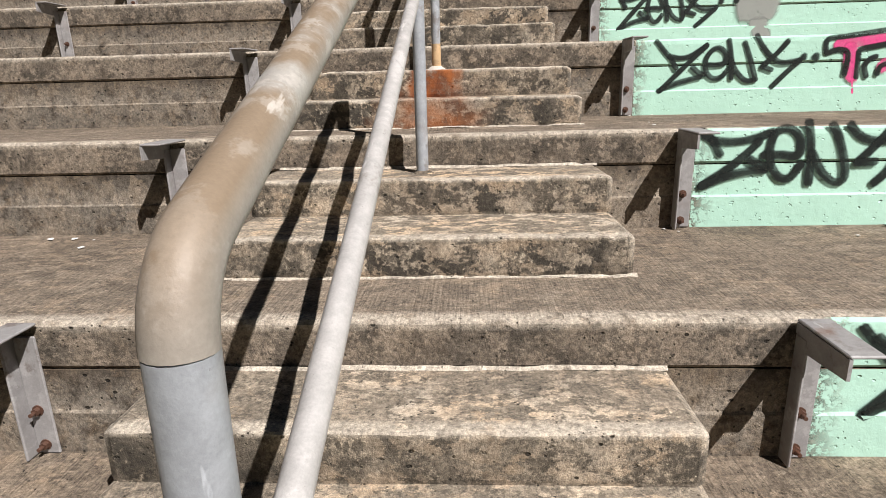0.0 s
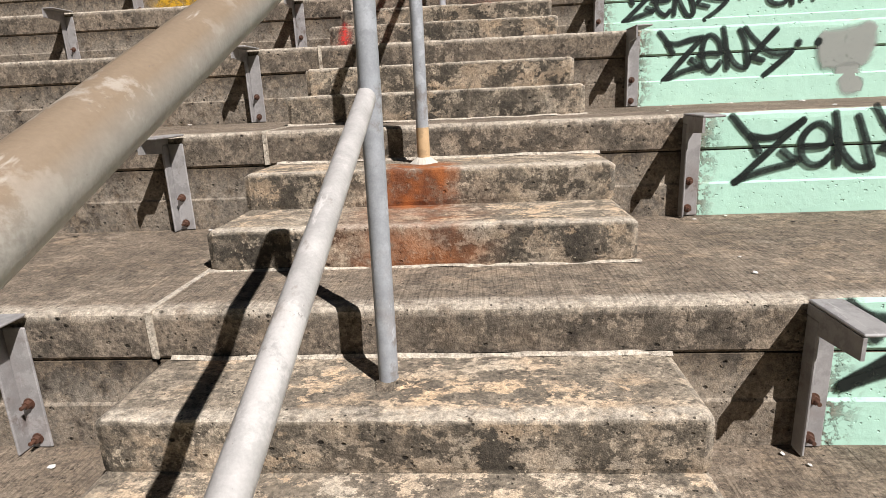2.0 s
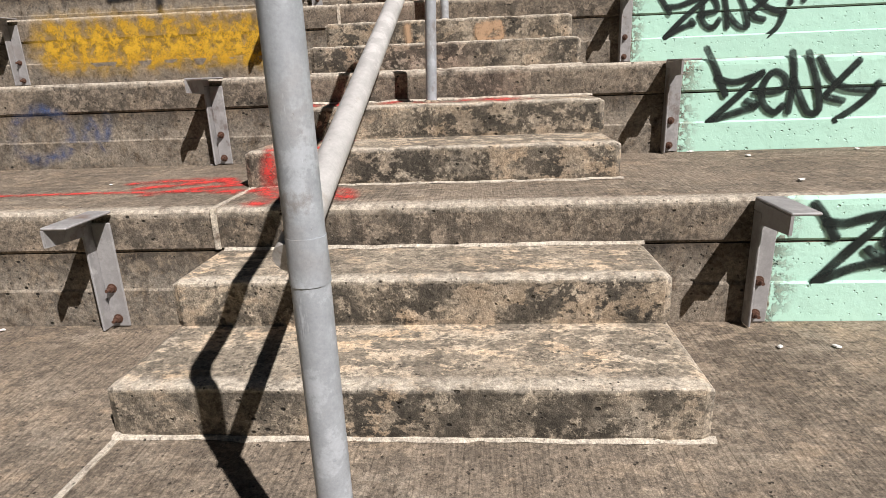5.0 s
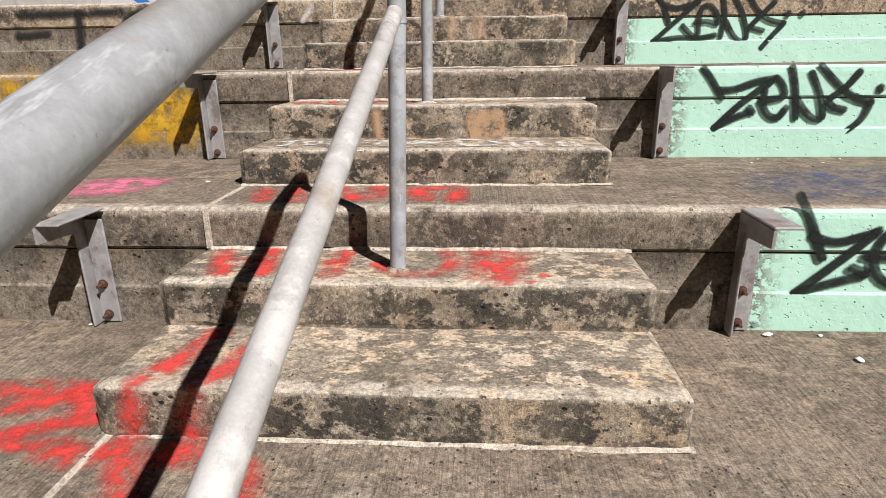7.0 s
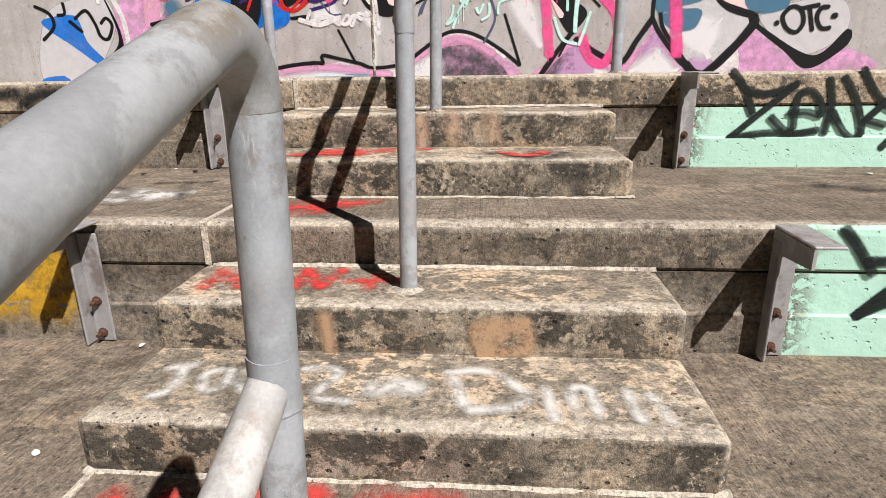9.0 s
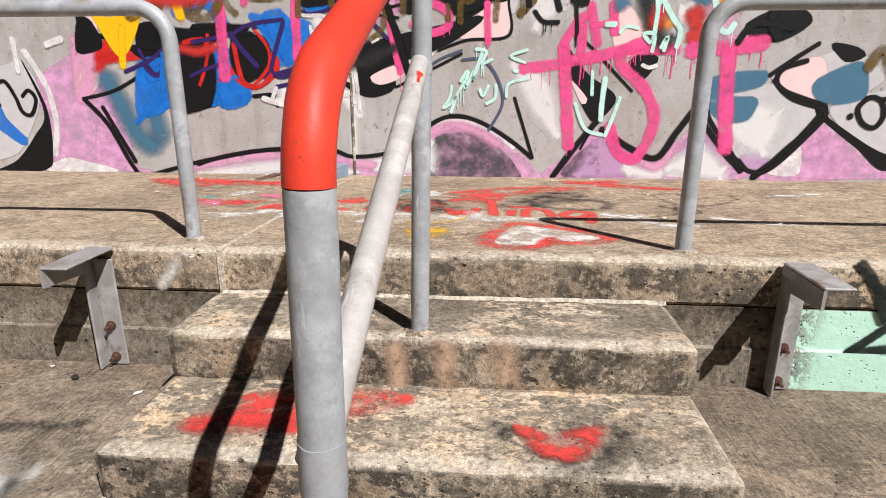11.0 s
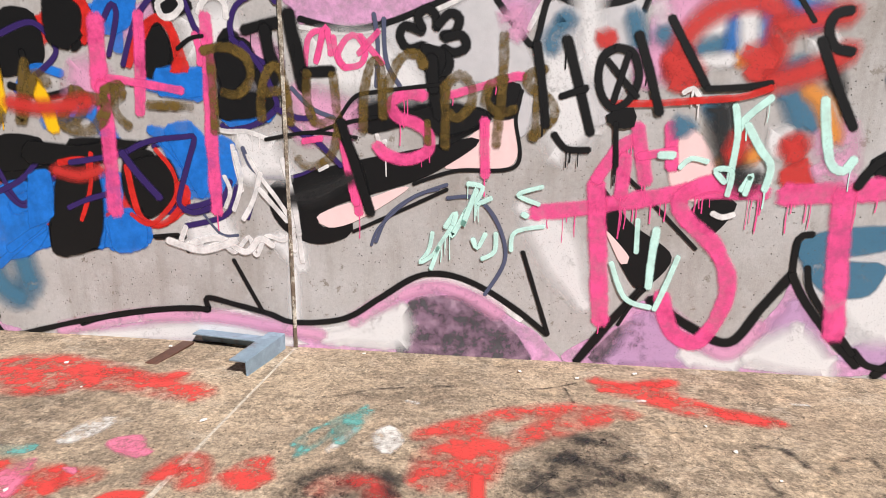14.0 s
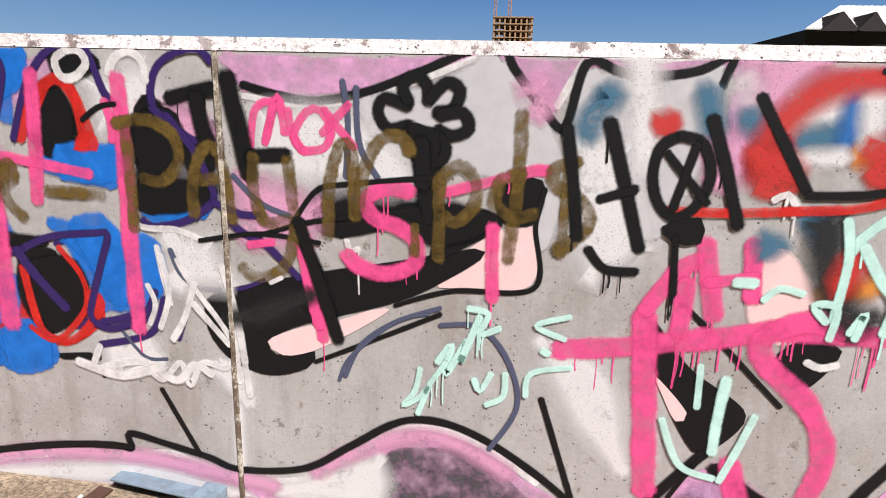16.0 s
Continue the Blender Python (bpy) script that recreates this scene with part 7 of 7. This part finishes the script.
art.stroke(0.075, [(1.598, 0.773), (1.632, 0.602)])
art.stroke(0.012, [(1.632, 0.602), (1.645, 0.518)])
art.stroke(0.07, [(1.784, 0.653), (1.804, 0.677)])
art = Paint(on_riser(TIERS[4], riser_y(3)), "dark outline of the pink letters on the green riser", TAG_BLACK)
art.stroke(0.03, [(1.468, 0.74), (1.469, 0.812), (1.571, 0.827), (1.705, 0.844), (1.838, 0.861)])
art.stroke(0.03, [(1.468, 0.74), (1.536, 0.756), (1.581, 0.743), (1.591, 0.703), (1.585, 0.621)])
art.stroke(0.03, [(1.851, 0.789), (1.733, 0.769), (1.653, 0.753), (1.649, 0.702), (1.653, 0.601)])
art.stroke(0.03, [(1.708, 0.606), (1.69, 0.661), (1.714, 0.703), (1.748, 0.714)])
art.stroke(0.03, [(1.765, 0.617), (1.776, 0.659), (1.816, 0.676)])

art = Paint(on_riser(TIERS[7], riser_y(6)), "yellow sprayed lettering on the concrete riser", FADED_YELLOW)
for i in range(9):
    x = -3.35 + i * 0.165
    art.stroke(0.07, [(x, 1.80), (x + 0.03, 1.92), (x - 0.01, 2.05)])
    art.stroke(0.06, [(x, 1.90), (x + 0.12, 1.95)])
art.stroke(0.09, [(-3.4, 1.84), (-2.7, 1.83), (-1.95, 1.82)])
art.fill([(-3.4, 1.80), (-3.4, 2.06), (-2.7, 2.07), (-1.95, 2.04), (-1.95, 1.80), (-2.7, 1.79)], 0.16)
art = Paint(on_riser(TIERS[6], riser_y(5)), "faded blue-grey ring sprayed on the riser", FADED_BLUE)
art.stroke(0.05, [(-2.9, 1.5), (-2.92, 1.36), (-2.78, 1.31), (-2.64, 1.37), (-2.62, 1.5), (-2.75, 1.56), (-2.88, 1.52)])
art.stroke(0.04, [(-2.55, 1.36), (-2.5, 1.5), (-2.44, 1.36), (-2.4, 1.52)])
art = Paint(on_riser(TIERS[8], riser_y(7)), "black sprayed letters on the riser", HAZE_BLACK)
art.stroke(0.05, [(-3.52, 2.456), (-3.097, 2.463), (-2.819, 2.466)])
art.stroke(0.05, [(-3.106, 2.454), (-3.124, 2.321), (-3.149, 2.16)])
art.stroke(0.05, [(-2.562, 2.473), (-2.719, 2.455), (-2.798, 2.404), (-2.67, 2.36), (-2.645, 2.313)])
art.stroke(0.05, [(-2.448, 2.449), (-2.316, 2.431), (-2.295, 2.353)])
art.stroke(0.04, [(-3.556, 2.329), (-3.339, 2.341)])
art = Paint(on_riser(TIERS[8], riser_y(7)), "white brush stroke on the riser", FADED_WHITE)
art.stroke(0.03, [(-1.63, 2.395), (-1.6, 2.43), (-1.562, 2.479)])
art = Paint(on_riser(TIERS[5], riser_y(4)), "grey buffed patch on the green riser", faded_spray("faded_buff_paint", (0.36, 0.37, 0.34), 0.9, 7.0))
art.fill([(1.379, 1.183), (1.516, 1.217), (1.655, 1.233), (1.679, 1.101), (1.617, 1.015), (1.408, 1.015)], 0.03)
art.fill([(1.489, 1.012), (1.603, 1.012), (1.627, 0.878), (1.526, 0.868)], 0.03)


def spots(owner, z, label, material, strokes=(), fills=()):
    place = on_tread(owner, z)
    for w, pts in strokes:
        Paint(place, label, material).stroke(w * 1.25, pts)
    for soft, pts in fills:
        Paint(place, label, material).fill(pts, soft * 1.3)


spots(TIERS[5], 1.26, "red sprayed scrawl on the tread", FADED_RED,
      [(0.06, [(-2.0, 5.45), (-1.774, 5.5), (-1.62, 5.5)]), (0.06, [(-1.9, 5.33), (-1.72, 5.42), (-1.6, 5.46)]), (0.05, [(-1.8, 5.2), (-1.63, 5.32), (-1.5, 5.36)]), (0.05, [(-1.62, 5.5), (-1.56, 5.4), (-1.66, 5.3)]),
       (0.06, [(-1.55, 5.25), (-1.444, 5.214), (-1.36, 5.26)]), (0.06, [(-1.36, 5.26), (-1.27, 5.11), (-1.3, 4.98)]), (0.06, [(-1.25, 5.24), (-1.06, 5.19), (-1.0, 5.05)])])
spots(TIERS[5], 1.26, "red haze along the tread edge", FADED_RED, [(0.03, [(-2.9, 5.2), (-2.2, 5.25), (-1.5, 5.24)])])
spots(TIERS[6], 1.68, "pink sprayed patch on the tread", FADED_PINK, (), [(0.06, [(-2.2, 6.17), (-2.09, 6.44), (-1.8, 6.44), (-1.85, 6.17)])])
spots(TIERS[6], 1.68, "dull blue haze of spray on the tread", FADED_BLUE, (), [(0.12, [(0.6, 6.1), (0.7, 6.6), (1.9, 6.7), (1.9, 6.15)])])
spots(TIERS[7], 2.10, "faded red spray on the tread", FADED_RED, (), [(0.05, [(-1.285, 7.103), (-1.267, 7.276), (-0.909, 7.298), (-1.0, 7.21), (-1.079, 7.115)])])
spots(TIERS[7], 2.10, "white and black sprayed letters on the tread", FADED_BLACK, [(0.04, [(-2.3, 7.52), (-2.05, 7.53), (-1.93, 7.41), (-2.05, 7.3), (-2.3, 7.27)]), (0.035, [(-1.93, 7.63), (-1.7, 7.67)]), (0.035, [(-1.8, 7.64), (-1.67, 7.33)])])
spots(TIERS[7], 2.10, "white spray haze on the tread", FADED_WHITE, (), [(0.06, [(-2.2, 7.4), (-2.0, 7.5), (-1.7, 7.45), (-1.75, 7.3), (-2.1, 7.25)])])
spots(TIERS[7], 2.10, "black haze on the tread", FADED_BLACK, [(0.06, [(0.75, 7.6), (1.1, 7.45), (1.5, 7.4)])])


def block(k, upper):
    """The step block of tier k."""
    i = 2 * (k - FIRST - 1) + (1 if upper else 0)
    return BLOCKS[i]


art = Paint(on_riser(block(5, False), 5.295), "red sprayed bars on the step front", FADED_RED)
art.stroke(0.055, [(-1.33, 1.39), (-1.34, 1.33), (-1.345, 1.272)])
art.stroke(0.055, [(-1.18, 1.39), (-1.19, 1.33), (-1.195, 1.272)])
spots(block(5, False), 1.40, "red sprayed bars on the step", FADED_RED, [(0.055, [(-1.33, 5.31), (-1.28, 5.45), (-1.25, 5.6)]), (0.055, [(-1.18, 5.31), (-1.12, 5.45), (-1.1, 5.58)])])
spots(block(5, True), 1.54, "red sprayed letters and blots on the step", FADED_RED,
      [(0.05, [(-1.344, 5.91), (-1.31, 5.815), (-1.278, 5.716)]), (0.05, [(-1.193, 5.949), (-1.171, 5.821), (-1.152, 5.711)]), (0.04, [(-1.24, 5.83), (-1.161, 5.845)]), (0.045, [(-0.935, 5.919), (-0.935, 5.808), (-0.938, 5.695)]), (0.035, [(-0.98, 5.817), (-0.933, 5.843)]), (0.04, [(-0.813, 5.802), (-0.741, 5.724), (-0.64, 5.725), (-0.582, 5.801), (-0.603, 5.933), (-0.694, 6.012), (-0.762, 5.967)])],
      [(0.05, [(-0.51, 5.937), (-0.351, 5.983), (-0.346, 5.857), (-0.381, 5.728), (-0.432, 5.635), (-0.51, 5.731)]), (0.02, [(-0.544, 5.691), (-0.502, 5.699), (-0.507, 5.669)]), (0.02, [(-0.361, 5.669), (-0.338, 5.663), (-0.352, 5.645)]), (0.02, [(-0.314, 5.731), (-0.297, 5.716), (-0.317, 5.702)])])
spots(TIERS[6], 1.68, "faded red sprayed letters on the tread", FADED_RED,
      [(0.05, [(-1.267, 6.068), (-1.315, 6.253)]), (0.05, [(-1.141, 6.064), (-1.191, 6.256)]), (0.05, [(-1.023, 6.274), (-0.934, 6.085)]), (0.05, [(-0.881, 6.287), (-0.87, 6.11)]), (0.06, [(-0.742, 6.29), (-0.692, 6.092)]), (0.05, [(-0.669, 6.26), (-0.584, 6.262), (-0.58, 6.067)])],
      [])
spots(block(6, False), 1.82, "white painted letters on the step", STEP_WHITE,
      [(0.022, [(-1.338, 6.562), (-1.273, 6.586)]), (0.022, [(-1.301, 6.57), (-1.278, 6.464), (-1.317, 6.426)]), (0.02, [(-1.192, 6.56), (-1.227, 6.538), (-1.201, 6.463), (-1.155, 6.479), (-1.17, 6.561)]), (0.022, [(-0.981, 6.58), (-0.888, 6.567), (-0.914, 6.453), (-0.833, 6.428)]), (0.02, [(-1.126, 6.564), (-1.126, 6.494), (-1.07, 6.445)]), (0.05, [(-0.785, 6.485), (-0.734, 6.514), (-0.682, 6.491)]), (0.025, [(-0.598, 6.554), (-0.561, 6.429)]), (0.025, [(-0.61, 6.57), (-0.513, 6.587), (-0.417, 6.485), (-0.454, 6.426), (-0.548, 6.411)]), (0.022, [(-0.371, 6.513), (-0.358, 6.38)]), (0.022, [(-0.303, 6.383), (-0.311, 6.506), (-0.268, 6.513), (-0.263, 6.4)]), (0.022, [(-0.181, 6.513), (-0.171, 6.391)]), (0.022, [(-0.13, 6.495), (-0.106, 6.38)])],
      [])
spots(block(6, True), 1.96, "red sprayed capitals AINT on the step, worn", FADED_RED,
      [(0.03, [(-1.335, 6.782), (-1.335, 6.859), (-1.339, 6.944)]), (0.03, [(-1.339, 6.944), (-1.275, 6.863), (-1.219, 6.786)]), (0.024, [(-1.334, 6.835), (-1.254, 6.841)]), (0.03, [(-1.187, 6.944), (-1.177, 6.86), (-1.163, 6.781)]), (0.03, [(-1.069, 6.784), (-1.072, 6.867), (-1.07, 6.947)]), (0.03, [(-1.07, 6.947), (-1.03, 6.87), (-0.994, 6.801)]), (0.03, [(-0.994, 6.801), (-0.978, 6.878), (-0.959, 6.954)]), (0.03, [(-0.924, 6.85), (-0.851, 6.859), (-0.775, 6.864)]), (0.03, [(-0.84, 6.921), (-0.847, 6.855), (-0.853, 6.79)])])
spots(block(7, False), 2.24, "faded red spray on the step", FADED_RED, [(0.05, [(-1.27, 7.49), (-1.1, 7.52), (-1.0, 7.49)])], [(0.04, [(-1.24, 7.47), (-1.164, 7.63), (-0.75, 7.65), (-1.013, 7.5)])])
spots(block(7, False), 2.24, "black halo of a painted heart on the step", FADED_BLACK, (), [(0.04, [(-0.56, 7.56), (-0.397, 7.55), (-0.18, 7.58), (-0.29, 7.365), (-0.44, 7.37)])])
spots(block(7, False), 2.243, "red painted heart on the step", FADED_RED, (), [(0.02, [(-0.48, 7.54), (-0.397, 7.51), (-0.26, 7.545), (-0.33, 7.42), (-0.42, 7.42)])])
FADED_TAN = faded_spray("faded_tan_patch", (0.50, 0.32, 0.19), 0.75)
art = Paint(on_riser(block(6, True), 6.674), "tan patch of bare mortar on the step front", FADED_TAN)
art.fill([(-0.546, 1.925), (-0.402, 1.935), (-0.394, 1.83), (-0.537, 1.82)], 0.02)
art = Paint(on_riser(block(7, True), 7.709), "tan and pink streaks on the step front", faded_spray("faded_tan_streak", (0.52, 0.36, 0.25), 0.7))
art.stroke(0.05, [(-0.665, 2.374), (-0.661, 2.313), (-0.652, 2.243)])
art.stroke(0.05, [(-0.801, 2.364), (-0.793, 2.314), (-0.789, 2.248)])
art.stroke(0.06, [(-0.508, 2.373), (-0.498, 2.312), (-0.488, 2.238)])
art = Paint(on_riser(block(6, True), 6.674), "tan streak on the step front", FADED_TAN)
art.stroke(0.035, [(-0.945, 1.93), (-0.942, 1.88), (-0.938, 1.821)])
for art in ALL_PAINT:
    art.done()


# ---- small things ----
M_LITTER = spray("white_litter", (0.7, 0.68, 0.64), 0.7)
M_DEBRIS = spray("dark_litter", (0.03, 0.025, 0.02), 0.8)


def flake(x, y, z, size, mat, label, category, seed):
    bm = bmesh.new()
    bmesh.ops.create_icosphere(bm, subdivisions=2, radius=size)
    for v in bm.verts:
        v.co *= 1 + 0.6 * noise.noise(v.co * (1.2 / size) + Vector((seed, 0, 0)))
        v.co.z *= 0.32
        v.co.x *= 1.4
    low = min(v.co.z for v in bm.verts)
    bmesh.ops.transform(bm, matrix=pose(x, y, z - low + 0.001, 0, 0, seed * 50), verts=bm.verts)
    tagged(new("chip" if mat is M_LITTER else "pebble", mesh_of("chip", bm, mat)), label, category, "litter on the stand")


rnd = random.Random(5)
for k in range(2, 8):
    for i in range(9):
        right = rnd.random() < 0.65
        x = rnd.uniform(0.1, 1.6) if right else rnd.uniform(-2.6, -1.55)
        y = riser_y(k) - rnd.choice((0.05, 0.1, 0.2, rnd.uniform(0.1, 0.9)))
        white = rnd.random() < 0.7
        flake(x, y, tier_z(k) + 0.003, rnd.uniform(0.004, 0.011), M_LITTER if white else M_DEBRIS,
              "pale chip of paint on the concrete tread" if white else "small dark pebble on the concrete tread", "litter", rnd.uniform(0, 9))
for i in range(26):
    y = rnd.uniform(8.4, 10.0)
    flake(rnd.uniform(-2.4, 1.2), y, platform_z(y) + 0.004, rnd.uniform(0.004, 0.010), M_LITTER, "pale chip of paint on the platform", "litter", rnd.uniform(0, 9))

# a broken-off seat bracket lying at the wall
fallen = tagged(new("fallen_bracket"), "broken-off blue-grey painted seat bracket lying by the wall", "bracket")
M_FALLEN = worn_steel("painted_bracket_steel", (0.2, 0.27, 0.33), (0.3, 0.2, 0.15), 0.0, 0.2)
part("upright", box(-0.40, -0.05, -0.03, 0.03, 0.05, 0.058, 0.002), M_FALLEN, fallen)
part("flange", box(-0.40, -0.05, 0.022, 0.03, 0.003, 0.0498, 0.002), M_FALLEN, fallen)
part("arm", box(-0.0495, 0.03, -0.27, 0.04, 0.07, 0.078, 0.002), M_FALLEN, fallen)
part("arm_web", box(0.0225, 0.03, -0.27, 0.04, 0.003, 0.0698, 0.002), M_FALLEN, fallen)
part("end_tab", box(-0.46, -0.4005, -0.27, -0.02, 0.003, 0.012, 0.002), M_RUST, fallen, "rusty end tab")
fallen.matrix_basis = pose(-1.49, 9.93, platform_z(9.93), 0, 0, -8)

# yellow paint along the guard rail, a red mark on the mid rail
guard = bpy.data.objects["guard_rail"]
bm = bmesh.new()
n = 24
rows = []
for i in range(n + 1):
    x = 0.22 + 0.9 * i / n
    w = 0.5 + 0.25 * noise.noise(Vector((x * 20, 0, 0)))
    rows.append([bm.verts.new((x, 8.14 + math.sin(c) * (PIPE_R + 0.0012), 2.513 + 0.75 + math.cos(c) * (PIPE_R + 0.0012))) for c in (-w, -w / 2, 0, w / 2, w)])
for p, q in zip(rows, rows[1:]):
    for j in range(4):
        bm.faces.new((p[j], q[j], q[j + 1], p[j + 1]))
part("yellow_stripe", bm, spray("yellow_rail_paint", (0.75, 0.55, 0.05)), guard, "yellow paint along the top")

bm = bmesh.new()
rows = []
for i in range(9):
    f = 0.845 + 0.05 * i / 8
    c = Vector((-0.7312, 6.80, 2.675)).lerp(Vector((-0.7276, 7.765, 3.095)), f)
    w = 0.12 + 0.2 * abs(noise.noise(Vector((i * 0.7, 3, 0)))) + (0.18 if i > 5 else 0.0)
    rows.append([bm.verts.new(c + Vector((math.sin(k), -0.35 * math.cos(k), 0.93 * math.cos(k))) * (PIPE_R - 0.0005)) for k in (0.55 - w, 0.55 - w / 2, 0.55, 0.55 + w / 2, 0.55 + w)])
for p, q in zip(rows, rows[1:]):
    for j in range(4):
        bm.faces.new((p[j], q[j], q[j + 1], p[j + 1]))
part("paint_mark", bm, M_PIPE_RED, rail_red, "small red paint mark on the mid rail")

# ---- beyond the wall ----
m, t, b = shader("far_sky")
xyz = node(t, "SeparateXYZ", {0: where(t)})
b.inputs["Base Color"].default_value = (0.0, 0.0, 0.0, 1)
b.inputs["Specular IOR Level"].default_value = 0.0
t.links.new(mix(t, ramp(t, xyz.outputs[2], 0.0, 150.0), (0.40, 0.60, 0.80), (0.13, 0.30, 0.62)), b.inputs["Emission Color"])
b.inputs["Emission Strength"].default_value = 0.62
bm = bmesh.new()
rows = [[bm.verts.new((900 * math.sin(a), 900 * math.cos(a), z)) for a in (radians(5 * i - 60) for i in range(25))] for z in (-1.9, 90.0, 230.0)]
for p, q in zip(rows, rows[1:]):
    for j in range(24):
        bm.faces.new((p[j], p[j + 1], q[j + 1], q[j]))
tagged(new("backdrop", mesh_of("backdrop", bm, m)), "clear pale blue sky beyond the wall", "sky", kind="structure")
M_TOWER = concrete("raw_tower_concrete", (0.36, 0.22, 0.13), (0.5, 0.34, 0.22), (0.2, 0.12, 0.08), 0.05)
M_CRANE = spray("crane_steel", (0.45, 0.22, 0.1), 0.6)
tower = tagged(new("tower_building"), "unfinished brown concrete tower with open floors, far off", "building")
TX0, TX1, TY = -16.3, 3.2, 310.0
for i in range(16):
    z = -1.9 + i * 3.1
    part("floor_slab", box(TX0, TX1, TY, TY + 18, z, z + 0.5), M_TOWER, tower)
for i in range(8):
    x = TX0 + 0.2 + (TX1 - TX0 - 1.2) * i / 7
    part("column", box(x, x + 0.8, TY + 0.4, TY + 1.2, -1.4, 44.4), M_TOWER, tower)
part("core_wall", box(TX0 + 5, TX1 - 2, TY + 7, TY + 16, -1.3, 44.4), M_TOWER, tower)
for x, top in ((-16.4, 76.0), (-9.0, 72.0)):
    crane = tagged(new("crane_mast"), "rust-coloured lattice crane mast behind the unfinished tower", "crane", "cranes at the tower")
    y = TY + 20
    for dx, dy in ((-0.7, -0.7), (0.7, -0.7), (0.7, 0.7), (-0.7, 0.7)):
        part("mast_leg", box(x + dx - 0.16, x + dx + 0.16, y + dy - 0.16, y + dy + 0.16, -1.9, top), M_CRANE, crane)
    for i in range(22):
        z = 20 + i * 2.0
        part("brace", pipe([(x - 0.7, y - 0.9, z), (x + 0.7, y - 0.9, z + 2.0)], 0.12, 6), M_CRANE, crane)

M_ROOF = spray("white_metal_roof", (0.72, 0.71, 0.69), 0.45, 0.05)
M_GABLE = spray("dark_gable_boards", (0.035, 0.03, 0.03), 0.8)
hall = tagged(new("roofed_hall"), "low hall with a white ribbed metal roof and dark gables", "building")
HX, HY = 33.5, 88.0
part("wall", box(HX, HX + 30, HY + 1, HY + 21, -1.9, 13.7), M_GABLE, hall)
bm = bmesh.new()
q = [(HX - 0.5, HY, 13.6), (HX + 30.5, HY, 13.6), (HX + 30.5, HY + 11, 17.9), (HX + 8, HY + 11, 17.9)]
a = [bm.verts.new(p) for p in q]
b = [bm.verts.new((p[0], p[1], p[2] + 0.15)) for p in q]
bm.faces.new(a[::-1]), bm.faces.new(b)
for i in range(4):
    bm.faces.new((a[i], a[(i + 1) % 4], b[(i + 1) % 4], b[i]))
part("roof", bm, M_ROOF, hall)
for i in range(40):
    x = HX + 0.5 + i * 0.75
    part("roof_rib", pipe([(x, HY + 0.05, 13.82), (min(x + 8.5, HX + 30), HY + 10.9, 18.08)], 0.06, 5), M_ROOF, hall)
for x, w in ((HX + 1.0, 4.4), (HX + 5.0, 3.6), (HX + 12.0, 5.0)):
    bm = bmesh.new()
    f = [bm.verts.new(p) for p in ((x, HY - 0.6, 13.4), (x + w, HY - 0.6, 13.4), (x + w / 2, HY - 0.6, 15.6))]
    r = [bm.verts.new(p) for p in ((x, HY + 5, 13.4), (x + w, HY + 5, 13.4), (x + w / 2, HY + 5, 15.6))]
    bm.faces.new(f), bm.faces.new(r[::-1])
    for i in range(3):
        bm.faces.new((f[(i + 1) % 3], f[i], r[i], r[(i + 1) % 3]))
    part("gable", bm, M_GABLE, hall)

# ---- the whole place to its true size ----
for ob in list(scene.objects):
    if ob.parent is None and ob.type in ("MESH", "EMPTY"):
        ob.matrix_basis = Matrix.Scale(SIZE, 4) @ ob.matrix_basis
